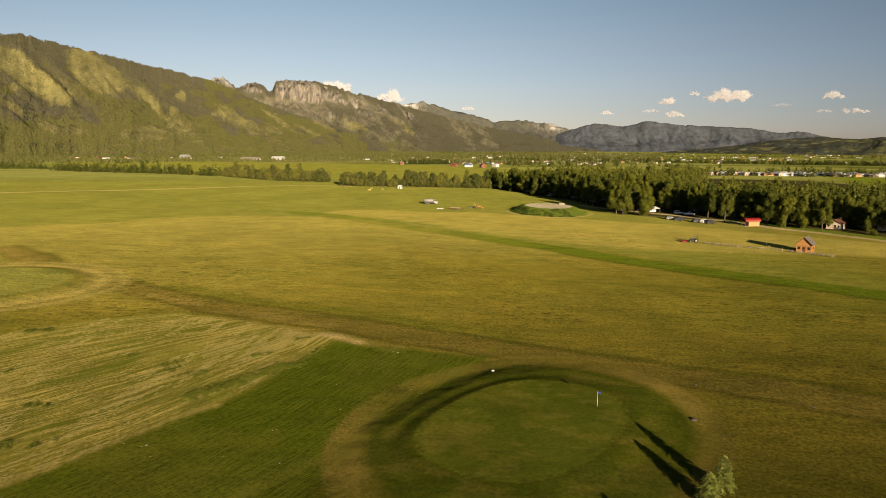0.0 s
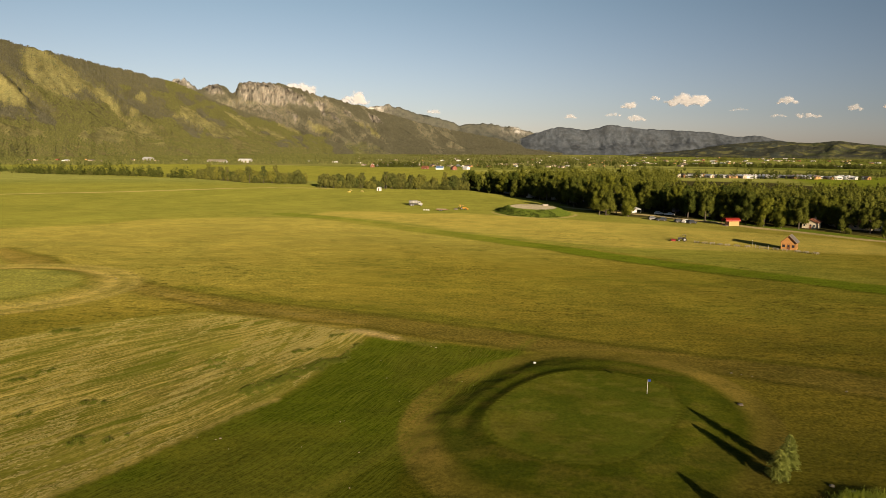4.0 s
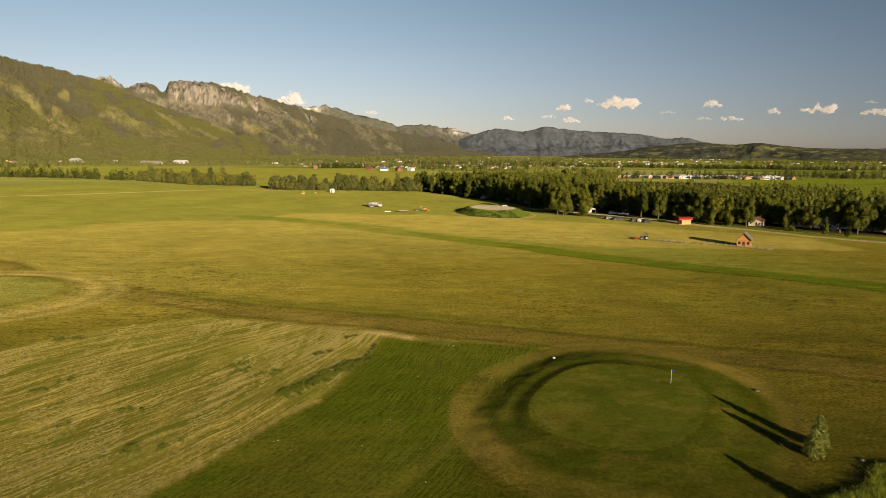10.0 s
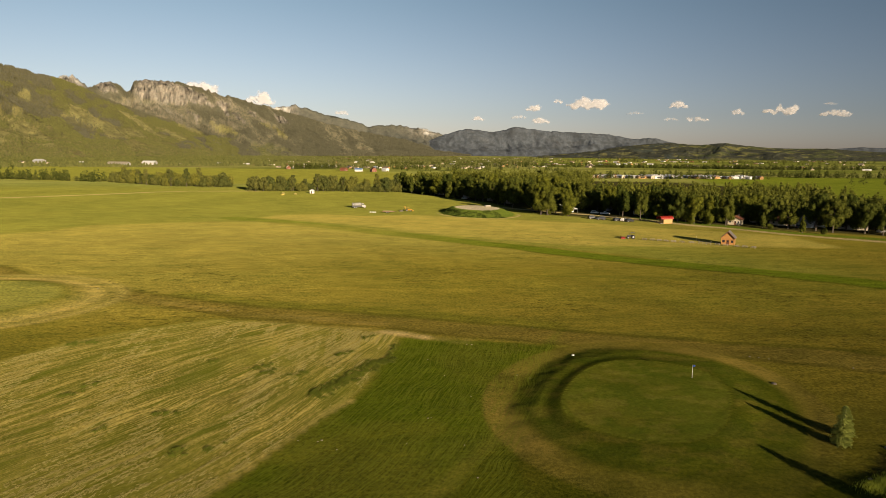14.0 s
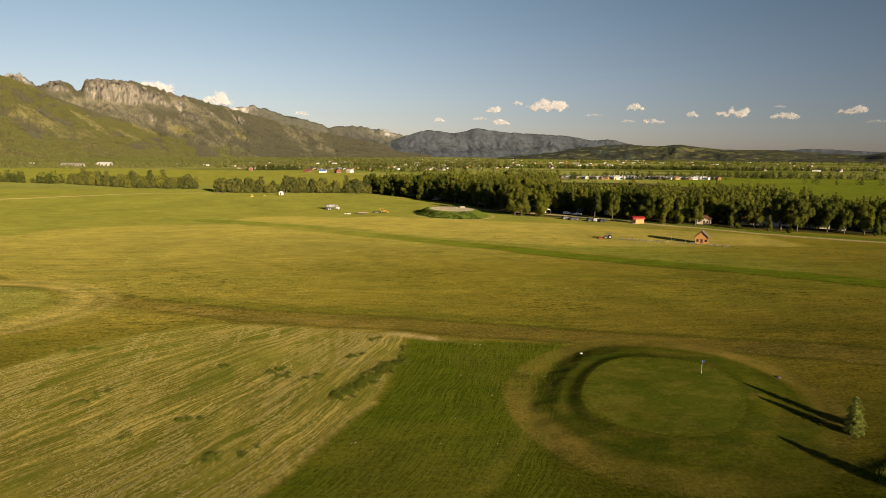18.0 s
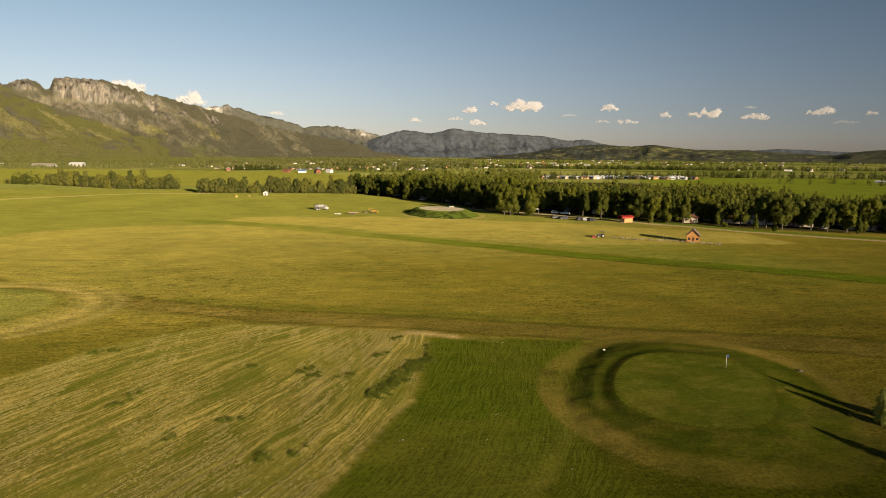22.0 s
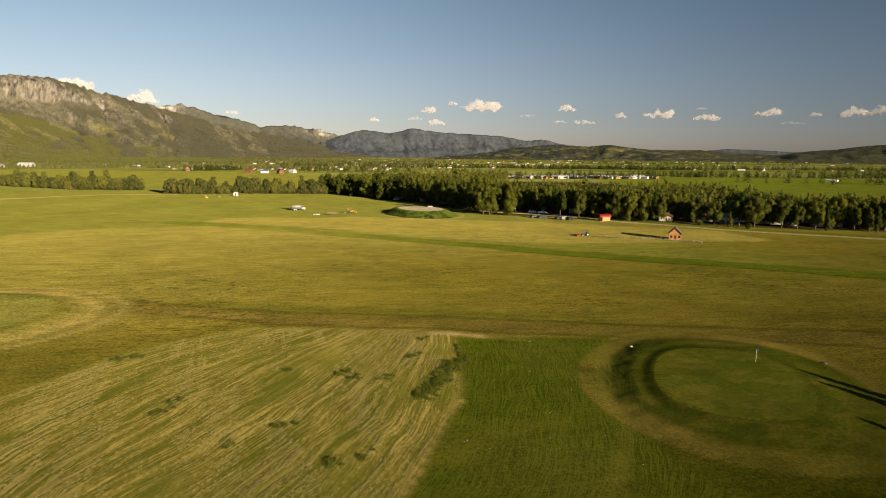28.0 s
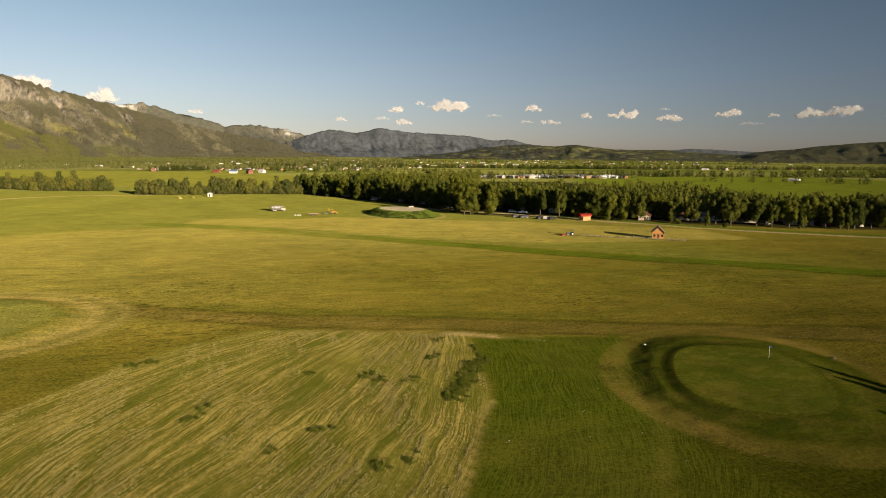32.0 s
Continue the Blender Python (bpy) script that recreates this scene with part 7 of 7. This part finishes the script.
def build_cloud(az, el, wide, tall, thick, seed):
    """A billowing body, thin at its rim: front and back swell out from the outline, vapour fades with the thickness."""
    r = np.random.default_rng(seed + 300)
    W, H = wide * 41.0, tall * 41.0
    step = max(1.3, W / 110)
    gx, gz_ = np.arange(-1.3 * W, 1.3 * W, step), np.arange(-1.2 * H, 1.8 * H, step)
    X, Z = [q.ravel() for q in np.meshgrid(gx, gz_)]
    wob = 0.42 * H
    px = X + wob * (fbm(X / H * 1.3 + seed, Z / H * 1.3, 4, 201) - 0.5) * 2
    pz = Z + wob * (fbm(X / H * 1.3 + seed, Z / H * 1.3, 4, 205) - 0.5) * 2
    peak, d, swell = r.uniform(-0.5, 0.4), np.full(X.shape, -1.0), np.zeros(X.shape)
    for i in range(max(6, int(6 + 3.5 * W / H))):
        f = r.uniform(-0.9, 0.9)
        q = max(0.2, 1 - abs((f - peak) / (1 + abs(peak))) ** 1.2)
        rx, rz = H * r.uniform(0.65, 1.15) * (0.5 + 0.6 * q), H * r.uniform(0.5, 0.75) * (0.4 + 0.75 * q)
        cz = rz * 0.55 - 0.45 * H + q * H * r.uniform(0.0, 0.55)
        swell = swell + np.exp(-1.6 * (((X - f * W * 0.95) / rx) ** 2 + ((Z - cz) / rz) ** 2))
        d = np.maximum(d, 1 - np.sqrt(((px - f * W * 0.95) / rx) ** 2 + ((pz - cz) / np.where(pz < cz, rz * 0.75, rz)) ** 2))
    d = d + 0.9 * (fbm(X / H * 1.8 + 7 * seed, Z / H * 2.4, 6, 211) - 0.46)
    body = np.clip(d + 0.1, 0, 1)
    puff = np.sqrt(1 - np.exp(-swell)) * np.clip(body * 8, 0.2, 1) + 0.10 * (fbm(X / H * 1.6 + seed, Z / H * 1.6, 2, 215) - 0.5)
    vapour = np.clip(smooth(0.0, 0.75, d) ** 1.1 * thick * 0.82, 0, 1)
    nx, nz = len(gx), len(gz_)
    i = np.arange(nx * nz).reshape(nz, nx)
    front = np.stack([i[:-1, :-1], i[:-1, 1:], i[1:, 1:], i[1:, :-1]], -1).reshape(-1, 4)
    front = front[(vapour[front] > 0.004).any(1)]
    co = np.concatenate([np.c_[X, -0.38 * H * puff, Z], np.c_[X, 0.3 * H * puff + 0.5, Z]])
    me = mesh_arrays("cloud", co, np.concatenate([front, front[:, ::-1] + nx * nz]), M_cloud, True)
    attr(me, "vapour", np.concatenate([vapour, vapour]))
    ob = tagged(new("cloud", me), "small fair-weather cumulus cloud lit by evening sun" if thick > 0.6 else "thin faint wisp of evening cloud", "cloud", "cumulus clouds")
    a, e, R = radians(az), radians(el), CLOUD_RANGE
    ob.matrix_basis = Matrix.Translation((-20 + R * math.sin(a) * math.cos(e), R * math.cos(a) * math.cos(e), R * math.sin(e) + 32)) @ pose(0, 0, 0, 0, 0, -az)
    return ob


# azimuth, elevation, width, height (degrees), thickness of the vapour
CLOUDS = [(-14.4, 4.55, 2.6, 2.0, 1.0), (-10.2, 3.85, 2.6, 1.6, 1.0), (-3.2, 3.0, 2.0, 0.5, 0.45), (8.1, 2.65, 1.2, 0.6, 0.7), (12.7, 3.5, 1.6, 0.85, 0.95), (13.5, 2.45, 2.0, 0.7, 0.75), (11.5, 2.8, 1.6, 0.5, 0.4), (17.3, 3.8, 4.6, 1.5, 1.0), (14.8, 4.05, 0.8, 0.5, 0.6), (24.3, 3.65, 1.7, 0.9, 0.8), (25.9, 2.55, 2.2, 0.6, 0.6), (23.8, 2.6, 1.5, 0.4, 0.35), (28.6, 3.05, 1.3, 0.7, 0.6), (31.6, 3.15, 3.4, 1.0, 1.0)]
CLOUDS += [(35.2, 2.85, 2.6, 0.75, 0.95), (39.6, 3.2, 2.5, 0.85, 0.95), (45.2, 3.1, 2.6, 1.1, 1.0), (47.2, 3.2, 3.4, 1.1, 1.0), (43.0, 3.0, 1.1, 0.4, 0.6), (50.6, 2.95, 1.2, 0.5, 0.7), (21.0, 3.1, 1.8, 0.3, 0.25), (35.0, 3.6, 1.0, 0.3, 0.3), (41.5, 2.4, 2.4, 0.3, 0.25)]
for i, (a, e, w, h, k) in enumerate(CLOUDS):
    build_cloud(a, e, w * 0.82, h * 0.92, k, i + 1)
